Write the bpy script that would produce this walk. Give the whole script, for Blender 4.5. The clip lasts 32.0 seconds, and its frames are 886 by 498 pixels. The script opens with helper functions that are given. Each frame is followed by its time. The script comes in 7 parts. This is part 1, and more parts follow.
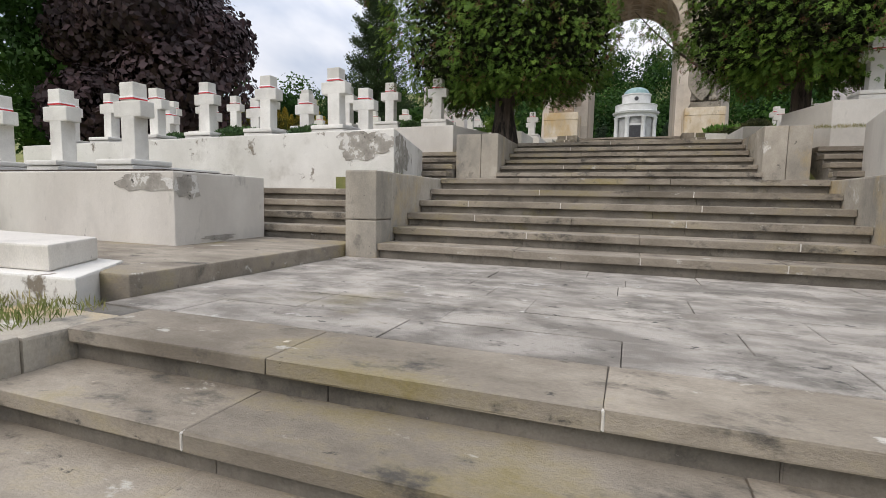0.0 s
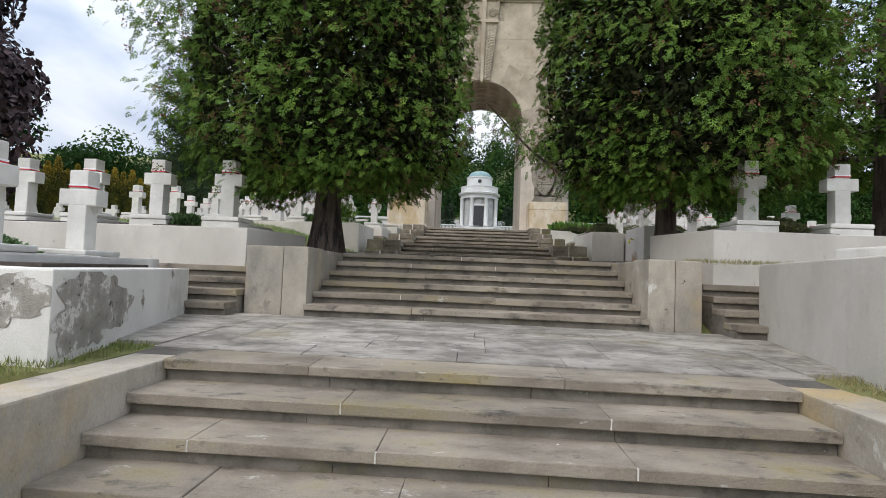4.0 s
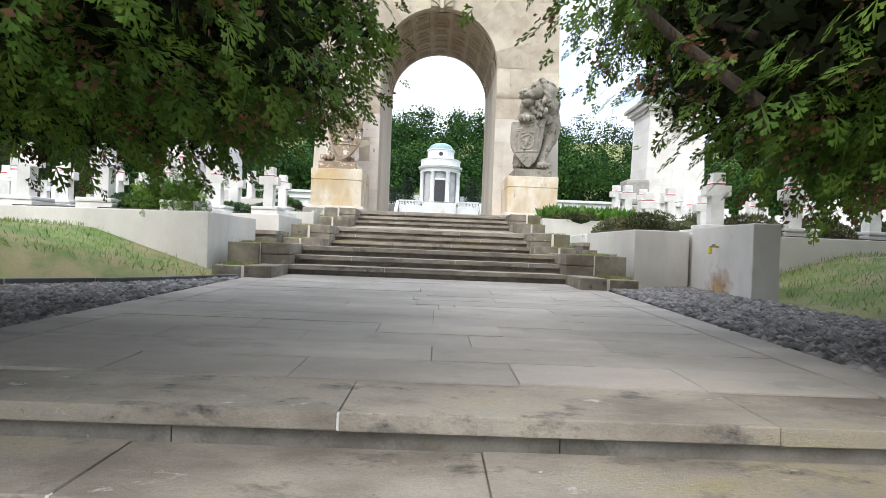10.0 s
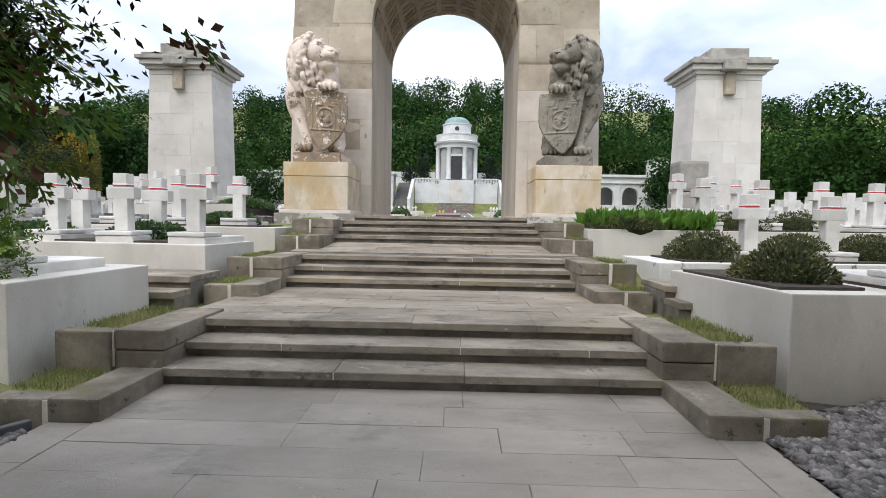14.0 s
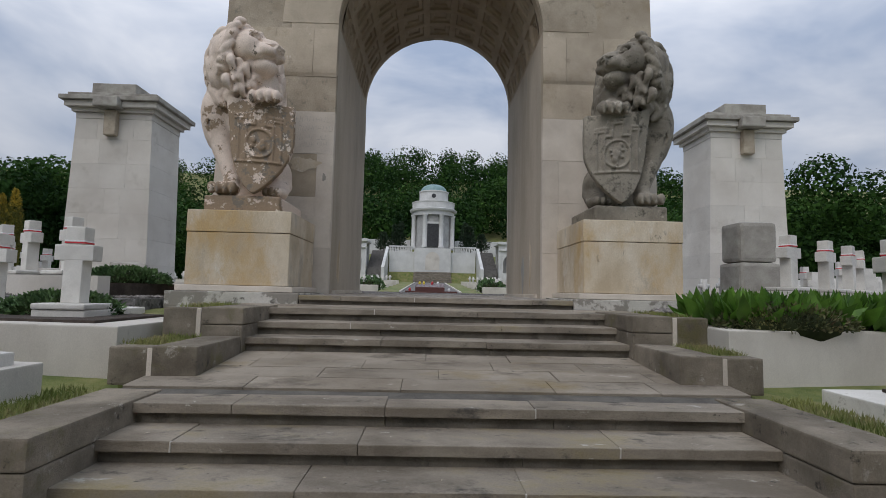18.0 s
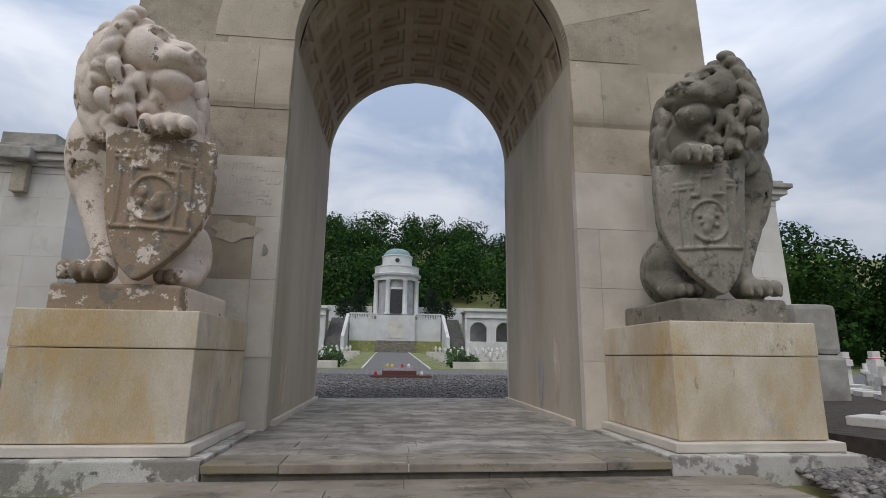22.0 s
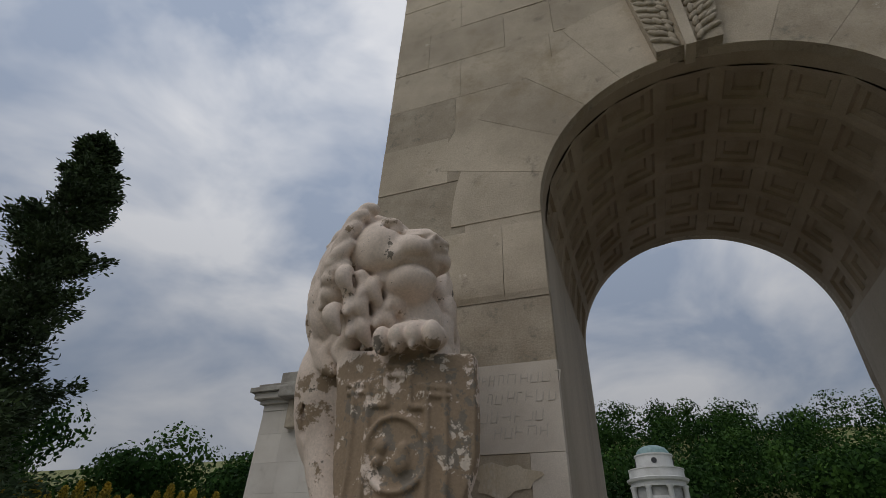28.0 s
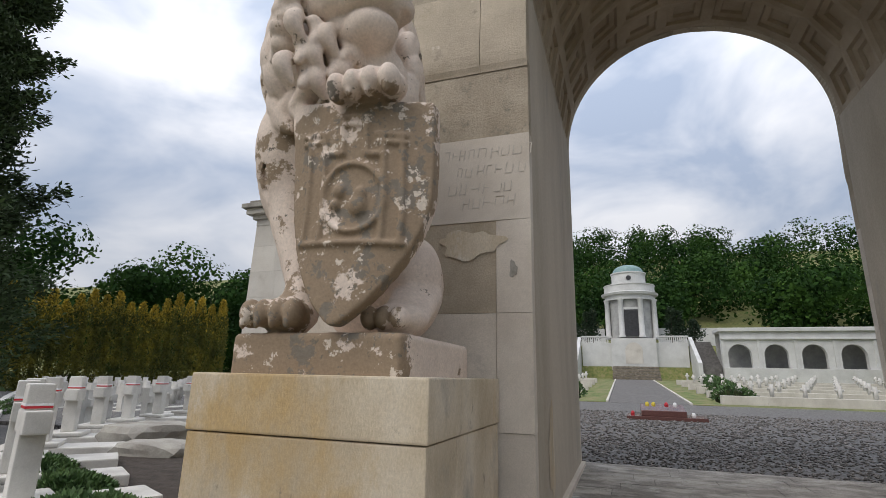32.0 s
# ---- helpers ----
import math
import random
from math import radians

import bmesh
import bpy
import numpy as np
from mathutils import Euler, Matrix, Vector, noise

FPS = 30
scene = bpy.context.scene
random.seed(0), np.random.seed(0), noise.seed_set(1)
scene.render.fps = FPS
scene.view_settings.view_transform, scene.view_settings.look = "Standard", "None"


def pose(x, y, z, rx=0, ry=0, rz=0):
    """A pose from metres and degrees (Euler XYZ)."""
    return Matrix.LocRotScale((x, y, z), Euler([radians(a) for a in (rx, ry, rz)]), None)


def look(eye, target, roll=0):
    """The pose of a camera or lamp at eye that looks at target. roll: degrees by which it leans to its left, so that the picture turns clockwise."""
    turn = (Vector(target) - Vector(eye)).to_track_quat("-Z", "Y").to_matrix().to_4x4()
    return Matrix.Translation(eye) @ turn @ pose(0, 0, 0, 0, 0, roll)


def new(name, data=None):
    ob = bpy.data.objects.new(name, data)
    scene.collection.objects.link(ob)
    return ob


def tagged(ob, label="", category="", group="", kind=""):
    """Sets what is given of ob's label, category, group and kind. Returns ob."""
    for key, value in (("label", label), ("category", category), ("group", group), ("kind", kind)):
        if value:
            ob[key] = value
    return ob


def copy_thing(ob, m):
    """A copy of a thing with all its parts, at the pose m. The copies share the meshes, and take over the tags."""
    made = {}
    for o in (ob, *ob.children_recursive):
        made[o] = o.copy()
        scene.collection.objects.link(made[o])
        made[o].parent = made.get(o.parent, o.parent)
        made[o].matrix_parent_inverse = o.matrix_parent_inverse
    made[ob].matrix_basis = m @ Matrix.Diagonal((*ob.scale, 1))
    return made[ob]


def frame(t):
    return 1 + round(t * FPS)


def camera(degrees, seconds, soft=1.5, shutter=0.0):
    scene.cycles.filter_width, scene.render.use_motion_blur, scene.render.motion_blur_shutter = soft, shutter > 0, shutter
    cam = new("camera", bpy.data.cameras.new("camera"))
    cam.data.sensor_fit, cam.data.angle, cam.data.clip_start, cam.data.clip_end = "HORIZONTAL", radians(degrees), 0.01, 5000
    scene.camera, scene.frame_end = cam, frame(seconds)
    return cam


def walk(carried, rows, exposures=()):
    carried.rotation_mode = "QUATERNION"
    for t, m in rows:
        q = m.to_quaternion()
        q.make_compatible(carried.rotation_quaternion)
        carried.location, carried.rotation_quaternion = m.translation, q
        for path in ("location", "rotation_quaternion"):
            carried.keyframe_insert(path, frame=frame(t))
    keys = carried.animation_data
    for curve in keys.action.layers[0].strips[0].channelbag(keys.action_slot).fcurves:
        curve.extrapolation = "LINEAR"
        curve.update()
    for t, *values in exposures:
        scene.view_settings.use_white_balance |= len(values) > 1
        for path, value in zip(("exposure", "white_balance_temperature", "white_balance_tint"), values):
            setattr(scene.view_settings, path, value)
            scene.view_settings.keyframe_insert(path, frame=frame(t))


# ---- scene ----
cam = camera(82.6, 32.0, 0.8)
# seconds, place in metres, turn in degrees
ROWS = [
    (0, 0.230, 0.059, 1.399, 84.40, -1.12, 20.26),
    (0.5, 0.219, 0.579, 1.458, 86.42, -1.37, 14.78),
    (1, 0.171, 0.957, 1.671, 88.33, -1.33, 10.52),
    (1.5, 0.158, 1.269, 1.845, 89.87, -2.14, 6.86),
    (2, 0.193, 1.586, 2.038, 90.56, -2.65, 4.70),
    (2.5, 0.162, 1.874, 2.206, 91.01, -2.57, 4.22),
    (3, 0.134, 2.229, 2.334, 91.37, -2.51, 4.10),
    (3.5, 0.058, 2.634, 2.404, 91.89, -2.31, 4.00),
    (5.5, -0.034, 5.181, 2.516, 94.75, -2.95, 1.38),
    (6, -0.021, 5.835, 2.605, 94.39, -3.07, 0.81),
    (6.5, -0.065, 6.378, 2.789, 93.09, -2.48, -0.11),
    (7, -0.016, 6.745, 2.938, 91.39, -1.92, -1.64),
    (7.5, 0.048, 7.078, 3.049, 90.96, -1.66, -1.85),
    (8, 0.057, 7.391, 3.187, 90.60, -2.05, -1.73),
    (8.5, 0.094, 7.795, 3.257, 90.20, -2.12, -1.64),
    (9, 0.097, 8.358, 3.319, 89.95, -2.08, -1.41),
    (9.5, 0.102, 9.032, 3.319, 90.12, -2.13, -1.08),
    (10, 0.123, 9.767, 3.364, 89.98, -2.21, -0.79),
    (10.5, 0.100, 10.501, 3.513, 90.03, -2.35, -0.38),
    (11, 0.127, 11.031, 3.643, 89.32, -2.02, -0.02),
    (11.5, 0.171, 11.462, 3.851, 88.14, -1.29, 0.23),
    (12, 0.193, 11.791, 3.988, 87.58, -0.98, 0.60),
    (12.5, 0.285, 12.125, 4.079, 87.15, -0.94, 0.85),
    (13, 0.313, 12.484, 4.201, 86.88, -0.88, 1.11),
    (13.5, 0.343, 12.889, 4.309, 86.70, -0.87, 1.37),
    (14, 0.383, 13.456, 4.373, 87.02, -0.96, 1.41),
    (14.5, 0.356, 14.048, 4.451, 88.16, -0.99, 1.35),
    (16.5, 0.266, 16.594, 4.550, 92.34, -1.39, 0.81),
    (17, 0.130, 17.222, 4.561, 93.26, -1.35, 0.22),
    (17.5, -0.039, 17.755, 4.589, 94.76, -1.17, -1.03),
    (18, -0.130, 18.266, 4.634, 94.85, -1.27, -1.61),
    (18.5, -0.249, 18.712, 4.723, 95.11, -1.27, -2.15),
    (19, -0.302, 19.019, 4.894, 94.96, -1.07, -2.59),
    (19.5, -0.434, 19.380, 5.087, 95.03, -0.98, -3.35),
    (20, -0.542, 19.630, 5.232, 95.02, -0.86, -3.94),
    (20.5, -0.531, 20.064, 5.236, 95.03, -0.79, -4.61),
    (21, -0.570, 20.517, 5.260, 95.57, -0.71, -5.05),
    (21.5, -0.582, 20.928, 5.270, 98.19, -0.64, -5.39),
    (22, -0.565, 21.391, 5.485, 102.09, -0.66, -5.97),
    (22.5, -0.566, 21.631, 5.637, 106.37, -0.65, -6.04),
    (23, -0.586, 21.734, 5.732, 110.45, -0.63, -5.54),
    (23.5, -0.489, 21.889, 5.748, 115.31, -0.35, -5.37),
    (24, -0.435, 22.119, 5.970, 119.76, -1.02, -4.49),
    (24.5, -0.470, 22.011, 6.013, 123.51, -0.90, -3.50),
    (25, -0.422, 21.912, 5.982, 125.69, -1.07, -0.40),
    (25.5, -0.434, 21.860, 5.986, 126.53, -1.05, 3.70),
    (26, -0.553, 21.874, 5.951, 126.40, -0.89, 7.52),
    (26.5, -0.848, 22.100, 6.031, 125.16, -0.90, 11.66),
    (28.5, -1.597, 23.709, 6.379, 122.53, -1.45, 21.76),
    (29, -1.634, 23.804, 6.341, 120.96, -1.42, 23.33),
    (29.5, -1.602, 23.822, 6.239, 118.93, -1.42, 24.95),
    (30, -1.634, 23.860, 6.214, 116.55, -1.56, 26.03),
    (30.5, -1.689, 23.933, 6.134, 113.68, -1.66, 26.85),
    (31, -1.719, 23.984, 6.070, 110.38, -1.68, 27.11),
    (31.5, -1.681, 23.979, 5.975, 107.35, -1.44, 25.03),
    (32, -1.401, 23.854, 5.906, 104.22, -1.28, 19.14),
]
EXPO = [(0.0, 0.3, 6900, 14), (2.0, 0.15, 6600, 12), (6.0, 0.7, 6600, 12), (8.0, 0.8, 6500, 11), (9.0, 1.08, 6400, 11), (11.0, 1.25, 6500, 12), (12.5, 1.0, 6600, 13), (14.5, 0.45, 6500, 13), (16.5, -0.3, 6450, 13), (19.0, -0.38, 6450, 13), (22.0, -0.28, 6450, 12), (24.0, -0.82, 6500, 11), (26.0, -1.6, 6550, 11), (26.5, -1.6, 6600, 11), (29.0, -0.52, 6850, 13), (31.0, -0.22, 6800, 13), (32.0, -0.05, 6800, 13)]
walk(cam, [(t, pose(x, y, z, rx, ry, rz)) for t, x, y, z, rx, ry, rz in ROWS], EXPO)

# ---- light: a bright overcast day ----
world = bpy.data.worlds.new("overcast_sky")
scene.world = world
world.use_nodes = True
wn, wl = world.node_tree.nodes, world.node_tree.links
wn.clear()
w_out = wn.new("ShaderNodeOutputWorld")
w_bg = wn.new("ShaderNodeBackground")
w_sky = wn.new("ShaderNodeTexSky")
w_sky.sky_type = "NISHITA"
w_sky.sun_disc = False
w_sky.sun_elevation = radians(50)
w_sky.sun_rotation = radians(211)
w_co = wn.new("ShaderNodeTexCoord")
w_map = wn.new("ShaderNodeMapping")
w_map.inputs["Scale"].default_value = (1.3, 1.3, 2.4)
w_n = wn.new("ShaderNodeTexNoise")
w_n.inputs["Scale"].default_value = 2.3
w_n.inputs["Detail"].default_value = 5
w_n.inputs["Roughness"].default_value = 0.52
w_n.inputs["Distortion"].default_value = 0.35
w_ramp = wn.new("ShaderNodeValToRGB")
w_ramp.color_ramp.elements[0].position = 0.36
w_ramp.color_ramp.elements[0].color = (0.22, 0.22, 0.22, 1)
w_ramp.color_ramp.elements[1].position = 0.63
w_ramp.color_ramp.elements[1].color = (0.88, 0.88, 0.88, 1)
w_mix = wn.new("ShaderNodeMix")
w_mix.data_type = "RGBA"
w_mix.inputs["B"].default_value = (11.0, 11.6, 12.4, 1)
w_mul = wn.new("ShaderNodeMix")
w_mul.data_type = "RGBA"
w_mul.inputs["Factor"].default_value = 0.7
w_mul.inputs["B"].default_value = (3.6, 5.2, 7.9, 1)
wl.new(w_co.outputs["Generated"], w_map.inputs["Vector"])
wl.new(w_map.outputs["Vector"], w_n.inputs["Vector"])
wl.new(w_n.outputs["Fac"], w_ramp.inputs["Fac"])
wl.new(w_sky.outputs["Color"], w_mul.inputs["A"])
wl.new(w_mul.outputs["Result"], w_mix.inputs["A"])
wl.new(w_ramp.outputs["Color"], w_mix.inputs["Factor"])
wl.new(w_mix.outputs["Result"], w_bg.inputs["Color"])
w_sep = wn.new("ShaderNodeSeparateXYZ")
w_lift = wn.new("ShaderNodeMapRange")
w_lift.interpolation_type = "SMOOTHSTEP"
w_lift.inputs["From Min"].default_value, w_lift.inputs["From Max"].default_value = 0.05, 0.85
w_lift.inputs["To Min"].default_value, w_lift.inputs["To Max"].default_value = 0.066, 0.135
wl.new(w_co.outputs["Generated"], w_sep.inputs["Vector"])
wl.new(w_sep.outputs["Z"], w_lift.inputs["Value"])
wl.new(w_lift.outputs["Result"], w_bg.inputs["Strength"])
wl.new(w_bg.outputs["Background"], w_out.inputs["Surface"])
sun = new("sun", bpy.data.lights.new("sun", "SUN"))
sun.data.energy = 1.4
sun.data.angle = radians(40)
sun.data.color = (1.0, 0.96, 0.9)
sun.matrix_world = look((-12, -10, 28), (0, 10, 0))

# ---- materials ----


def material(name, colours, scale=3.0, rough=0.85, bump=0.25, fine=60.0, spots=None, vary=0.0, island=0.0, metal=0.0, stretch=(1, 1, 1), translucent=0.0, mid=(0.35, 0.65), low=None):
    """A surface of two or three colours laid out by noise at two scales. spots: (colour, scale, low, high) adds stains or lichen; low: (from, to, axis) places where a spot's fifth number makes it denser."""
    m = bpy.data.materials.new(name)
    m.use_nodes = True
    n, l = m.node_tree.nodes, m.node_tree.links
    b = n["Principled BSDF"]
    b.inputs["Roughness"].default_value = rough
    b.inputs["Metallic"].default_value = metal
    co = n.new("ShaderNodeTexCoord")
    geo = n.new("ShaderNodeNewGeometry")
    mp = n.new("ShaderNodeMapping")
    mp.inputs["Scale"].default_value = stretch
    l.new(geo.outputs["Position"], mp.inputs["Vector"])
    big = n.new("ShaderNodeTexNoise")
    big.inputs["Scale"].default_value = scale
    big.inputs["Detail"].default_value = 6
    big.inputs["Roughness"].default_value = 0.62
    l.new(mp.outputs["Vector"], big.inputs["Vector"])
    ramp = n.new("ShaderNodeValToRGB")
    e = ramp.color_ramp.elements
    e[0].position, e[1].position = mid
    e[0].color, e[1].color = (*colours[0], 1), (*colours[1], 1)
    if len(colours) > 2:
        k = e.new(0.5 * (mid[0] + mid[1]))
        k.color = (*colours[2], 1)
    l.new(big.outputs["Fac"], ramp.inputs["Fac"])
    col = ramp.outputs["Color"]
    small = n.new("ShaderNodeTexNoise")
    small.inputs["Scale"].default_value = fine
    small.inputs["Detail"].default_value = 7
    small.inputs["Roughness"].default_value = 0.72
    l.new(mp.outputs["Vector"], small.inputs["Vector"])
    if spots:
        for colour, sscale, lo, hi, *lean in spots:
            s = n.new("ShaderNodeTexNoise")
            s.inputs["Scale"].default_value = sscale
            s.inputs["Detail"].default_value = 8
            s.inputs["Roughness"].default_value = 0.7
            l.new(mp.outputs["Vector"], s.inputs["Vector"])
            r = n.new("ShaderNodeMapRange")
            r.inputs["From Min"].default_value, r.inputs["From Max"].default_value = lo, hi
            src = s.outputs["Fac"]
            if lean:
                sep = n.new("ShaderNodeSeparateXYZ")
                l.new(geo.outputs["Position"], sep.inputs["Vector"])
                k_ = lean[0]
                for a0, a1, axis in low:
                    hz = n.new("ShaderNodeMapRange")
                    hz.inputs["From Min"].default_value, hz.inputs["From Max"].default_value = a0, a1
                    hz.inputs["To Min"].default_value, hz.inputs["To Max"].default_value = 1.0, 0.0
                    l.new(sep.outputs[axis], hz.inputs["Value"])
                    mu = n.new("ShaderNodeMath")
                    mu.operation = "MULTIPLY"
                    l.new(hz.outputs["Result"], mu.inputs[0])
                    if isinstance(k_, float):
                        mu.inputs[1].default_value = k_
                    else:
                        l.new(k_, mu.inputs[1])
                    k_ = mu.outputs["Value"]
                ad = n.new("ShaderNodeMath")
                l.new(src, ad.inputs[0])
                l.new(k_, ad.inputs[1])
                src = ad.outputs["Value"]
            l.new(src, r.inputs["Value"])
            mx = n.new("ShaderNodeMix")
            mx.data_type = "RGBA"
            mx.inputs["B"].default_value = (*colour, 1)
            l.new(r.outputs["Result"], mx.inputs["Factor"])
            l.new(col, mx.inputs["A"])
            col = mx.outputs["Result"]
    hsv = n.new("ShaderNodeHueSaturation")
    val = n.new("ShaderNodeMath")
    val.operation = "MULTIPLY_ADD"
    l.new(small.outputs["Fac"], val.inputs[0])
    val.inputs[1].default_value, val.inputs[2].default_value = 0.75, 0.62
    v = val.outputs["Value"]
    if vary or island:
        src = n.new("ShaderNodeObjectInfo").outputs["Random"] if vary else geo.outputs["Random Per Island"]
        k = n.new("ShaderNodeMath")
        k.operation = "MULTIPLY_ADD"
        l.new(src, k.inputs[0])
        k.inputs[1].default_value = vary or island
        k.inputs[2].default_value = 1 - 0.5 * (vary or island)
        k2 = n.new("ShaderNodeMath")
        k2.operation = "MULTIPLY"
        l.new(v, k2.inputs[0])
        l.new(k.outputs["Value"], k2.inputs[1])
        v = k2.outputs["Value"]
    l.new(v, hsv.inputs["Value"])
    l.new(col, hsv.inputs["Color"])
    l.new(hsv.outputs["Color"], b.inputs["Base Color"])
    if bump:
        bp = n.new("ShaderNodeBump")
        bp.inputs["Strength"].default_value = bump
        bp.inputs["Distance"].default_value = 0.02
        l.new(small.outputs["Fac"], bp.inputs["Height"])
        l.new(bp.outputs["Normal"], b.inputs["Normal"])
    if translucent:
        tr = n.new("ShaderNodeBsdfTranslucent")
        l.new(hsv.outputs["Color"], tr.inputs["Color"])
        ms = n.new("ShaderNodeMixShader")
        ms.inputs["Fac"].default_value = translucent
        l.new(b.outputs["BSDF"], ms.inputs[1])
        l.new(tr.outputs["BSDF"], ms.inputs[2])
        l.new(ms.outputs["Shader"], n["Material Output"].inputs["Surface"])
    return m


STEP = material("step_sandstone", [(0.165, 0.138, 0.104), (0.355, 0.31, 0.248), (0.25, 0.215, 0.168)], 2.2, 0.85, 0.45, 90, [((0.21, 0.165, 0.055), 1.1, 0.53, 0.70), ((0.075, 0.067, 0.055), 4.0, 0.56, 0.68), ((0.45, 0.425, 0.37), 6.0, 0.63, 0.69), ((0.05, 0.046, 0.038), 16.0, 0.65, 0.70)], vary=0.22, stretch=(0.6, 1, 1))
# riser stones: same sandstone hues as the treads, in a darker tone
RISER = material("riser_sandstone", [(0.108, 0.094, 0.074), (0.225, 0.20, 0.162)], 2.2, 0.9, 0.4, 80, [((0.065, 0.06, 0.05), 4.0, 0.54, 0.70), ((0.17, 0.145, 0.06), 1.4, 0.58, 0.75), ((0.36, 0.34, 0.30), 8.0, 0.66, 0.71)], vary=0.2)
PAVE = material("paving_sandstone", [(0.215, 0.193, 0.165), (0.42, 0.383, 0.335), (0.318, 0.29, 0.252)], 2.6, 0.8, 0.6, 130, [((0.14, 0.128, 0.108), 3.4, 0.52, 0.68), ((0.22, 0.185, 0.10), 0.8, 0.60, 0.78), ((0.50, 0.475, 0.435), 4.5, 0.60, 0.68), ((0.08, 0.075, 0.066), 10.0, 0.62, 0.67)], vary=0.26, stretch=(0.8, 1.2, 1), mid=(0.40, 0.60))
PAVEG = material("smooth_grey_paving", [(0.225, 0.195, 0.158), (0.38, 0.33, 0.275), (0.30, 0.262, 0.217)], 0.7, 0.75, 0.4, 130, [((0.165, 0.152, 0.13), 1.8, 0.55, 0.74), ((0.44, 0.415, 0.37), 5.0, 0.66, 0.74), ((0.11, 0.105, 0.095), 9.0, 0.66, 0.70)], vary=0.16, stretch=(0.6, 1.2, 1))
PAVEB = material("brown_paving_sandstone", [(0.20, 0.165, 0.122), (0.36, 0.31, 0.245), (0.275, 0.235, 0.182)], 1.3, 0.8, 0.5, 110, [((0.11, 0.09, 0.066), 2.4, 0.54, 0.68), ((0.42, 0.38, 0.32), 5.0, 0.62, 0.70), ((0.24, 0.18, 0.085), 1.0, 0.58, 0.74), ((0.07, 0.06, 0.046), 11.0, 0.63, 0.68)], vary=0.18, stretch=(0.6, 1, 1))
JOINT = material("joint_mortar", [(0.07, 0.064, 0.055), (0.14, 0.128, 0.11)], 4, 0.95, 0.3)
CHEEK = material("cheek_sandstone", [(0.235, 0.218, 0.185), (0.45, 0.405, 0.335), (0.345, 0.308, 0.25)], 1.5, 0.88, 0.4, 70, [((0.44, 0.33, 0.17), 0.9, 0.50, 0.66), ((0.56, 0.535, 0.48), 2.0, 0.61, 0.65), ((0.13, 0.122, 0.105), 2.6, 0.58, 0.70), ((0.07, 0.065, 0.055), 9.0, 0.66, 0.70)], vary=0.2, stretch=(1, 1, 0.6))
DARK = material("mossy_dark_sandstone", [(0.12, 0.10, 0.073), (0.28, 0.24, 0.185), (0.19, 0.162, 0.122)], 2.0, 0.9, 0.5, 70, [((0.14, 0.125, 0.05), 1.6, 0.55, 0.7), ((0.36, 0.33, 0.28), 5.0, 0.62, 0.68), ((0.055, 0.048, 0.036), 7.0, 0.60, 0.68)], vary=0.2)
PLASTER = material("white_plaster", [(0.48, 0.445, 0.395), (0.63, 0.595, 0.535)], 0.8, 0.85, 0.15, 130, [((0.44, 0.42, 0.375), 1.5, 0.55, 0.80), ((0.36, 0.34, 0.30), 4.0, 0.62, 0.76), ((0.20, 0.18, 0.155), 7.0, 0.68, 0.73)], stretch=(1, 1, 0.55))
PLASTER_OLD = material("peeling_white_plaster", [(0.58, 0.56, 0.51), (0.72, 0.70, 0.65)], 1.0, 0.88, 0.2, 110, [((0.20, 0.17, 0.13), 3.2, 0.60, 0.66), ((0.36, 0.33, 0.28), 1.4, 0.55, 0.8)])
CROSSM = material("cross_concrete", [(0.52, 0.50, 0.46), (0.70, 0.68, 0.63)], 2.0, 0.85, 0.2, 120, [((0.30, 0.28, 0.25), 5.0, 0.64, 0.8)], vary=0.12)
LIME = material("limestone_block", [(0.36, 0.30, 0.222), (0.55, 0.468, 0.36), (0.45, 0.38, 0.288)], 0.7, 0.85, 0.5, 60, [((0.31, 0.245, 0.155), 0.8, 0.52, 0.72), ((0.22, 0.19, 0.145), 3.5, 0.60, 0.72), ((0.68, 0.62, 0.52), 2.3, 0.66, 0.74), ((0.20, 0.175, 0.13), 12.0, 0.68, 0.72)], vary=0.14)
LIMEDARK = material("limestone_block_rough", [(0.32, 0.265, 0.195), (0.45, 0.385, 0.295)], 1.6, 0.92, 0.6, 40, [((0.22, 0.20, 0.155), 7.0, 0.55, 0.7)], vary=0.14)
LIMENEW = material("limestone_block_pale", [(0.52, 0.46, 0.385), (0.67, 0.605, 0.52)], 1.2, 0.82, 0.2, 90, [((0.40, 0.365, 0.31), 2.0, 0.58, 0.78), ((0.33, 0.31, 0.28), 6.0, 0.68, 0.76)], vary=0.14)
JAMB = material("jamb_plaster", [(0.38, 0.325, 0.25), (0.53, 0.465, 0.375)], 0.7, 0.85, 0.15, 90, [((0.30, 0.28, 0.25), 1.6, 0.60, 0.78)], stretch=(1, 1, 0.3))
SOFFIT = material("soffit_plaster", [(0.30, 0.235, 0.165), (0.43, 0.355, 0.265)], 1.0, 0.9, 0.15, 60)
YELLOW = material("yellow_sandstone", [(0.47, 0.38, 0.26), (0.66, 0.585, 0.47), (0.57, 0.48, 0.35)], 1.6, 0.85, 0.3, 70, [((0.50, 0.35, 0.17), 1.1, 0.50, 0.68), ((0.36, 0.32, 0.26), 1.8, 0.54, 0.72), ((0.70, 0.67, 0.60), 1.5, 0.58, 0.68), ((0.20, 0.17, 0.13), 5.0, 0.62, 0.70)], vary=0.14, stretch=(1, 1, 0.55))
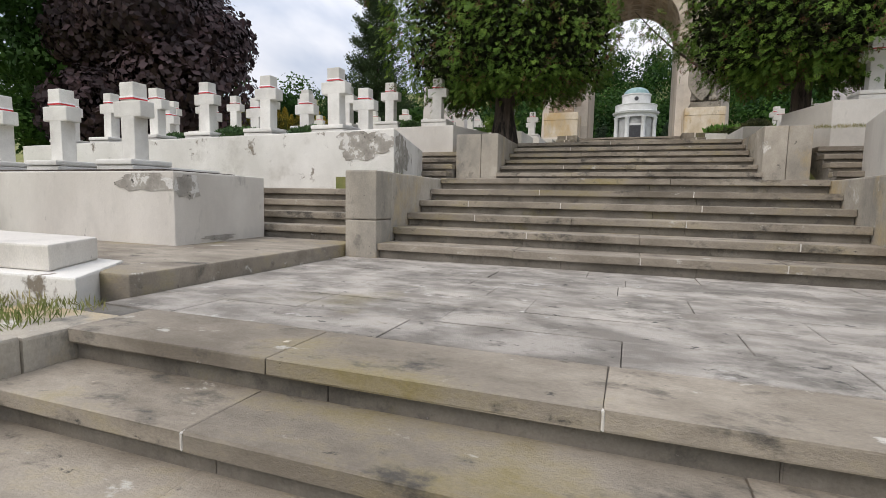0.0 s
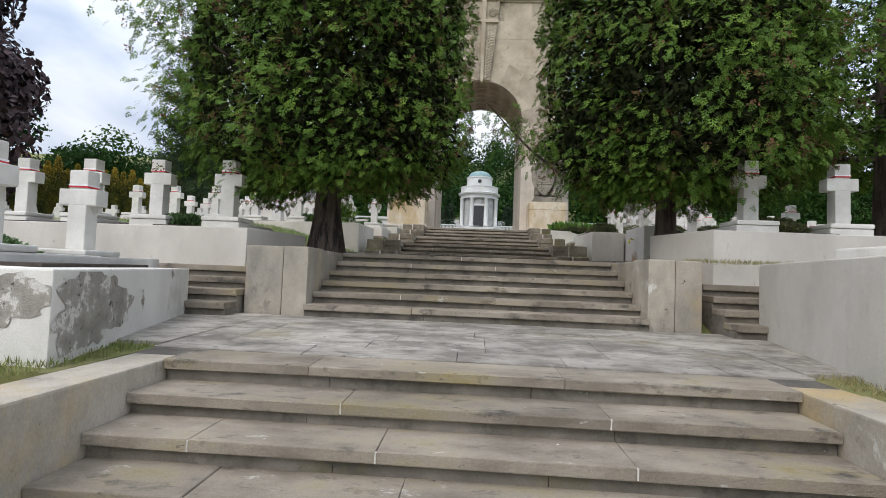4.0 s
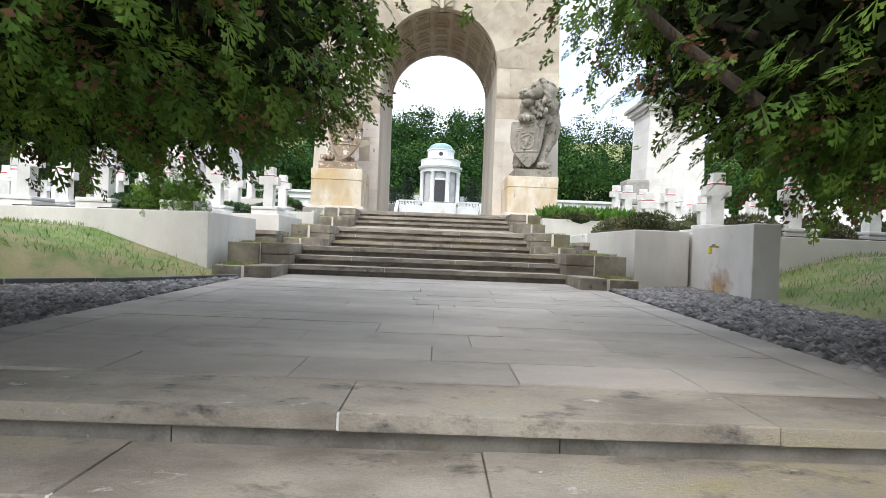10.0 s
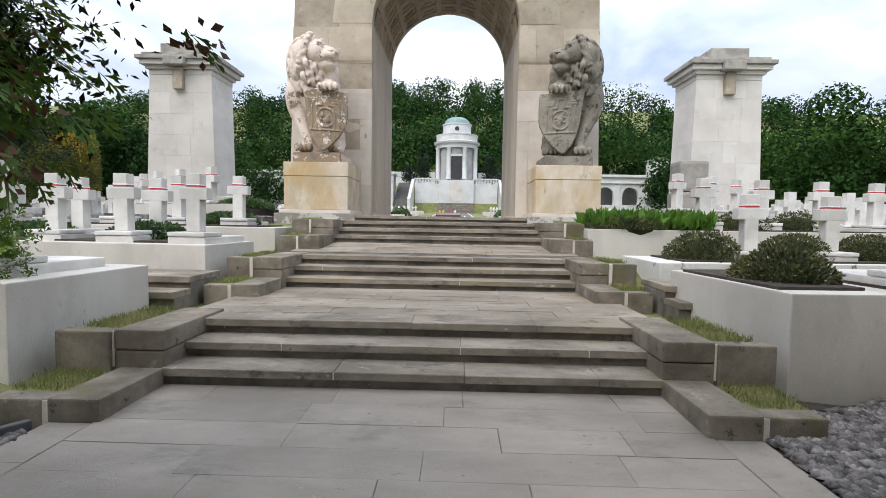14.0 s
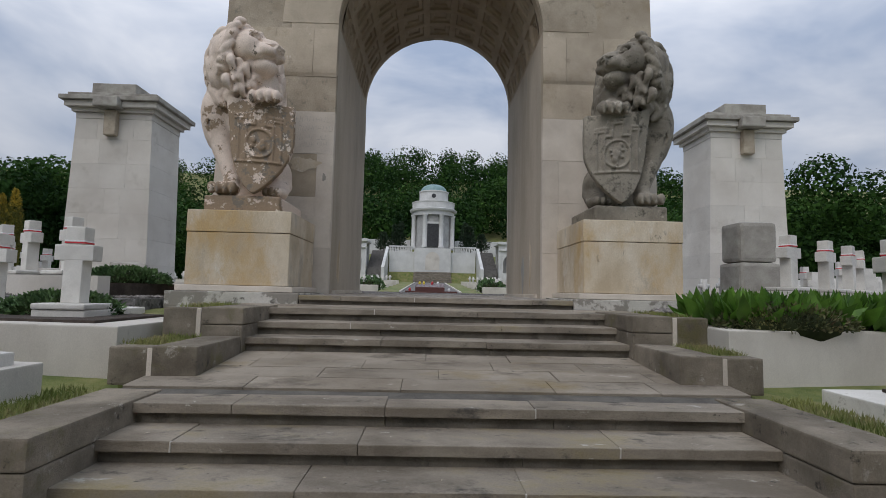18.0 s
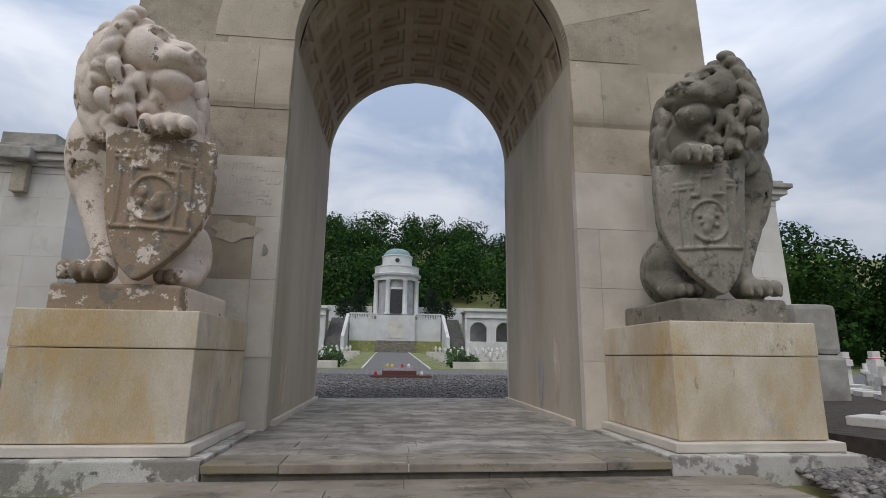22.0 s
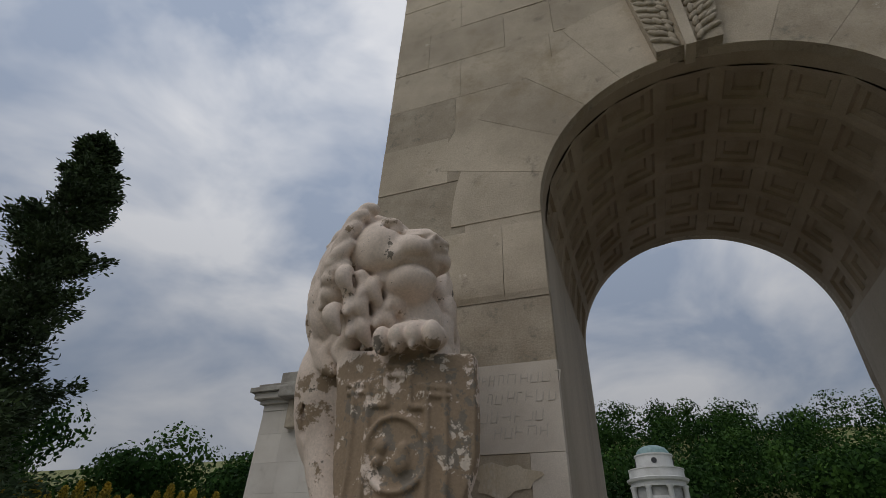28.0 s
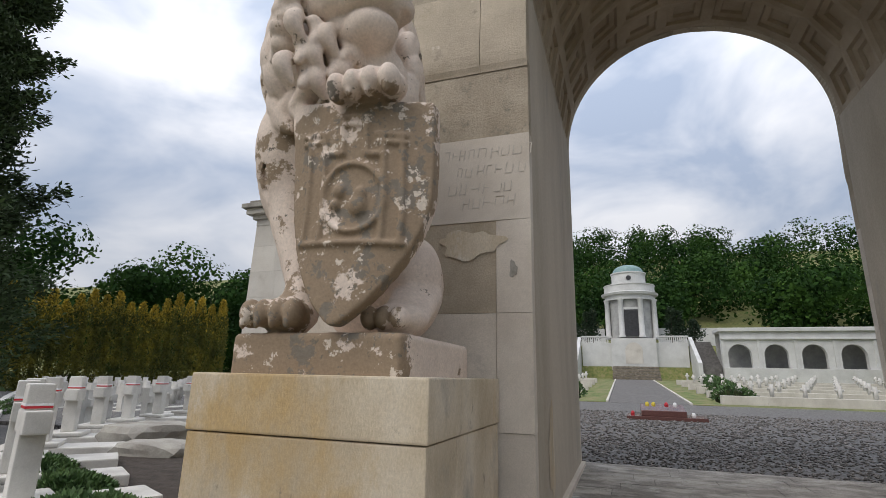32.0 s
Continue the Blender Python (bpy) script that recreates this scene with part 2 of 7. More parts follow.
PALELION = material("pale_lion_stone", [(0.62, 0.51, 0.425), (0.77, 0.65, 0.55)], 1.6, 0.8, 0.25, 45, [((0.275, 0.20, 0.13), 3.0, 0.62, 0.65, 0.225), ((0.19, 0.16, 0.125), 5.0, 0.645, 0.66, 0.085), ((0.62, 0.535, 0.44), 8.0, 0.645, 0.655, 0.045), ((0.17, 0.145, 0.11), 15.0, 0.675, 0.70, 0.06)], low=((26.72, 27.02, "Y"), (7.70, 7.86, "Z")))
GREYLION = material("grey_lion_stone", [(0.155, 0.135, 0.105), (0.33, 0.295, 0.235)], 2.0, 0.85, 0.35, 45, [((0.09, 0.082, 0.062), 4.0, 0.53, 0.63), ((0.48, 0.44, 0.365), 3.2, 0.60, 0.68), ((0.20, 0.19, 0.13), 1.2, 0.58, 0.7)])
PYLON = material("pylon_limestone", [(0.54, 0.50, 0.44), (0.68, 0.645, 0.58)], 0.35, 0.85, 0.25, 30, [((0.42, 0.38, 0.32), 0.8, 0.56, 0.8), ((0.34, 0.32, 0.28), 3.0, 0.66, 0.76)], vary=0.14)
CAPDARK = material("weathered_cap_stone", [(0.24, 0.22, 0.19), (0.42, 0.40, 0.35)], 1.5, 0.9, 0.4, 40)
SCRATCH = material("scratched_limestone", [(0.44, 0.40, 0.345), (0.54, 0.495, 0.43)], 14, 0.9, 0.2)
WHITE = material("chapel_white", [(0.52, 0.52, 0.50), (0.64, 0.64, 0.62)], 0.5, 0.8, 0.1)
DOMEM = material("copper_dome", [(0.15, 0.25, 0.25), (0.24, 0.36, 0.35)], 1.5, 0.6, 0.1)
BLACK = material("dark_door", [(0.015, 0.015, 0.017), (0.04, 0.04, 0.042)], 3, 0.5, 0.1)
# grey for walls with shade painted in, and for a bare plaster patch
SHADE_AND_PATCH = material("shadow_and_patch_grey", [(0.30, 0.30, 0.29), (0.42, 0.42, 0.40)], 1.0, 0.9, 0.1)
GRASS = material("grass_ground", [(0.085, 0.115, 0.028), (0.20, 0.195, 0.07), (0.14, 0.16, 0.045)], 2.5, 0.95, 0.5, 70, [((0.24, 0.205, 0.10), 1.3, 0.50, 0.68)])
BLADE = material("grass_blades", [(0.11, 0.15, 0.03), (0.26, 0.27, 0.085)], 1.5, 0.8, 0.0, 20, [((0.31, 0.27, 0.13), 1.6, 0.47, 0.60)], island=0.5, translucent=0.2)
SOIL = material("bed_soil", [(0.035, 0.026, 0.02), (0.075, 0.058, 0.045)], 6, 0.95, 0.6, 50)
GRAVELM = material("plaza_gravel", [(0.10, 0.096, 0.092), (0.22, 0.21, 0.20)], 14, 0.95, 1.0, 22, [((0.06, 0.057, 0.053), 11, 0.50, 0.60), ((0.30, 0.29, 0.28), 17, 0.58, 0.64)])
PEBBLE = material("grey_pebbles", [(0.045, 0.040, 0.036), (0.26, 0.235, 0.215)], 9, 0.85, 0.2, 60, island=0.9)
PATH = material("path_gravel", [(0.105, 0.098, 0.092), (0.18, 0.17, 0.16)], 3, 0.95, 0.5, 40, [((0.10, 0.095, 0.09), 6.0, 0.55, 0.65)])
CYPRESS = material("cypress_needles", [(0.010, 0.026, 0.011), (0.028, 0.055, 0.022)], 0.5, 0.85, 0.0, 5, island=0.5)
LAWNG = material("green_lawn", [(0.06, 0.115, 0.022), (0.16, 0.20, 0.05), (0.10, 0.155, 0.033)], 2.0, 0.95, 0.5, 70, [((0.24, 0.20, 0.10), 0.9, 0.42, 0.60)])
LAWNB = material("lawn_blades", [(0.09, 0.17, 0.028), (0.22, 0.29, 0.07)], 1.5, 0.8, 0.0, 20, [((0.28, 0.24, 0.11), 0.9, 0.57, 0.72)], island=0.5, translucent=0.25)
BARK = material("thuja_bark", [(0.045, 0.032, 0.025), (0.15, 0.115, 0.09)], 5, 0.95, 0.9, 22, [((0.02, 0.016, 0.013), 9, 0.5, 0.62)], stretch=(1, 1, 0.16))
THUJA = material("thuja_fronds", [(0.046, 0.096, 0.015), (0.155, 0.245, 0.040), (0.088, 0.160, 0.026)], 3.0, 0.6, 0.0, 9, island=0.4, translucent=0.18)
THUJA_NEW = material("thuja_young_tips", [(0.10, 0.185, 0.028), (0.20, 0.30, 0.052)], 3.0, 0.6, 0.0, 9, island=0.35, translucent=0.25)
THUJA_TIP = material("thuja_cones", [(0.10, 0.045, 0.02), (0.19, 0.09, 0.04)], 3, 0.8, 0.0, 9, island=0.6)
# near-black green: the shade deep inside crowns is put into this colour
THUJA_SHADE = material("thuja_inner_shade", [(0.014, 0.020, 0.008), (0.034, 0.042, 0.016)], 3, 0.95, 0.0, 9)
FOREST = material("wood_leaves", [(0.008, 0.026, 0.007), (0.052, 0.112, 0.020), (0.022, 0.058, 0.011)], 0.12, 0.8, 0.0, 3, island=0.4, translucent=0.15)
for soft_leaf in (THUJA, THUJA_NEW, THUJA_SHADE, FOREST):
    soft_leaf.node_tree.nodes["Principled BSDF"].inputs["Specular IOR Level"].default_value = 0.12
FOOT = material("patched_footing", [(0.45, 0.425, 0.375), (0.60, 0.575, 0.52)], 1.6, 0.9, 0.4, 60, [((0.26, 0.24, 0.205), 2.6, 0.50, 0.54), ((0.15, 0.14, 0.12), 6.0, 0.60, 0.68)])
PEEL = material("peeled_grey_render", [(0.24, 0.22, 0.19), (0.42, 0.39, 0.34)], 5.0, 0.92, 0.6, 60, [((0.62, 0.60, 0.56), 5.0, 0.55, 0.58), ((0.08, 0.075, 0.065), 11.0, 0.60, 0.64)])
SPRUCE = material("spruce_needles", [(0.018, 0.038, 0.012), (0.055, 0.092, 0.028)], 0.5, 0.85, 0.0, 5, island=0.7)
BEECH = material("copper_beech_leaves", [(0.022, 0.012, 0.014), (0.055, 0.026, 0.028)], 0.5, 0.8, 0.0, 5, island=0.7)
HEDGE = material("golden_thuja_hedge", [(0.05, 0.065, 0.010), (0.26, 0.22, 0.026), (0.13, 0.13, 0.018)], 0.9, 0.85, 0.0, 6, island=0.5)
HEDGE_TIP = material("golden_thuja_tips", [(0.30, 0.23, 0.025), (0.62, 0.44, 0.045)], 0.9, 0.85, 0.0, 6, island=0.4)
BUSH = material("clipped_yew_leaves", [(0.05, 0.062, 0.022), (0.14, 0.135, 0.045), (0.085, 0.095, 0.032)], 3.0, 0.75, 0.0, 14, [((0.10, 0.06, 0.035), 2.2, 0.58, 0.72)], island=0.8)
JUNIPER = material("juniper_leaves", [(0.035, 0.085, 0.028), (0.11, 0.19, 0.06)], 3.0, 0.75, 0.0, 14, island=0.7)
BROAD = material("broad_green_leaves", [(0.05, 0.13, 0.015), (0.13, 0.26, 0.035)], 3.0, 0.45, 0.0, 10, island=0.6, translucent=0.35)
RED = material("red_ribbon", [(0.45, 0.02, 0.03), (0.6, 0.03, 0.045)], 8, 0.6, 0.0)
WRIB = material("white_ribbon", [(0.75, 0.75, 0.75), (0.85, 0.85, 0.85)], 8, 0.6, 0.0)
GRANITE = material("polished_red_granite", [(0.10, 0.045, 0.04), (0.16, 0.075, 0.065)], 20, 0.25, 0.05, 90)
BRASS = material("brass_tap", [(0.45, 0.33, 0.08), (0.6, 0.45, 0.12)], 8, 0.35, 0.0, metal=1.0)
YELLOW_PLASTIC = material("yellow_plastic", [(0.62, 0.52, 0.03), (0.75, 0.64, 0.05)], 20, 0.4, 0.0)


def rust_material(name, centre, reach):
    """Orange rust wash that thins out from its centre."""
    m = material(name, [(0.40, 0.19, 0.07), (0.56, 0.36, 0.18)], 5, 0.9, 0.1)
    n, l = m.node_tree.nodes, m.node_tree.links
    geo = n.new("ShaderNodeNewGeometry")
    far = n.new("ShaderNodeVectorMath")
    far.operation = 'DISTANCE'
    far.inputs[1].default_value = centre
    l.new(geo.outputs["Position"], far.inputs[0])
    noise = n.new("ShaderNodeTexNoise")
    noise.inputs["Scale"].default_value = 7.0
    l.new(geo.outputs["Position"], noise.inputs["Vector"])
    wob = n.new("ShaderNodeMath")
    wob.operation = 'MULTIPLY_ADD'
    wob.inputs[1].default_value = -reach * 0.9
    l.new(noise.outputs["Fac"], wob.inputs[0])
    l.new(far.outputs["Value"], wob.inputs[2])
    span = n.new("ShaderNodeMapRange")
    span.inputs["From Min"].default_value = -reach * 0.45
    span.inputs["From Max"].default_value = reach * 0.45
    span.inputs["To Min"].default_value = 0.85
    span.inputs["To Max"].default_value = 0.0
    l.new(wob.outputs[0], span.inputs["Value"])
    clear = n.new("ShaderNodeBsdfTransparent")
    mix = n.new("ShaderNodeMixShader")
    l.new(span.outputs[0], mix.inputs[0])
    l.new(clear.outputs[0], mix.inputs[1])
    l.new(n["Principled BSDF"].outputs[0], mix.inputs[2])
    l.new(mix.outputs[0], n["Material Output"].inputs["Surface"])
    return m


RUST = rust_material("rust_stain", (4.296, 17.12, 2.90), 0.42)
FLOWER = material("yellow_flowers", [(0.6, 0.45, 0.03), (0.75, 0.6, 0.1)], 8, 0.8, 0.0)
BRICK = material("bare_red_brick", [(0.27, 0.10, 0.06), (0.38, 0.16, 0.10)], 9, 0.9, 0.4, 50)
WOODRED = material("red_roof_tiles", [(0.35, 0.09, 0.05), (0.45, 0.14, 0.08)], 3, 0.8, 0.2)
LITTER = material("dry_leaf", [(0.16, 0.11, 0.05), (0.55, 0.50, 0.40)], 3.0, 0.8, 0.0, 9, island=0.8)
IRON = material("grey_iron", [(0.06, 0.06, 0.06), (0.12, 0.12, 0.12)], 5, 0.6, 0.1)

# ---- mesh helpers ----


LAST = [None]


def empty(name, at=(0, 0, 0)):
    ob = new(name)
    ob.location = at
    return ob


def place(name, me, mat, parent=None, label="", m=None):
    ob = new(name, me)
    if mat and not me.materials:
        me.materials.append(mat)
    if parent is not None:
        ob.parent = parent
        ob.matrix_parent_inverse = Matrix.Translation(-parent.location)
    if m is not None:
        ob.matrix_basis = m
    if label:
        ob["label"] = label
    return ob


def part(name, bm, mat, parent=None, label="", smooth=False):
    me = bpy.data.meshes.new(name)
    bmesh.ops.recalc_face_normals(bm, faces=bm.faces)
    if smooth:
        for f in bm.faces:
            f.smooth = True
    bm.to_mesh(me)
    bm.free()
    LAST[0] = place(name, me, mat, parent, label)
    return LAST[0]


def add_box(bm, x0, x1, y0, y1, z0, z1, bevel=0.0):
    vs = bmesh.ops.create_cube(bm, size=1.0)["verts"]
    for v in vs:
        v.co = Vector((x0 + (v.co.x + 0.5) * (x1 - x0), y0 + (v.co.y + 0.5) * (y1 - y0), z0 + (v.co.z + 0.5) * (z1 - z0)))
    if bevel:
        es = {e for v in vs for e in v.link_edges}
        bmesh.ops.bevel(bm, geom=list(es), offset=bevel, segments=2, affect="EDGES", profile=0.6)
    return vs


def box(x0, x1, y0, y1, z0, z1, bevel=0.012):
    bm = bmesh.new()
    add_box(bm, x0, x1, y0, y1, z0, z1, bevel)
    return bm


def prism(poly, z0, z1, bevel=0.012):
    """An upright block over a plan; z0 and z1 are numbers or one per corner."""
    bm = bmesh.new()
    n = len(poly)
    lo = [z0] * n if not hasattr(z0, "__len__") else z0
    hi = [z1] * n if not hasattr(z1, "__len__") else z1
    a = [bm.verts.new((p[0], p[1], z)) for p, z in zip(poly, lo)]
    b = [bm.verts.new((p[0], p[1], z)) for p, z in zip(poly, hi)]
    bm.faces.new(a)
    bm.faces.new(b)
    for i in range(n):
        bm.faces.new((a[i], a[(i + 1) % n], b[(i + 1) % n], b[i]))
    bmesh.ops.recalc_face_normals(bm, faces=bm.faces)
    if bevel:
        bmesh.ops.bevel(bm, geom=list(bm.edges), offset=bevel, segments=2, affect="EDGES", profile=0.6)
    return bm


SLABS = {}


def slab_mesh(lx, ly, lz, mat, bevel=0.012):
    """A stone slab round its own middle, top at z = 0, shared between slabs of one size."""
    key = (round(lx, 3), round(ly, 3), round(lz, 2), mat.name)
    if key not in SLABS:
        bm = box(-lx / 2, lx / 2, -ly / 2, ly / 2, -lz, 0, bevel)
        rnd = random.Random(len(SLABS))
        for v in bm.verts:
            v.co += Vector((rnd.uniform(-1, 1), rnd.uniform(-1, 1), rnd.uniform(-1, 1))) * 0.002
        bmesh.ops.recalc_face_normals(bm, faces=bm.faces)
        me = bpy.data.meshes.new("slab")
        bm.to_mesh(me)
        bm.free()
        me.materials.append(mat)
        SLABS[key] = me
    return SLABS[key]


def array_mesh(name, verts, faces, mat, parent=None, kind="", label="", category="", smooth=False):
    """One mesh from arrays: verts (n, 3) and equal-sided faces (m, k)."""
    me = bpy.data.meshes.new(name)
    k = faces.shape[1]
    me.vertices.add(len(verts))
    me.vertices.foreach_set("co", np.asarray(verts, np.float32).ravel())
    me.loops.add(faces.size)
    me.loops.foreach_set("vertex_index", faces.astype(np.int32).ravel())
    me.polygons.add(len(faces))
    me.polygons.foreach_set("loop_start", np.arange(0, faces.size, k, dtype=np.int32))
    if smooth:
        me.polygons.foreach_set("use_smooth", np.ones(len(faces), bool))
    me.update(calc_edges=True)
    me.validate()
    ob = place(name, me, mat, parent)
    return tagged(ob, label, category, "", kind)


def frames_for(rng, n, lean):
    """n random right-handed frames whose long axis leans towards lean (n, 3)."""
    d = lean + rng.normal(0, 0.55, (n, 3))
    d /= np.linalg.norm(d, axis=1)[:, None] + 1e-9
    r = rng.normal(0, 1, (n, 3))
    s = np.cross(d, r)
    s /= np.linalg.norm(s, axis=1)[:, None] + 1e-9
    return d, s


def leaf_cards(rng, centres, lean, size, width=0.45):
    """Pointed leaves (one folded quad each) at centres."""
    n = len(centres)
    d, s = frames_for(rng, n, lean)
    up = np.cross(s, d)
    ln = size * rng.uniform(0.6, 1.3, (n, 1))
    wd = ln * width
    v = np.stack([centres, centres + d * ln * 0.5 + s * wd * 0.5 + up * wd * 0.15, centres + d * ln, centres + d * ln * 0.5 - s * wd * 0.5 + up * wd * 0.15], 1)
    return v.reshape(-1, 3), np.arange(4 * n).reshape(-1, 4)


def crown_cards(rng, centres, out, size, width=0.6):
    """Leaves lying on a crown's skin, faces turned outwards, so that crowns shade as round masses."""
    n = len(centres)
    o = out + rng.normal(0, 0.45, (n, 3))
    o /= np.linalg.norm(o, axis=1)[:, None] + 1e-9
    d = np.cross(o, rng.normal(0, 1, (n, 3)))
    d /= np.linalg.norm(d, axis=1)[:, None] + 1e-9
    s = np.cross(o, d)
    ln = size * rng.uniform(0.6, 1.3, (n, 1))
    wd = ln * width
    v = np.stack([centres - d * ln * 0.5, centres + s * wd * 0.5 + o * wd * 0.12, centres + d * ln * 0.5, centres - s * wd * 0.5 + o * wd * 0.12], 1)
    return v.reshape(-1, 3), np.arange(4 * n).reshape(-1, 4)


# a flat spray: a spine with side twigs, each split into narrow fingers, as little quads
FROND = []


def finger(x, y, ang, length, w):
    """A narrow pointed quad growing from (x, y)."""
    dx, dy = math.sin(ang), math.cos(ang)
    FROND.append(((x, y), (x + dx * length * 0.55 + dy * w, y + dy * length * 0.55 - dx * w), (x + dx * length, y + dy * length), (x + dx * length * 0.55 - dy * w, y + dy * length * 0.55 + dx * w)))


for i in range(3):
    for side in (-1, 1):
        y0_ = 0.06 + 0.27 * i + (0.12 if side > 0 else 0.0)
        a_ = side * (0.95 - 0.10 * i)
        reach = 0.50 - 0.10 * i
        finger(0.0, y0_, a_, reach, 0.060)
        for q, turn_, len_ in ((0.38, -0.55, 0.50), (0.45, 0.60, 0.42)):
            finger(math.sin(a_) * reach * q, y0_ + math.cos(a_) * reach * q, a_ + side * turn_, reach * len_, 0.050)
finger(0.0, 0.0, 0.0, 1.02, 0.045)
FROND = np.array(FROND)


def frond_cards(rng, centres, lean, size):
    n = len(centres)
    d, s = frames_for(rng, n, lean)
    up = np.cross(s, d)
    ln = size * rng.uniform(0.65, 1.35, (n, 1, 1, 1))
    f = FROND[None]
    bend = -0.25 * f[..., 1:2] ** 2
    v = centres[:, None, None] + ln * (s[:, None, None] * f[..., 0:1] + d[:, None, None] * f[..., 1:2] + up[:, None, None] * bend)
    return v.reshape(-1, 3), np.arange(v.size // 3).reshape(-1, 4)


def flat_fronds(c, d, s, ln):
    """Little flat fans lying in the planes of d and s."""
    up = np.cross(s, d)
    f = FROND[None]
    bend = -0.22 * f[..., 1:2] ** 2
    q = lambda w: w[:, None, None]
    v = q(c) + ln[:, None, None] * (q(s) * f[..., 0:1] + q(d) * f[..., 1:2] + q(up) * bend)
    return v.reshape(-1, 3), np.arange(v.size // 3).reshape(-1, 4)


def ground_z(y):
    return float(np.interp(y, GY, GZ))


GY = [-80, -1, 1.6, 4.7, 4.95, 7.0, 9.6, 11.8, 17.9, 18.7, 21.2, 22.2, 24.0, 24.9, 26.1, 60, 103, 110.8, 112, 125, 150, 230, 420]
GZ = [-0.5, -0.25, 0.10, 0.55, 0.60, 1.52, 1.55, 2.44, 2.66, 3.18, 3.20, 3.62, 3.75, 4.20, 4.28, 4.46, 6.0, 6.4, 9.0, 12.8, 17, 52, 80]

# ---- ground ----
gx = np.array([-400, -200, -120, -70, -40, -25, -16, -10, -6, -3.6, -2.2, 2.2, 3.6, 6, 10, 16, 25, 40, 70, 120, 200, 400.0])
gy = np.array(sorted(set(GY + [-400, -20, 3, 6, 8.5, 10.8, 13, 15, 20, 30, 40, 50, 75, 90, 180, 600])))
gv = np.array([(x, y, ground_z(y) + (0.0 if abs(x) < 4 else 0.10 * min(abs(x) - 4, 8) ** 0.5 if 11 < y < 18 else 0.0)) for y in gy for x in gx])
nx = len(gx)
gf = np.array([(j * nx + i, j * nx + i + 1, (j + 1) * nx + i + 1, (j + 1) * nx + i) for j in range(len(gy) - 1) for i in range(nx - 1)])
array_mesh("ground", gv, gf, GRASS, kind="structure", label="grassy cemetery hillside of short dry turf", category="ground")

# ---- stairs and landings on the axis ----
# first nosing y, its height, tread, riser, count, half width
FLIGHTS = [(0.24, 0.08, 0.365, 0.165, 5, 2.33), (4.95, 0.91, 0.388, 0.159, 6, 2.33), (9.79, 1.95, 0.382, 0.155, 6, 2.27), (17.88, 3.02, 0.382, 0.155, 3, 2.25),
           (21.30, 3.47, 0.39, 0.155, 3, 2.38), (24.02, 4.08, 0.39, 0.155, 3, 2.22), (26.30, 4.53, 0.38, 0.14, 1, 2.18)]
rnd = random.Random(4)

GROUT = slab_mesh(0.010, 0.024, 0.068, PLASTER, 0.003)


def stairs(y0, z0, tread, riser, count, half, label):
    root = tagged(empty("stone_stairs", (0, y0, z0 - riser)), label, "stairs")
    for i in range(count):
        y, z = y0 + i * tread, z0 + i * riser
        cuts = [-half]
        x = -half + rnd.uniform(0.5, 1.6)
        while x < half - 0.5:
            cuts.append(x)
            x += rnd.uniform(1.1, 1.9)
        cuts.append(half)
        deep = tread + 0.06 if i < count - 1 else 0.46
        for a, b in zip(cuts, cuts[1:]):
            me = slab_mesh(round(b - a - 0.003, 3), deep, 0.074, STEP, 0.008)
            place("step_slab", me, None, root, "", pose((a + b) / 2, y + deep / 2, z + rnd.uniform(-0.003, 0.003), 0.4))
            if b < half - 0.1 and rnd.random() < 0.6:
                place("grout_seam", GROUT, None, root, "", pose(b, y + 0.008, z - 0.003, 0, rnd.uniform(-2, 2)))
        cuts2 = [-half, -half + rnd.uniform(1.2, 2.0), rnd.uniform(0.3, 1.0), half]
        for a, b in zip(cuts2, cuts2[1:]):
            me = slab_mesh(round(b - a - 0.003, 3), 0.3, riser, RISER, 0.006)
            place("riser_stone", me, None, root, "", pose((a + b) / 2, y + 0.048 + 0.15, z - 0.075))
    return root


for k, fl in enumerate(FLIGHTS):
    stairs(*fl, "flight of weathered grey sandstone steps with overhanging nosings" if k else "lowest flight of worn grey sandstone steps with lichen stains")


def landing(name, y0, z0, y1, z1, half, depth, label, back=0.46, length=1.35, stone=PAVE, gap=0.006):
    """Rows of long flagstones between two flights."""
    root = tagged(empty(name, (0, (y0 + y1) / 2, (z0 + z1) / 2)), label, "pavement", "", "structure")
    slope = math.degrees(math.atan2(z1 - z0, y1 - y0))
    part("bedding", prism([(-half, y0 + 0.14), (half, y0 + 0.14), (half, y1 + 0.1), (-half, y1 + 0.1)], min(z0, z1) - 0.4, [z0 - 0.012, z0 - 0.012, z1 - 0.012, z1 - 0.012], 0), JOINT, root, "dark mortar bed under the flagstones")
    a = y0 + back
    rows = max(1, round((y1 - a) / depth))
    d = (y1 + 0.04 - a) / rows
    for r in range(rows):
        x = -half
        first = True
        while x < half - 0.05:
            ln = rnd.choice((0.9, 1.1, 1.3, 1.5)) * length / 1.35
            if first:
                ln *= rnd.choice((0.5, 0.75, 1.0))
                first = False
            if half - (x + ln) < 0.45:
                ln = half - x
            y = a + (r + 0.5) * d
            me = slab_mesh(round(ln - gap, 3), round(d - gap, 3), 0.08, stone, 0.005)
            place("flagstone", me, None, root, "", pose(x + ln / 2, y, z0 + (z1 - z0) * (y - y0) / (y1 - y0) + rnd.uniform(-0.002, 0.003), slope + rnd.uniform(-0.15, 0.15), rnd.uniform(-0.1, 0.1)))
            x += ln
    return root


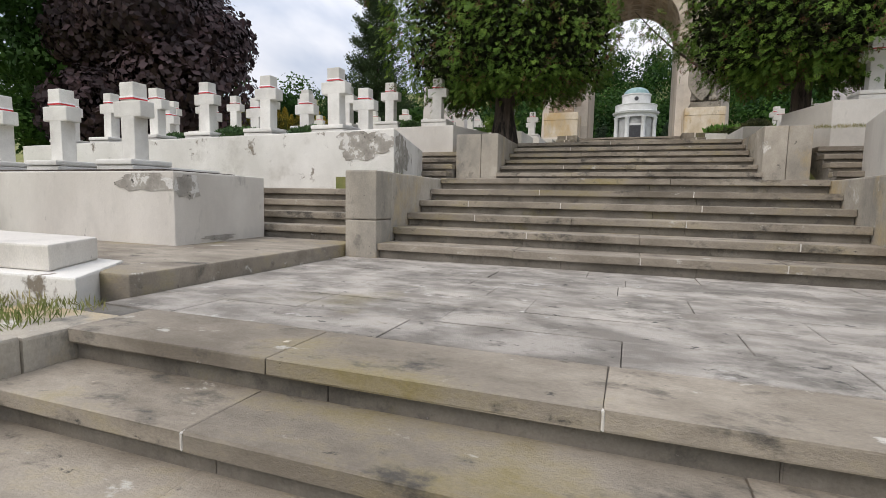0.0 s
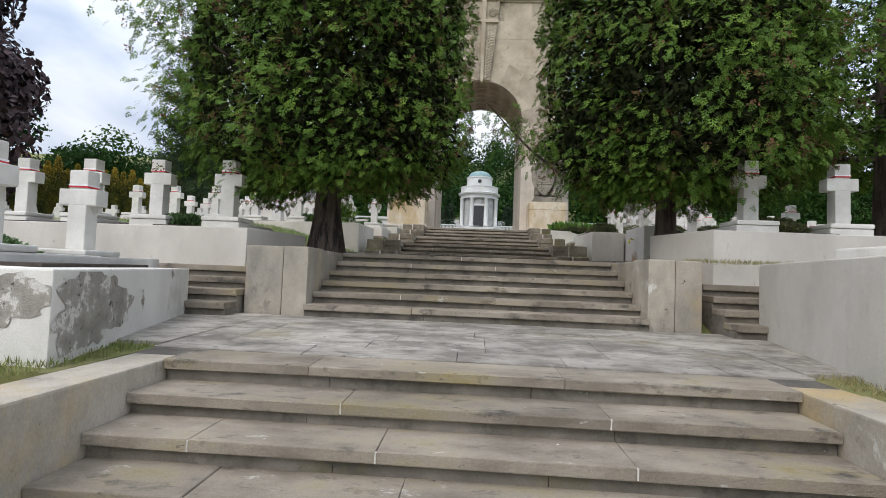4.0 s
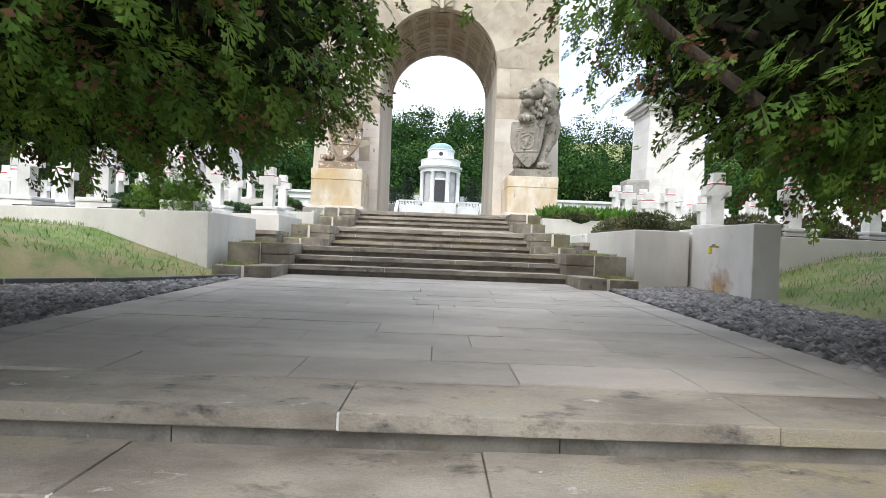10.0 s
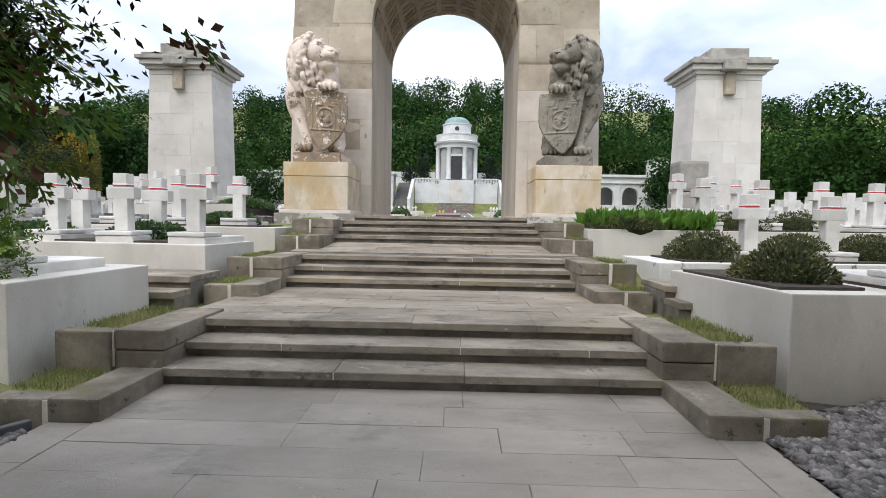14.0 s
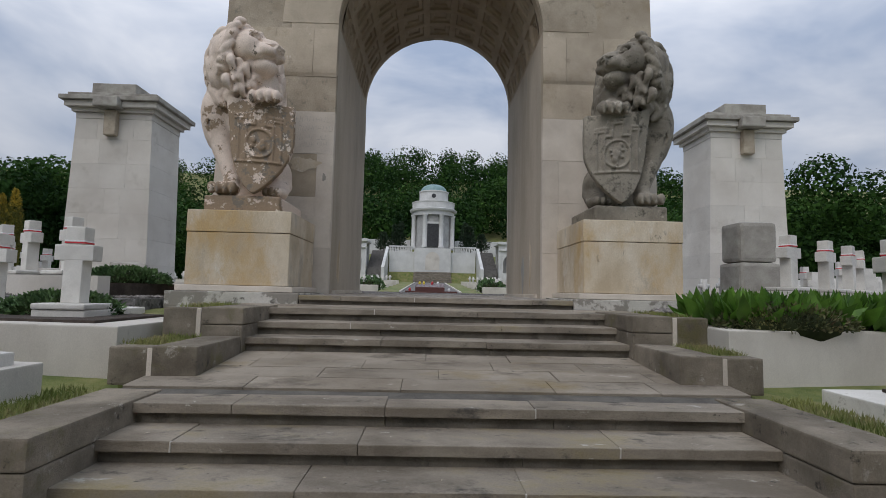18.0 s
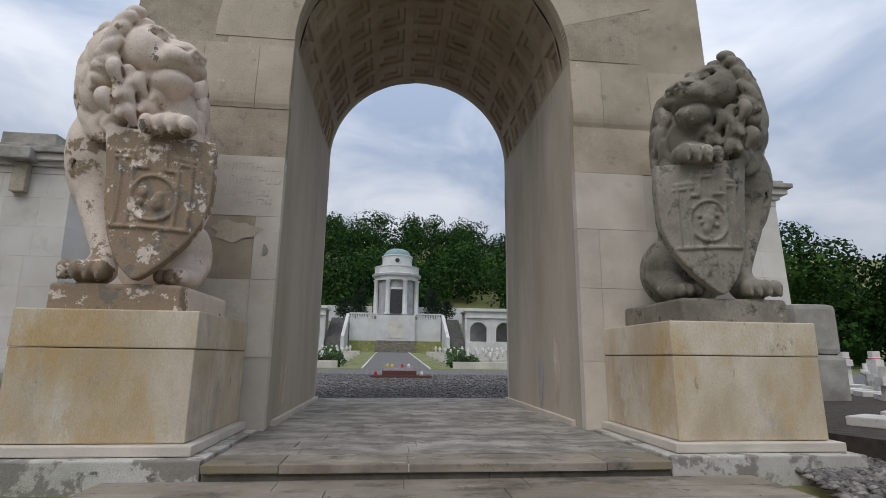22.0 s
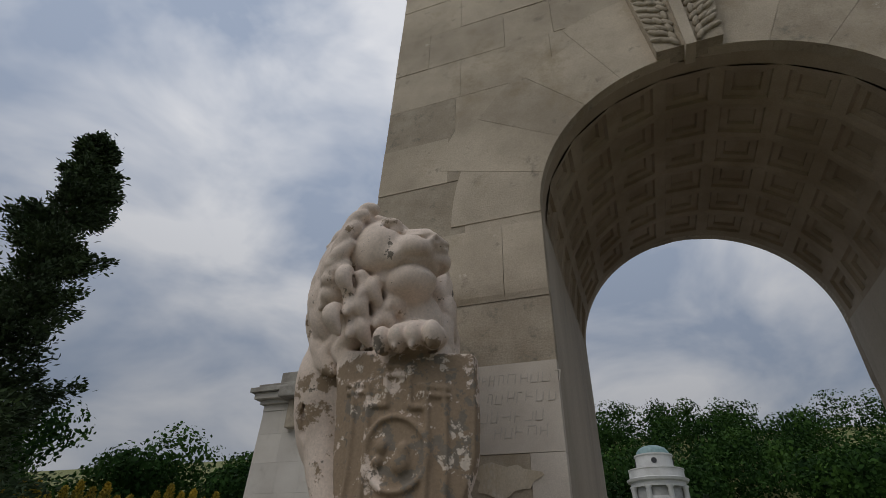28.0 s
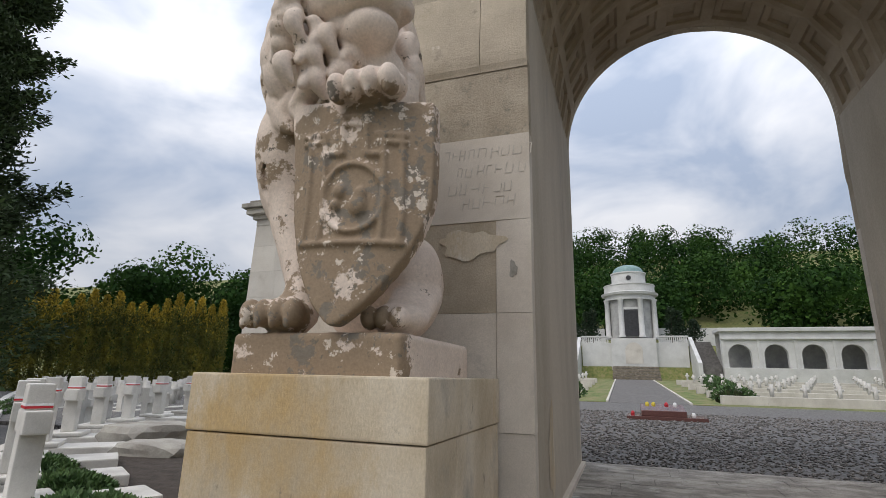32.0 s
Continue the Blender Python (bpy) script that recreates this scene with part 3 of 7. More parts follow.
landing("pavement_first", 1.70, 0.74, 4.95, 0.75, 2.72, 0.41, "pale grey sandstone flagstones of the lowest landing, dirty and worn")
landing("pavement_second", 6.89, 1.705, 9.79, 1.79, 2.72, 0.41, "grey sandstone flagstones of the middle landing, stained dark")
third = landing("pavement_third", 11.70, 2.725, 17.88, 2.865, 2.28, 0.37, "long smooth grey flagstones between the thuja trees", stone=PAVEG, gap=0.003)
for s in (-1, 1):
    y = 12.12
    while y < 17.0:
        ln = min(rnd.uniform(1.1, 1.9), 17.05 - y)
        place("border_slab", slab_mesh(0.335, round(ln - 0.004, 3), 0.09, PAVEG, 0.006), None, third, "", pose(s * 2.452, y + ln / 2, 2.728 + 0.14 * (y + ln / 2 - 11.7) / 6.18, 1.3))
        y += ln
landing("pavement_fourth", 18.64, 3.33, 21.30, 3.32, 2.62, 0.37, "brown-grey sandstone flagstones on the fourth landing", stone=PAVEB)
landing("pavement_fifth", 22.08, 3.78, 24.02, 3.925, 2.62, 0.37, "brown-grey sandstone flagstones on the fifth landing", stone=PAVEB)
landing("pavement_sixth", 24.80, 4.39, 26.30, 4.39, 3.0, 0.40, "sandstone flagstones before the lion pedestals", stone=PAVEB)
landing("pavement_arch", 26.30, 4.53, 33.3, 4.56, 2.18, 0.42, "sandstone flagstones running under the arch")

# ---- cheek blocks beside the steps ----


def blocks(name, pieces, mat, label, group):
    cx = sum((p[0] + p[1]) / 2 for p in pieces) / len(pieces)
    root = tagged(empty(name, (cx, pieces[0][2], pieces[0][4])), label, "stair wall", group)
    for p in pieces:
        part("block", box(*p, 0.018), mat, root)
    return root


for s in (-1, 1):
    def mir(x0, x1, *r):
        return (min(s * x0, s * x1), max(s * x0, s * x1), *r)
    w = 2.72 if s < 0 else 2.78
    blocks("stair_parapet", [mir(2.335, w, 4.93, 5.3, 0.55, 1.16), mir(2.335, w, 4.93, 5.3, 1.165, 1.70), mir(2.335, w, 5.306, 7.2, 0.55, 1.695)], CHEEK, "yellowish sandstone block wall beside the second flight of steps", "stair parapets")
    w2 = 3.15 if s < 0 else 2.97
    blocks("stair_parapet", [mir(2.275, 2.62, 9.93, 10.6, 1.5, 2.725), mir(2.626, w2, 9.94, 10.6, 1.5, 2.72), mir(2.275, w2, 10.606, 12.1, 1.5, 2.71)], CHEEK, "stained sandstone block wall beside the third flight of steps", "stair parapets")
    blocks("stair_parapet", [mir(2.335, 2.8, 0.55, 1.5, -0.3, 0.745), mir(2.335, 7.0, 1.506, 2.0, -0.3, 0.735), mir(2.335, 2.8, -0.8, 0.545, -0.4, 0.60)], CHEEK, "low dark sandstone wall beside the lowest steps", "stair parapets")
    for (yl, zl, ya, yb, yc, zu, inn, out) in ((17.07, 3.02, 17.9, 17.82, 19.1, 3.36, 2.235, 3.1), (20.22, 3.49, 21.1, 21.12, 22.5, 3.80, 2.27, 3.05), (22.86, 4.10, 23.9, 23.92, 25.2, 4.41, 2.17, 2.95)):
        base = zl - 0.35
        kb = blocks("stair_kerb", [mir(inn, inn + 0.4, yl, ya, base, zl), mir(inn + 0.405, out, yl + 0.01, yl + 0.2, base, zl - 0.012)], DARK, "low mossy sandstone kerb block stepping up beside the stairs", "stair kerbs")
        part("mortar_seam", box(*mir(inn + 0.37, inn + 0.44, yl + 0.004, yl + 0.15, base, zl - 0.02), 0.004), LIMENEW, kb, "pale mortar seam")
        y_ = max(ya, yb)
        kb = blocks("stair_kerb", [mir(inn, inn + 0.46, y_, yc, base, zu - 0.19), mir(inn - 0.006, inn + 0.455, y_ - 0.006, yc, zu - 0.186, zu), mir(inn + 0.465, out + 0.1, yb + 0.03, yb + 0.2, base, zu - 0.01)], DARK, "tall mossy sandstone kerb of two courses beside the stairs, with white seams", "stair kerbs")
        part("mortar_seam", box(*mir(inn + 0.45, inn + 0.50, y_ - 0.012, y_ + 0.05, zu - 0.34, zu - 0.015), 0.006), LIMENEW, kb, "pale mortar seam")

# side platform and side steps


def side_flight(x0, x1, y0, z0, count, tread, label, top=None):
    root = tagged(empty("side_stairs", ((x0 + x1) / 2, y0, z0 - 0.16)), label, "stairs", "side stairs")
    for i in range(count):
        y, z = y0 + i * tread, z0 + i * 0.158
        deep = tread + 0.06 if i < count - 1 else 0.9
        place("step_slab", slab_mesh(x1 - x0, deep, 0.085, STEP), None, root, "", pose((x0 + x1) / 2, y + deep / 2, z))
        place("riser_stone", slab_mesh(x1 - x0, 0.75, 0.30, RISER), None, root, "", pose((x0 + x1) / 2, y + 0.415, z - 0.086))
    return root


for s in (-1, 1):
    x0, x1 = sorted((s * 2.735, s * 6.4))
    part("side_platform", prism([(x0, 2.35), (x1, 2.35), (x1, 5.3), (x0, 5.3)], 0.3, 0.885, 0.015), STEP)
    tagged(LAST[0], "raised grey sandstone platform beside the lowest landing", "platform", "", "structure")
    side_flight(*sorted((s * 2.80, s * 5.2)), 5.32, 1.05, 4, 0.3, "narrow grey sandstone side steps between white walls")
    x0, x1 = sorted((s * 2.725, s * 5.4))
    part("side_paving", prism([(x0, 7.5), (x1, 7.5), (x1, 9.9), (x0, 9.9)], 1.2, [1.735, 1.735, 1.79, 1.79], 0.008), PAVE)
    tagged(LAST[0], "grey sandstone paving leading to the side steps", "pavement", "", "structure")
    side_flight(*sorted((s * 3.18, s * 5.4)), 9.45, 1.95, 4, 0.32, "narrow grey sandstone side steps beside a parapet block")
    side_flight(*sorted((s * 3.12, s * 4.2)), 19.6, 3.45, 2, 0.4, "two short sandstone side steps leading to the graves")

# ---- white grave terraces ----


def terrace(poly, z0, z1, mat, label, soil=True, coping=0.0):
    cx, cy = sum(p[0] for p in poly) / len(poly), sum(p[1] for p in poly) / len(poly)
    root = tagged(empty("grave_terrace", (cx, cy, z0)), label, "planter wall", "white grave terraces")
    part("wall_body", prism(poly, z0, z1, 0.015), mat, root)
    if soil:
        q = [(cx + (x - cx) * 0.9 - 0.0, cy + (y - cy) * 0.78) for x, y in poly]
        part("soil", prism(q, z1 - 0.05, z1 + 0.03, 0), SOIL, root, "dark bare bed soil")
    return root


def mirror(poly):
    return [(-x, y) for x, y in reversed(poly)]


TERR = []
T1 = [(-11, 4.1), (-4.0, 3.84), (-4.12, 5.3), (-11, 5.6)]
T2 = [(-12, 7.2), (-2.85, 6.42), (-3.75, 9.6), (-12, 10.4)]
T3 = [(-13, 11.0), (-3.42, 10.5), (-3.0, 11.9), (-3.3, 12.05), (-13, 12.4)]
T4 = [(-13, 18.6), (-3.4, 17.6), (-3.35, 19.5), (-13, 20.4)]
T5 = [(-13, 21.9), (-3.35, 20.9), (-3.3, 22.6), (-13, 23.7)]
T6 = [(-12, 24.6), (-3.2, 23.4), (-3.2, 25.2), (-12, 26.4)]
for poly, zb, zt, mat in ((T1, 0.3, 1.63, PLASTER), (T2, 1.0, 2.36, PLASTER_OLD), (T3, 1.9, 3.0, PLASTER), (T4, 2.5, 3.80, PLASTER), (T5, 3.0, 3.98, PLASTER), (T6, 3.6, 4.22, PLASTER)):
    TERR.append(terrace(poly, zb, zt, mat, "long white plastered terrace wall carrying a row of grave crosses"))
TR2 = [(2.9, 6.45), (12, 7.2), (12, 10.4), (3.6, 9.8)]
TR3 = [(3.36, 10.5), (13, 11.0), (13, 12.4), (3.3, 12.1), (2.95, 11.9)]
TR4 = [(3.36, 17.95), (4.28, 18.0), (4.28, 20.4), (3.25, 20.2)]
for poly, zb, zt, mat in ((mirror(T1), 0.3, 1.63, PLASTER), (TR2, 1.0, 2.70, PLASTER), (TR3, 1.9, 3.2, PLASTER), ([(4.8, 17.9), (13, 18.6), (13, 20.4), (4.34, 20.4), (4.34, 18.0)], 2.5, 3.78, PLASTER),
                          ([(3.5, 21.2), (13, 22.2), (13, 23.3), (3.5, 22.9)], 3.0, 3.82, PLASTER_OLD), ([(2.98, 23.45), (13, 24.8), (13, 26.0), (3.15, 25.0)], 3.6, 4.30, PLASTER)):
    terrace(poly, zb, zt, mat, "white plastered terrace wall with a bed of soil and grave crosses")
terrace(TR4, 2.5, 3.80, PLASTER, "grey-white planter box beside the stairs with a round bush")
tap_wall = tagged(empty("tap_wall", (4.45, 17.1, 2.6)), "white wall stub with a garden tap and a rust stain", "wall")
part("wall_body", prism([(4.30, 16.36), (4.66, 16.34), (4.78, 17.9), (4.30, 17.94)], 2.5, 3.86, 0.015), PLASTER, tap_wall)
bm = bmesh.new()
rs = random.Random(2)
rv = [bm.verts.new((4.295, yy, zz)) for yy, zz in ((16.62, 2.80), (17.72, 2.80), (17.45, 3.30), (17.24, 3.52), (17.10, 3.52), (16.90, 3.30))]
bm.faces.new(rv)
part("rust_stain", bm, RUST, tap_wall, "pale orange rust stain under the tap")
tap = tagged(empty("garden_tap", (4.28, 17.18, 3.55)), "small brass garden tap on the white wall stub", "tap")
part("spout", box(4.17, 4.31, 17.165, 17.195, 3.535, 3.56, 0.006), BRASS, tap)
part("handle", box(4.22, 4.24, 17.14, 17.22, 3.565, 3.585, 0.004), IRON, tap)
part("outlet", box(4.155, 4.20, 17.158, 17.202, 3.44, 3.53, 0.01), YELLOW_PLASTIC, tap, "yellow plastic hose connector")
# bare bricks where the render has fallen off
bricks = tagged(empty("bare_bricks", (3.02, 6.3, 1.7)), "patch of bare red bricks at the broken foot of a wall", "bricks")
for i in range(9):
    r_, c_ = divmod(i, 3)
    x = 2.95 + 0.14 * c_ + 0.05 * (r_ % 2)
    place("brick", slab_mesh(0.13, 0.1, 0.065, BRICK, 0.008), None, bricks, "", pose(x, 6.40 + 0.03 * c_ - 0.02 * r_, 1.76 + 0.07 * (r_ % 2) + 0.004 * i, rs.uniform(-6, 6), rs.uniform(-6, 6), rs.uniform(-15, 15)))

# low planter by the lowest steps
low = terrace([(-7.5, 1.75), (-2.78, 2.05), (-3.3, 2.75), (-7.5, 2.9)], 0.3, 0.90, PLASTER_OLD, "low old white planter wall stained near the ground", False)
part("upper_tier", prism([(-7.4, 1.88), (-3.15, 2.14), (-3.5, 2.70), (-7.4, 2.85)], 0.902, 1.07, 0.015), PLASTER, low)


def peel(a, b, u0, u1, z0, z1, seed, root):
    """A ragged patch where the white coat has come off a wall running from a to b."""
    pr = random.Random(seed)
    dx, dy = b[0] - a[0], b[1] - a[1]
    ln = math.hypot(dx, dy)
    nx, ny = dy / ln * 0.006, -dx / ln * 0.006
    bm = bmesh.new()
    ring = []
    for k in range(60):
        t = 2 * math.pi * k / 60
        q = 1 + 0.14 * math.sin(3 * t + seed) + 0.09 * math.sin(8 * t) + pr.uniform(-0.08, 0.08)
        u = max(0.0, min(ln, 0.5 * (u0 + u1) + 0.5 * (u1 - u0) * q * math.cos(t)))
        z = min(z1 - 0.02, 0.5 * (z0 + z1) + 0.5 * (z1 - z0) * q * math.sin(t))
        ring.append(bm.verts.new((a[0] + dx * u / ln + nx, a[1] + dy * u / ln + ny, z)))
    bm.faces.new(ring)
    part("peeled_patch", bm, PEEL, root, "bare grey patch with flaking white coat")


for root, a, b_, u0, u1, z0, z1, sd in ((TERR[1], T2[0], T2[1], 8.2, 9.18, 1.95, 2.36, 1), (TERR[1], T2[1], T2[2], 0.0, 1.3, 1.75, 2.36, 2), (TERR[0], T1[0], T1[1], 6.2, 7.0, 1.42, 1.63, 3), (TERR[0], T1[1], T1[2], 0.0, 0.35, 1.35, 1.62, 4), (TERR[0], T1[1], T1[2], 0.4, 0.9, 0.9, 0.98, 5)):
    peel(a, b_, u0, u1, z0, z1, sd, root)

# gravel strips, kerbs
part("gravel_bed", prism([(2.63, 12.1), (4.9, 12.6), (4.6, 17.6), (3.4, 17.9), (2.63, 17.2)], 2.3, [2.71, 2.73, 2.84, 2.86, 2.84], 0), SOIL)
tagged(LAST[0], "bed of dark gravel beside the flagstones", "gravel bed", "", "structure")
part("gravel_bed", prism([(-5.0, 12.3), (-2.63, 11.9), (-2.63, 16.9), (-4.4, 15.0)], 2.3, [2.72, 2.72, 2.83, 2.8], 0), SOIL)
tagged(LAST[0], "bed of dark gravel beside the flagstones", "gravel bed", "", "structure")
kerb = tagged(empty("lawn_kerb", (-3.3, 16, 2.8)), "thin dark rubber kerb edging the lawn", "kerb")
kp = [(-2.7, 17.0), (-2.95, 16.55), (-3.25, 16.0), (-3.7, 15.5), (-4.3, 15.0), (-5.0, 14.6), (-6.0, 14.3)]
for a, b in zip(kp, kp[1:]):
    bm = bmesh.new()
    dx, dy = b[0] - a[0], b[1] - a[1]
    ln = math.hypot(dx, dy)
    add_box(bm, 0, ln - 0.01, -0.03, 0.03, -0.1, 0.05, 0.012)
    bmesh.ops.transform(bm, matrix=Matrix.Translation((a[0], a[1], 2.84)) @ Matrix.Rotation(math.atan2(dy, dx), 4, "Z"), verts=bm.verts)
    part("kerb_piece", bm, IRON, kerb)
plaza = tagged(part("gravel_plaza", prism([(-40, 33.2), (40, 33.2), (40, 60), (-40, 60)], 4.2, 4.53, 0), GRAVELM), "wide square of grey gravel behind the arch", "gravel", "", "structure")
tagged(part("gravel_side", prism([(-14, 26.3), (-4.3, 25.6), (-4.6, 33.4), (-30, 40)], 4.2, 4.43, 0), GRAVELM), "grey gravel beside the arch", "gravel", "", "structure")
tagged(part("gravel_side", prism([(4.3, 25.6), (14, 26.3), (30, 40), (4.6, 33.4)], 4.2, 4.43, 0), GRAVELM), "grey gravel beside the arch", "gravel", "", "structure")

# ---- the arch ----
AY0, AY1, AH, AZ0, AZT = 28.35, 33.0, 4.5, 4.4, 16.3
R, ZS = 2.13, 10.12
arch = tagged(empty("monumental_arch", (0, AY0, AZ0)), "tall weathered limestone arch with cornice, coffered vault and carved keystone", "arch")


def width_at(z):
    return 4.55 - 0.28 * (z - AZ0) / (AZT - AZ0)


# core just inside the facing blocks
bm = bmesh.new()
NA = 20
RC = R + 0.28
prof = [(-RC, AZ0), (-RC, ZS)] + [(-RC * math.cos(math.pi * i / NA), ZS + RC * math.sin(math.pi * i / NA)) for i in range(1, NA)] + [(RC, ZS), (RC, AZ0)]
for yy, flip in ((AY0 + 0.1, 0), (AY1 - 0.1, 1)):
    inner = [bm.verts.new((x, yy, z)) for x, z in prof]
    outer = []
    for x, z in prof:
        if abs(x) >= RC - 1e-6 and z <= ZS + 1e-6:
            outer.append(bm.verts.new((math.copysign(width_at(z) - 0.1, x), yy, z)))
        else:
            zt = AZT
            outer.append(bm.verts.new((x / RC * (width_at(AZT) - 0.1), yy, zt)))
    for i in range(len(prof) - 1):
        bm.faces.new((inner[i], inner[i + 1], outer[i + 1], outer[i]))
for s in (-1, 1):
    a = [bm.verts.new((s * (width_at(z) - 0.1), y, z)) for y, z in ((AY0 + 0.1, AZ0), (AY1 - 0.1, AZ0), (AY1 - 0.1, AZT), (AY0 + 0.1, AZT))]
    bm.faces.new(a)
part("core", bm, LIME, arch)
# jambs: smooth side walls of the passage
for s in (-1, 1):
    part("jamb", box(min(s * R, s * (R + 0.3)), max(s * R, s * (R + 0.3)), AY0 + 0.143, AY1 - 0.143, AZ0, ZS, 0.004), JAMB, arch, "smooth tan jamb wall with patched plaster")
    part("plinth", box(min(s * (R - 0.06), s * (R + 0.2)), max(s * (R - 0.06), s * (R + 0.2)), AY0 + 0.4, AY1, AZ0, 4.62, 0.01), LIMENEW, arch)
# vault with sunk coffers
bm = bmesh.new()
NC, NR = 9, 6
y0v, y1v = AY0 + 0.35, AY1 - 0.25


def vault_point(a, y, r):
    return (-r * math.cos(a), y, ZS + r * math.sin(a))


def vault_patch(a0, a1, ya, yb, r, n=3):
    rows = [[bm.verts.new(vault_point(a0 + (a1 - a0) * i / n, y, r)) for y in (ya, yb)] for i in range(n + 1)]
    for p, q in zip(rows, rows[1:]):
        bm.faces.new((p[0], p[1], q[1], q[0]))


def vault_ring(a0, a1, ya, yb, b0, b1, yc, yd, r0, r1):
    """A frame between an outer and an inner rectangle on the vault, at two depths."""
    o = [bm.verts.new(vault_point(a, y, r0)) for a, y in ((a0, ya), (a1, ya), (a1, yb), (a0, yb))]
    i = [bm.verts.new(vault_point(a, y, r1)) for a, y in ((b0, yc), (b1, yc), (b1, yd), (b0, yd))]
    for k in range(4):
        bm.faces.new((o[k], o[(k + 1) % 4], i[(k + 1) % 4], i[k]))


for i in range(NC):
    a0, a1 = math.pi * i / NC, math.pi * (i + 1) / NC
    for j in range(NR):
        ya, yb = y0v + (y1v - y0v) * j / NR, y0v + (y1v - y0v) * (j + 1) / NR
        lv = [(0.0, R), (0.12, R), (0.15, R + 0.05), (0.27, R + 0.055), (0.30, R + 0.10)]
        for (f0, r0), (f1, r1) in zip(lv, lv[1:]):
            da, dy = a1 - a0, yb - ya
            vault_ring(a0 + f0 * da, a1 - f0 * da, ya + f0 * dy, yb - f0 * dy, a0 + f1 * da, a1 - f1 * da, ya + f1 * dy, yb - f1 * dy, r0, r1)
        da, dy, f = a1 - a0, yb - ya, 0.30
        vault_patch(a0 + f * da, a1 - f * da, ya + f * dy, yb - f * dy, R + 0.10, 2)
for ya, yb in ((AY0 + 0.142, y0v), (y1v, AY1 - 0.142)):
    vault_patch(0, math.pi, ya, yb, R, 40)
bmesh.ops.remove_doubles(bm, verts=bm.verts, dist=0.0005)
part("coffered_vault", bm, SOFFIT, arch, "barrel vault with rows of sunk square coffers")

# facing blocks in courses on the front and back
heights = [AZ0, 5.45, 6.48, 7.36, 8.24, 9.05, 9.30, 10.0, 10.9, 11.75, 12.6, 13.5, 14.4, 15.35, AZT]


def opening(z):
    return R if z <= ZS else (math.sqrt(max(0.0, R * R - (z - ZS) ** 2)) if z < ZS + R else 0.0)


fr = random.Random(11)


def face_block(xa, xb, za, zb, front, mat):
    """A facing stone; it follows the slope of the sides and the curve of the opening where it meets them."""
    ys = (AY0, AY0 + 0.14) if front else (AY1 - 0.14, AY1)
    n = 12
    left, right = [], []
    for k in range(n + 1):
        z = za + (zb - za) * k / n
        l, r = xa, xb
        lim = width_at(z)
        l, r = max(l, -lim), min(r, lim)
        op = opening(z)
        if op > 0:
            if 0.5 * (xa + xb) > 0:
                l = max(l, op)
            else:
                r = min(r, -op)
        if r - l > 0.02:
            left.append((l, z))
            right.append((r, z))
    if len(left) < 2:
        return
    bm = bmesh.new()
    loop = left + right[::-1]
    j = fr.uniform(-0.006, 0.006)
    a = [bm.verts.new((x, ys[0] + j if front else ys[0], z)) for x, z in loop]
    b = [bm.verts.new((x, ys[1] if front else ys[1] + j, z)) for x, z in loop]
    m = len(loop)
    bm.faces.new(a)
    bm.faces.new(b[::-1])
    for k in range(m):
        bm.faces.new((a[k], b[k], b[(k + 1) % m], a[(k + 1) % m]))
    part("facing_stone", bm, mat, arch)


for front in (True, False):
    for k in range(len(heights) - 1):
        za, zb = heights[k] + 0.002, heights[k + 1] - 0.002
        band = 9.05 <= heights[k] < 9.3
        edges_l = [-5.2]
        x = -4.5 + fr.uniform(0.7, 1.5)
        while x < -0.5:
            edges_l.append(x)
            x += fr.uniform(0.75, 1.5)
        if heights[k] < 8.2:
            edges_l = [-5.2, -3.4 + 0.2 * (k % 2)] + ([] if 7.3 < heights[k] < 8.0 else [-2.46])
        if heights[k] >= ZS + R - 0.3:
            edges_l.append(-0.45)
        op = opening(za)
        ends = edges_l + [(-0.02 if op < 0.3 else -0.0)]
        for side in (-1, 1):
            for a, b in zip(ends, ends[1:]):
                xa, xb = (a, b) if side < 0 else (-b, -a)
                if xb - xa < 0.05:
                    continue
                pale = heights[k] < 8.2
                mat = LIMENEW if pale and fr.random() < 0.85 else (LIMEDARK if fr.random() < 0.16 else LIME)
                face_block(xa + 0.002, xb - 0.002, za, zb, front, mat)
# swelling course: a soft roll over the lower wall, fading back above
for s in (-1, 1):
    for front in (True, False):
        prof2 = [(0.0, 8.98), (-0.006, 9.0), (-0.026, 9.05), (-0.037, 9.11), (-0.042, 9.18), (-0.040, 9.27), (-0.032, 9.38), (-0.022, 9.52), (-0.013, 9.70), (-0.006, 9.90), (0.0, 10.0)]
        xs = [s * (R - 0.001), s * 2.62, s * 3.4, s * (width_at(9.2) + 0.001)]
        base = AY0 - 0.006 if front else AY1 + 0.006
        for xa, xb in zip(xs, xs[1:]):
            xa, xb = xa + s * 0.003, xb - s * 0.003
            bm = bmesh.new()
            rows = [[bm.verts.new((x, base + (y if front else -y), z)) for y, z in prof2] for x in (xa, xb)]
            for i in range(len(prof2) - 1):
                bm.faces.new((rows[0][i], rows[0][i + 1], rows[1][i + 1], rows[1][i]))
            for r_ in rows:
                bm.faces.new(r_)
            part("string_course", bm, LIME, arch, "soft weathered swelling course")
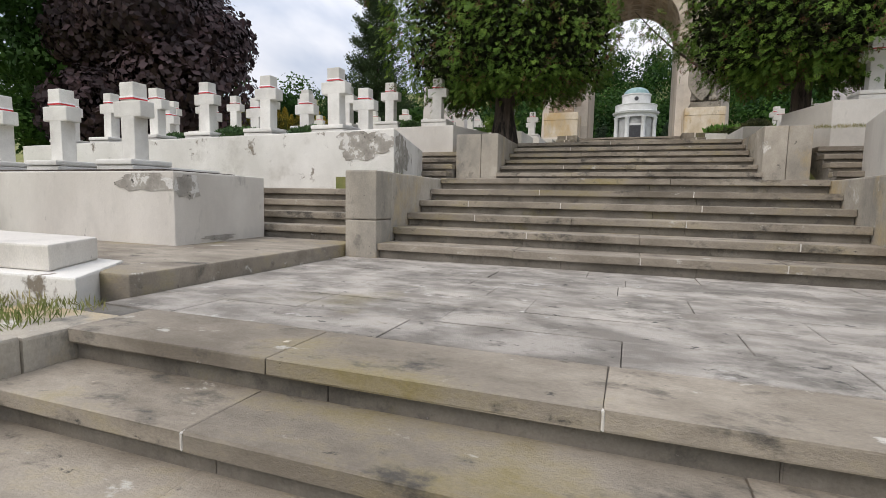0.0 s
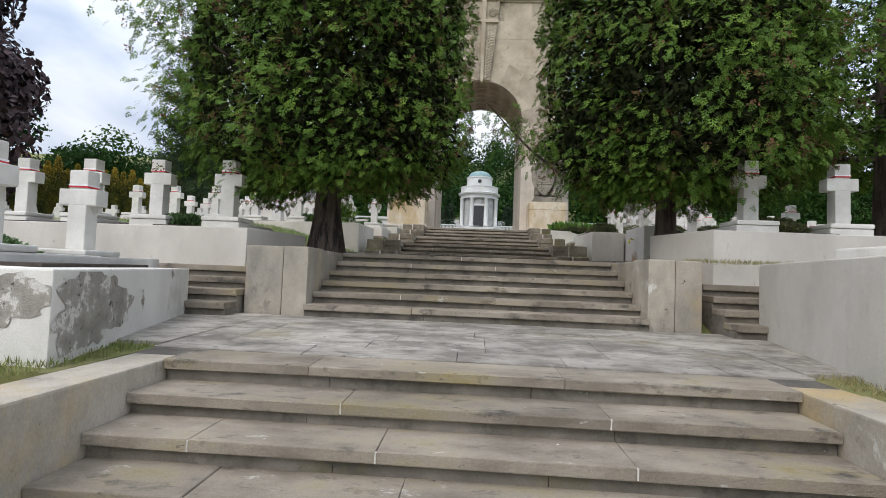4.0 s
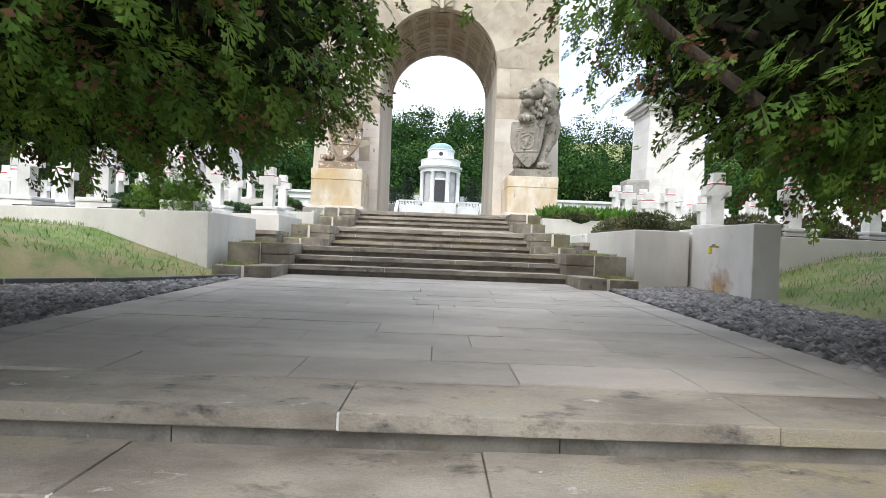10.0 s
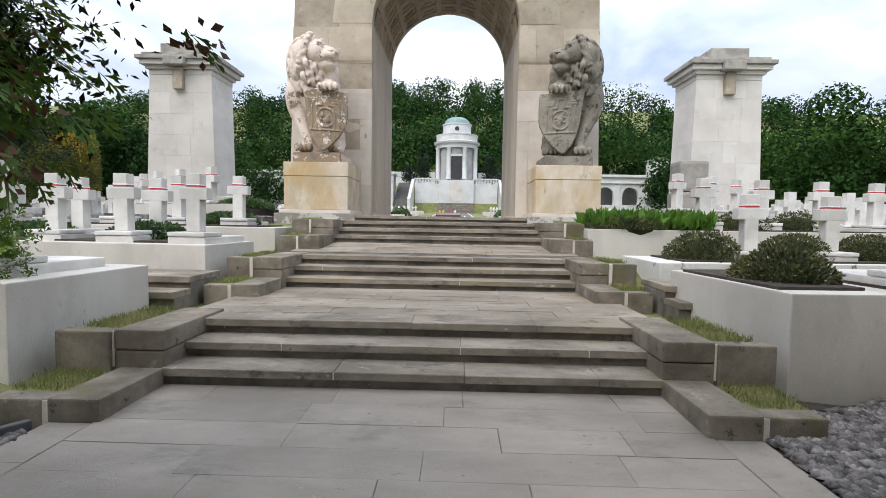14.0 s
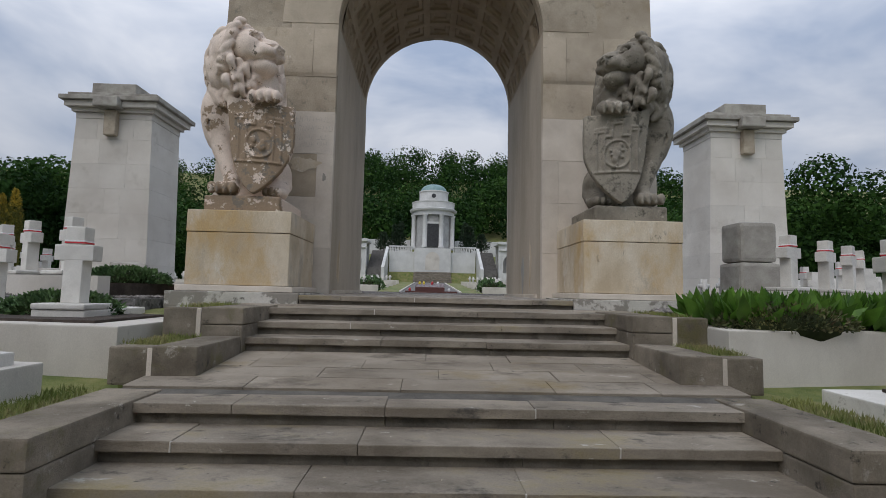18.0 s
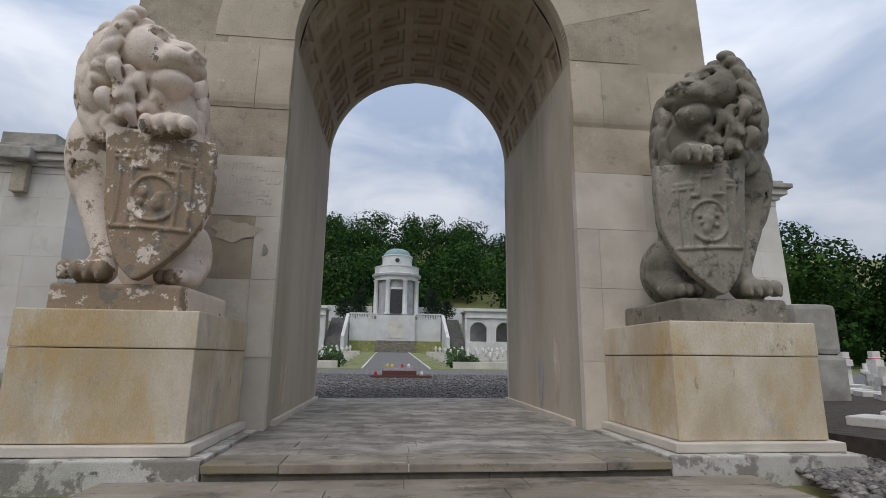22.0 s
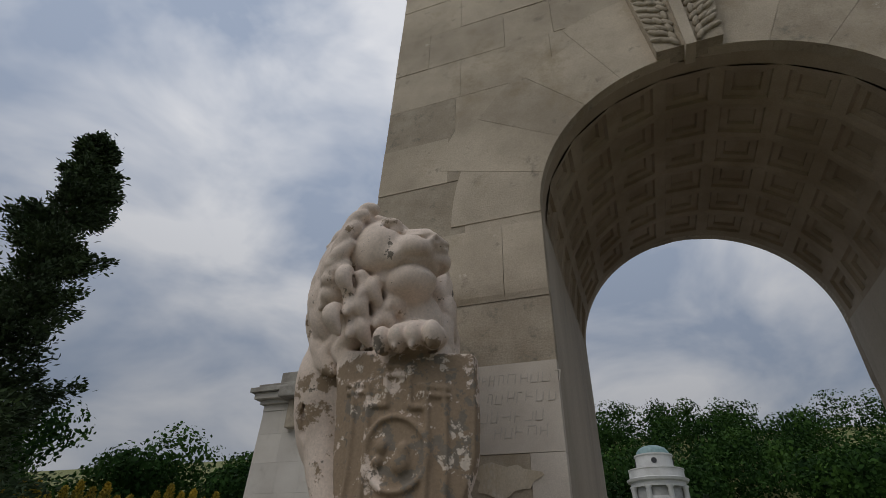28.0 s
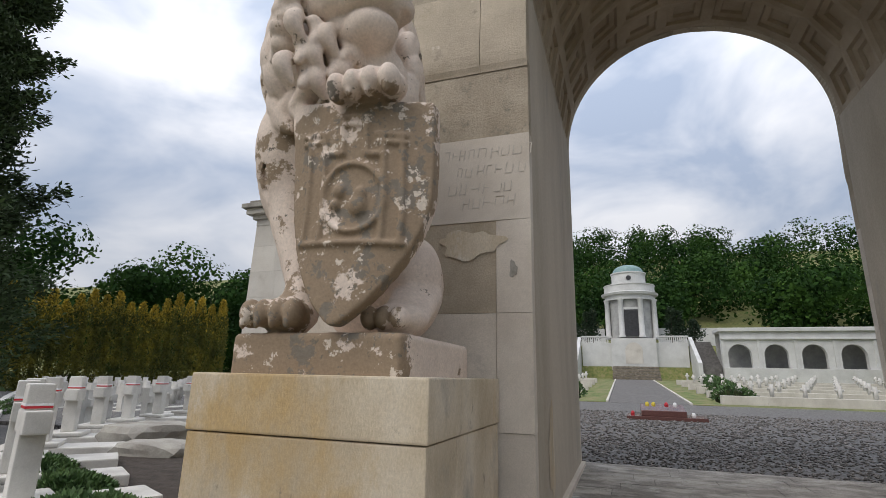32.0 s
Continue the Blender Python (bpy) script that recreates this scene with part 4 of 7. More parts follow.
# wedge stones round the opening
for front in (True, False):
    NV = 11
    for k in range(NV):
        if k == NV // 2 and front:
            continue
        a0, a1 = math.pi * k / NV + 0.001, math.pi * (k + 1) / NV - 0.001
        ro = R + (1.15, 1.55, 1.3)[k % 3 if k < NV / 2 else (NV - 1 - k) % 3]
        bm = bmesh.new()
        y0_, y1_ = (AY0 - 0.007, AY0 + 0.16) if front else (AY1 - 0.16, AY1 + 0.007)
        pts = [(R, a0 + (a1 - a0) * q / 8) for q in range(9)] + [(ro, a1 + (a0 - a1) * q / 4) for q in range(5)]
        # outer ends are cut level, as they meet the courses
        loop = [(-r_ * math.cos(a), ZS + r_ * math.sin(a)) for r_, a in pts]
        fa = [bm.verts.new((x, y0_, z)) for x, z in loop]
        fb = [bm.verts.new((x, y1_, z)) for x, z in loop]
        bm.faces.new(fa)
        bm.faces.new(fb)
        for q in range(len(loop)):
            bm.faces.new((fa[q], fa[(q + 1) % len(loop)], fb[(q + 1) % len(loop)], fb[q]))
        part("wedge_stone", bm, LIMEDARK if fr.random() < 0.2 else LIME, arch)
# scratched letters on the pale block, and patches of lost plaster
sr = random.Random(14)
for row, (z, xa, xb) in enumerate(((8.02, -3.0, -2.14), (7.83, -2.86, -2.2), (7.65, -2.95, -2.3), (7.50, -2.8, -2.25))):
    x = xa
    while x < xb:
        w_ = sr.uniform(0.04, 0.08)
        bm = bmesh.new()
        bar = z + sr.choice((0.0, 0.05, 0.10))
        add_box(bm, x, x + w_, AY0 - 0.009, AY0, bar, bar + 0.009, 0)
        for dx in (0.0, w_):
            if sr.random() < 0.75:
                add_box(bm, x + dx, x + dx + 0.009, AY0 - 0.0085, AY0, z + sr.uniform(-0.01, 0.02), z + sr.uniform(0.08, 0.12), 0)
        for v in bm.verts:
            v.co.x += (v.co.z - z) * 0.15
        part("scratched_mark", bm, SCRATCH, arch, "worn grey scratched mark")
        x += w_ + sr.uniform(0.03, 0.06)


def flake(cx, cz, rx, rz, mat, label, seed, side=None):
    """A thin ragged patch on the front of the arch, or on a wall of the passage."""
    fl = random.Random(seed)
    bm = bmesh.new()
    ring = []
    for k in range(40):
        a = 2 * math.pi * k / 40
        q = 1 + 0.16 * math.sin(3 * a + seed) + 0.10 * math.sin(7 * a) + fl.uniform(-0.05, 0.05)
        u, z = cx + rx * q * math.cos(a), cz + rz * q * math.sin(a)
        ring.append(bm.verts.new((u, AY0 - 0.010, z) if side is None else (side * (R - 0.005), u, z)))
    bm.faces.new(ring)
    part("lost_plaster", bm, mat, arch, label)


flake(-2.72, 7.14, 0.30, 0.14, YELLOW, "patch of bare yellow stone", 1)
flake(-2.30, 6.88, 0.035, 0.08, CAPDARK, "chipped brown hole", 2)
flake(2.5, 9.35, 0.16, 0.10, WHITE, "pale patch of new plaster", 3)
flake(29.35, 5.2, 0.20, 0.45, YELLOW, "bare yellow stone under fallen plaster", 4, -1)
flake(29.5, 5.3, 0.14, 0.50, YELLOW, "bare yellow stone under fallen plaster", 5, 1)
flake(30.4, 5.1, 0.16, 0.45, SHADE_AND_PATCH, "grey patch of fallen plaster", 6, 1)
# side walls
for s in (-1, 1):
    for k in range(len(heights) - 1):
        bm = bmesh.new()
        za, zb = heights[k] + 0.004, heights[k + 1] - 0.004
        for ya, yb in ((AY0 + 0.145, (AY0 + AY1) / 2 - 0.004), ((AY0 + AY1) / 2 + 0.004, AY1 - 0.145)):
            vs = []
            for d in (0, 0.12):
                vs.append([bm.verts.new((s * (width_at(z) - d), y, z)) for y, z in ((ya, za), (yb, za), (yb, zb), (ya, zb))])
            bm.faces.new(vs[0])
            for q in range(4):
                bm.faces.new((vs[0][q], vs[0][(q + 1) % 4], vs[1][(q + 1) % 4], vs[1][q]))
        part("side_stones", bm, LIME, arch)
# cornice
W = width_at(AZT)
for (d, za, zb) in ((0.06, AZT, AZT + 0.12), (0.14, AZT + 0.12, AZT + 0.26), (0.24, AZT + 0.26, AZT + 0.42), (0.20, AZT + 0.42, AZT + 0.50)):
    part("cornice", box(-W - d, W + d, AY0 - d, AY1 + d, za, zb, 0.015), CAPDARK if za > AZT + 0.2 else LIMEDARK, arch)
    part("cornice", box(-0.95 - d, 0.95 + d, AY0 - d - 0.18, AY0 + 0.2, za, zb + 0.006, 0.015), CAPDARK if za > AZT + 0.2 else LIMEDARK, arch, "stepped-out middle of the cornice")
# keystone with a long sword-like cross between carved scrolls
kz0, kz1 = ZS + R - 0.12, AZT + 0.05


def taper(x0, x1, d0, d1, z0=kz0, z1=kz1):
    """A tapering slab standing proud of the front; half widths at the foot and the top."""
    bm = bmesh.new()
    a = [bm.verts.new((x, AY0 - d, z0)) for x, d in ((x0[0], d0), (x0[1], d0), (x0[1], -0.1), (x0[0], -0.1))]
    b = [bm.verts.new((x, AY0 - d, z1)) for x, d in ((x1[0], d1), (x1[1], d1), (x1[1], -0.1), (x1[0], -0.1))]
    bm.faces.new(a)
    bm.faces.new(b)
    for i in range(4):
        bm.faces.new((a[i], a[(i + 1) % 4], b[(i + 1) % 4], b[i]))
    return bm


part("keystone", taper((-0.40, 0.40), (-0.80, 0.80), 0.14, 0.18, ZS + R - 0.02), LIMEDARK, arch, "carved tapering keystone")
part("sword_blade", taper((-0.06, 0.06), (-0.12, 0.12), 0.22, 0.28), LIME, arch)
part("sword_guard", box(-0.74, 0.74, AY0 - 0.27, AY0 - 0.1, 15.15, 15.32, 0.02), LIME, arch)
for s in (-1, 1):
    bm = bmesh.new()
    kr = random.Random(5)
    z = kz0 + 0.2
    while z < 15.05:
        half = 0.40 + (z - kz0) / (kz1 - kz0) * 0.40
        for q in range(3):
            x = s * (0.13 + (half - 0.17) * (0.12 + 0.36 * q))
            mt = Matrix.Translation((x, AY0 - 0.155, z + 0.05 * q + kr.uniform(-0.03, 0.03))) @ Matrix.Rotation(s * (0.35 + 0.35 * q + kr.uniform(-0.3, 0.3)), 4, "Y") @ Matrix.Diagonal((0.045, 0.035, 0.11, 1))
            bmesh.ops.create_uvsphere(bm, u_segments=7, v_segments=5, radius=1, matrix=mt)
        z += 0.145
    for t in range(26):
        a = t * 0.55
        r_ = 0.24 - 0.0075 * t
        mt = Matrix.Translation((s * 0.47 + r_ * math.cos(a) * s, AY0 - 0.18, 15.68 + r_ * math.sin(a))) @ Matrix.Diagonal((0.05, 0.06, 0.05, 1))
        bmesh.ops.create_uvsphere(bm, u_segments=6, v_segments=5, radius=1, matrix=mt)
    part("carved_leaves", bm, LIMEDARK, arch, "carved acanthus leaves and a scroll", True)

# ---- lion pedestals and lions ----


def pedestal(s):
    x0, x1 = 2.36, 4.02
    root = tagged(empty("lion_pedestal", (s * 3.19, 26.4, 4.3)), "yellow sandstone block pedestal on a grey footing beside the arch", "pedestal", "lion pedestals")

    def b(xa, xb, ya, yb, za, zb, mat, name, label="", bev=0.014):
        part(name, box(min(s * xa, s * xb), max(s * xa, s * xb), ya, yb, za, zb, bev), mat, root, label)
    b(2.20, 4.30, 26.36, 28.33, 4.1, 4.56, FOOT, "footing", "grey patched footing")
    b(2.34, 4.22, 26.50, 28.33, 4.565, 4.66, LIMENEW, "moulding")
    b(2.44, 4.12, 26.60, 27.15, 4.665, 5.53, YELLOW, "stone")
    b(2.44, 4.12, 27.155, 28.33, 4.665, 5.53, YELLOW, "stone")
    b(2.43, 4.13, 26.59, 28.33, 5.536, 5.90, YELLOW, "top_stone")
    return root


for s in (-1, 1):
    pedestal(s)


def lion(s, mat, label, emblem):
    """A seated lion, paw on an upright shield: rounded masses blended, then carved, in one stone."""
    cell = 0.0165
    lo = np.array((-1.12, -1.28, -0.04))
    shape = (128, 134, 224)
    ax = [(lo[i] + cell * np.arange(shape[i])).astype(np.float32) for i in range(3)]
    field = np.full(shape, 0.3, np.float32)

    def near(c, r):
        sl = []
        for i in range(3):
            a = int((c[i] - r - lo[i]) / cell)
            b = int((c[i] + r - lo[i]) / cell) + 2
            sl.append(slice(max(0, a), max(0, min(shape[i], b))))
        return tuple(sl), [ax[0][sl[0]][:, None, None], ax[1][sl[1]][None, :, None], ax[2][sl[2]][None, None, :]]

    def blend(sl, d, k, carve):
        f = field[sl]
        if carve:
            h = np.maximum(k - np.abs(f + d), 0) / k
            field[sl] = np.maximum(f, -d) + h * h * k * 0.25
        else:
            h = np.maximum(k - np.abs(f - d), 0) / k
            field[sl] = np.minimum(f, d) - h * h * k * 0.25

    def ball(x, y, z, rx, ry, rz, turn=(0, 0, 0), k=0.05, carve=False, square=0.0):
        sl, g = near((x, y, z), max(rx, ry, rz) + k + 0.05)
        rot = Euler([radians(q) for q in turn]).to_matrix().transposed()
        dx, dy, dz = g[0] - x, g[1] - y, g[2] - z
        q = [rot[i][0] * dx + rot[i][1] * dy + rot[i][2] * dz for i in range(3)]
        if square:
            e = [np.abs(q[i]) - (r - square) for i, r in enumerate((rx, ry, rz))]
            d = np.sqrt(sum(np.maximum(v, 0) ** 2 for v in e)) + np.minimum(np.maximum(np.maximum(e[0], e[1]), e[2]), 0) - square
        else:
            k0 = np.sqrt((q[0] / rx) ** 2 + (q[1] / ry) ** 2 + (q[2] / rz) ** 2)
            k1 = np.sqrt((q[0] / rx ** 2) ** 2 + (q[1] / ry ** 2) ** 2 + (q[2] / rz ** 2) ** 2)
            d = k0 * (k0 - 1) / np.maximum(k1, 1e-4)
        blend(sl, d.astype(np.float32), k, carve)

    def limb(a, b, r0, r1, n=6, k=0.05, carve=False):
        a, b = Vector(a), Vector(b)
        for i in range(n + 1):
            p = a.lerp(b, i / n)
            q = r0 + (r1 - r0) * i / n
            ball(p.x, p.y, p.z, q, q, q, k=k, carve=carve)
    # local: x towards the axis of the stairs is +, y away from the viewer, z up from the pedestal
    ball(0.07, -0.005, 0.10, 0.66, 0.755, 0.18, square=0.04, k=0.02)
    ball(0.0, 0.42, 0.78, 0.58, 0.42, 0.56)               # haunches
    ball(-0.12, 0.16, 1.35, 0.52, 0.42, 0.80)             # belly
    ball(-0.12, -0.12, 1.90, 0.64, 0.42, 0.62, k=0.12)    # breast
    ball(-0.62, -0.18, 1.98, 0.34, 0.40, 0.58, (0, 6, 0), k=0.10)   # outer shoulder
    ball(-0.62, -0.22, 1.62, 0.25, 0.29, 0.44, k=0.10)
    ball(-0.18, -0.10, 2.42, 0.66, 0.52, 0.50, k=0.12)    # mane
    ball(-0.18, -0.02, 2.90, 0.56, 0.50, 0.54, k=0.12)
    ball(0.14, -0.42, 2.36, 0.38, 0.24, 0.36, k=0.10)
    ball(-0.44, -0.34, 2.72, 0.37, 0.36, 0.58, (0, 8, 0), k=0.12)
    ball(-0.34, -0.30, 3.02, 0.36, 0.36, 0.38, k=0.12)
    limb((-0.62, -0.22, 1.75), (-0.48, -0.30, 1.20), 0.25, 0.185, 8)   # outer foreleg
    limb((-0.48, -0.30, 1.20), (-0.25, -0.42, 0.62), 0.18, 0.125, 8)
    limb((-0.25, -0.42, 0.62), (-0.26, -0.50, 0.46), 0.13, 0.14, 3)
    ball(-0.28, -0.56, 0.42, 0.22, 0.22, 0.14)
    for q in (-0.19, -0.065, 0.06, 0.175):
        ball(-0.29 + q, -0.73 + 0.25 * q * q, 0.42, 0.072, 0.10, 0.105, k=0.02)
        ball(-0.29 + q, -0.81 + 0.25 * q * q, 0.35, 0.024, 0.03, 0.05, k=0.01)
    limb((0.06, -0.26, 2.14), (0.36, -0.60, 2.14), 0.22, 0.16)         # arm and paw on the shield
    ball(0.42, -0.76, 2.07, 0.27, 0.19, 0.14)
    for q in (-0.215, -0.075, 0.065, 0.20):
        ball(0.43 + q, -0.92 + 0.3 * q * q, 2.02, 0.074, 0.11, 0.115, (14, 0, 0), k=0.018)
        ball(0.43 + q, -0.99 + 0.3 * q * q, 1.93, 0.022, 0.026, 0.05, k=0.01)
    ball(0.42, 0.12, 0.80, 0.25, 0.30, 0.36)                           # inner hind leg
    limb((0.50, 0.08, 0.62), (0.50, -0.28, 0.44), 0.17, 0.13)
    ball(0.52, -0.40, 0.40, 0.17, 0.22, 0.11)
    for q in (-0.12, -0.01, 0.10):
        ball(0.53 + q, -0.58, 0.39, 0.062, 0.09, 0.085, k=0.018)
    limb((0.66, -0.30, 0.40), (0.60, 0.10, 0.62), 0.07, 0.075)         # tail
    limb((0.60, 0.10, 0.62), (0.44, 0.42, 0.95), 0.075, 0.09)
    ball(0.64, -0.40, 0.40, 0.09, 0.13, 0.09)
    # head, turned to the axis
    way = radians(-16)
    fx, fy = math.cos(way), math.sin(way)

    def head_point(u, v, w):
        return -0.12 + u * fx - v * fy, -0.56 + u * fy + v * fx, 2.92 + w

    def hb(u, v, w, ru, rv, rw, tip=0.0, yaw=0.0, **kw):
        ball(*head_point(u, v, w), ru, rv, rw, (0, tip, -16 + yaw), **kw)

    def hline(pts, r, k=0.02, carve=True):
        for a, b in zip(pts, pts[1:]):
            limb(head_point(*a), head_point(*b), r, r, max(2, int(math.dist(a, b) / 0.02)), k, carve)
    hb(-0.20, 0, 0.02, 0.37, 0.40, 0.45, k=0.06)                       # mane behind the head
    hb(-0.20, 0, -0.32, 0.36, 0.36, 0.38, k=0.06)
    hb(-0.02, 0, 0.14, 0.38, 0.34, 0.36)
    hb(0.17, 0, 0.31, 0.25, 0.24, 0.13, 10)
    hb(0.39, 0, 0.085, 0.35, 0.17, 0.165, 19, square=0.10, k=0.07)      # broad bridge of the nose
    for v in (-1, 1):
        hb(0.22, v * 0.22, 0.05, 0.26, 0.17, 0.25, k=0.08)             # cheeks
        hb(0.55, v * 0.125, -0.045, 0.21, 0.15, 0.13, 12, v * 10, k=0.06)   # pads of the muzzle
        hb(0.38, v * 0.215, -0.085, 0.17, 0.085, 0.10, 26, v * 8, k=0.05)    # lips drooping to the corners
    hb(0.48, 0, -0.255, 0.21, 0.195, 0.10, 8, k=0.04)                 # lower lip and chin
    hb(0.44, 0, -0.335, 0.20, 0.185, 0.12, k=0.10)
    hb(0.22, 0, -0.24, 0.24, 0.21, 0.15, k=0.06)
    hb(0.715, 0, 0.035, 0.075, 0.135, 0.065, 20, square=0.05, k=0.03)  # nose
    for v in (-1, 1):
        hline([(0.75, 0, -0.165), (0.70, v * 0.14, -0.17), (0.55, v * 0.26, -0.19), (0.40, v * 0.315, -0.245), (0.29, v * 0.325, -0.32)], 0.042, 0.012)
        hb(0.795, v * 0.068, 0.015, 0.035, 0.032, 0.022, 0, v * 20, carve=True, k=0.015)
        hline([(0.765, v * 0.125, 0.05), (0.70, v * 0.165, 0.005), (0.60, v * 0.20, 0.025)], 0.020)
        hb(0.405, v * 0.225, 0.200, 0.11, 0.095, 0.07, 10, v * 18, carve=True, k=0.03)
        hb(0.375, v * 0.180, 0.200, 0.062, 0.052, 0.048, k=0.01)        # eye
        hb(0.31, v * 0.175, 0.295, 0.15, 0.105, 0.050, 14, v * 20, k=0.04)   # brow
        hline([(0.45, v * 0.14, 0.215), (0.41, v * 0.215, 0.250), (0.32, v * 0.255, 0.225)], 0.017, 0.012, False)
        hline([(0.45, v * 0.14, 0.185), (0.40, v * 0.22, 0.155), (0.32, v * 0.255, 0.175)], 0.013, 0.012, False)
        hline([(0.47, v * 0.17, 0.135), (0.33, v * 0.28, 0.085), (0.26, v * 0.30, 0.0)], 0.022, 0.03)
    hline([(0.775, 0, -0.01), (0.75, 0, -0.15)], 0.018)
    hline([(0.40, 0, 0.33), (0.22, 0, 0.46)], 0.016, 0.04)
    # mane: thick locks of two strands each, laid like shingles round the neck
    lr = random.Random(3)
    for row, (h0, rx, ry, cy, count, ln) in enumerate(((2.10, 0.66, 0.50, -0.14, 15, 0.28), (2.34, 0.68, 0.56, -0.12, 15, 0.36), (2.60, 0.66, 0.57, -0.09, 15, 0.40), (2.84, 0.60, 0.54, -0.04, 14, 0.42), (3.04, 0.54, 0.48, -0.02, 12, 0.40), (3.20, 0.38, 0.36, -0.02, 9, 0.34))):
        for q in range(count):
            a = 2 * math.pi * (q + 0.5 * (row % 2)) / count + lr.uniform(-0.06, 0.06)
            x, y = -0.18 + rx * math.sin(a), cy - ry * math.cos(a)
            if h0 > 2.5 and x > -0.38 and y < -0.16:
                continue
            way_ = 1 if (q + row) % 2 else -1
            size = lr.uniform(0.9, 1.15)
            for strand in (-1, 1):
                for i in range(15):
                    t = i / 14
                    aa = a + (way_ * 0.17 * math.sin(3.6 * t) + strand * (0.085 * (1 - t) ** 0.7)) * 0.62 / rx
                    rr = (0.030 + 0.052 * math.sin(math.pi * min(1.0, 0.25 + 0.72 * t))) * size
                    off = 0.945 + 0.06 * t
                    ball(-0.18 + rx * off * math.sin(aa), cy - ry * off * math.cos(aa), h0 + 0.14 - ln * size * t, rr, rr, rr, k=0.012)
    for v in (-1, 1):                                      # large curls framing the face
        for q in range(6):
            w = 0.40 - 0.15 * q
            for strand in (-1, 1):
                for i in range(13):
                    t = i / 12
                    rr = 0.030 + 0.042 * math.sin(math.pi * min(1.0, 0.25 + 0.75 * t))
                    hug = (0.25, 0.34, 0.385, 0.40, 0.38, 0.33)[q]
                    ball(*head_point(0.12 - 0.035 * q - 0.20 * t + 0.03 * strand * (1 - t), v * (hug + 0.05 * t + 0.03 * math.sin(5.0 * t)), w + 0.05 + 0.05 * math.sin(4.5 * t + q) - 0.17 * t + 0.05 * strand * (1 - t)), rr, rr, rr, k=0.012)
    for q in range(5):                                     # locks over the brow and crown
        for v in (-1, 1):
            for i in range(13):
                t = i / 12
                rr = 0.030 + 0.040 * math.sin(math.pi * min(1.0, 0.25 + 0.75 * t))
                ball(*head_point(0.10 - 0.10 * q - 0.28 * t, v * (0.05 + 0.05 * (q % 2) + 0.15 * t + 0.04 * math.sin(5 * t)), 0.49 + 0.02 * math.sin(3 * q) - 0.05 * q * q / 6 - 0.10 * t * t), rr, rr, rr, k=0.012)
    for q in range(26):                                    # overlapping locks under the jaw and on the breast
        tier, col = q // 9, q % 9 - 4 + 0.5 * (q // 9 % 2)
        for i in range(11):
            t = i / 10
            rr = 0.028 + 0.044 * math.sin(math.pi * min(1.0, 0.25 + 0.75 * t))
            ball(*head_point(0.33 - 0.045 * abs(col) ** 1.3 - 0.04 * tier + 0.05 * t, 0.10 * col + 0.045 * math.sin(4.2 * t + (0 if q % 2 else 3)), -0.36 + 0.035 * abs(col) - 0.17 * tier - 0.23 * t), rr, rr, rr, k=0.012)
    for q in range(20):                                    # locks on the outer side of the neck
        tier, col = q // 5, q % 5
        for strand in (-1, 1):
            for i in range(12):
                t = i / 11
                a = 3.5 + 0.42 * col + 0.2 * (tier % 2) + 0.13 * math.sin(3.8 * t + (0 if (q + tier) % 2 else 3.1)) + 0.07 * strand * (1 - t)
                rr = 0.030 + 0.046 * math.sin(math.pi * min(1.0, 0.25 + 0.72 * t))
                z = 3.26 - 0.24 * tier - 0.34 * t
                wide = 0.36 * math.sqrt(max(0.15, 1 - ((z - 2.74) / 0.68) ** 2)) + 0.02
                ball(-0.44 + wide * math.cos(a), -0.34 + wide * math.sin(a), z, rr, rr, rr, k=0.012)
    for q in range(12):                                    # shallow fur grooves on the shoulder
        z = 2.05 - 0.14 * (q // 2)
        x = -0.93 + 0.16 * (q % 2) + 0.02 * (q // 2)
        limb((x, -0.42 - 0.06 * (q % 2), z), (x + 0.07, -0.44 - 0.07 * (q % 2), z - 0.22), 0.022, 0.012, 6, 0.03, True)
    # shield: a bowed plate with a pointed foot
    top, foot = 1.97, 0.31

    def on(u, z):
        """Front of the shield at u half widths from its middle."""
        return (0.27 + 0.07 * math.sin(math.pi * min(1.0, max(0.0, (z - foot) / (top - foot)))) + 0.60 * u, -0.86 + 0.05 * (z - foot) / (top - foot) + 0.13 * u * u, z - 0.09 * u * (z - foot) / (top - foot))
    gx, gy, gz = ax[0][:, None, None], ax[1][None, :, None], ax[2][None, None, :]
    up = np.clip((gz - foot) / (top - foot), 0, 1)
    u = (gx - 0.27 - 0.07 * np.sin(np.pi * up)) / 0.60
    zz = gz + 0.09 * u * up
    t = np.clip((top - zz) / (top - foot), 0, 1)
    half = np.where(t < 0.40, 1 - 0.16 * t, 0.936 * np.maximum(0.0, 1 - (np.maximum(t - 0.40, 0) / 0.60) ** 1.75) ** 0.75)
    d = np.maximum(np.maximum(np.abs(gy + 0.795 - 0.05 * up - 0.13 * u * u) - 0.065, (np.abs(u) - half) * 0.5), np.maximum(foot - zz, zz - top - 0.05 * np.abs(u) ** 3))
    blend((slice(None),) * 3, d.astype(np.float32), 0.015, False)

    def relief(u0, z0, u1, z1, w=0.024, n=None):
        """A raised fillet on the shield between two places."""
        n = n or max(3, int(math.hypot((u1 - u0) * 0.6, z1 - z0) / 0.022))
        for i in range(n + 1):
            p = on(u0 + (u1 - u0) * i / n, z0 + (z1 - z0) * i / n)
            ball(p[0], p[1], p[2], w, 0.030, w, k=0.01)
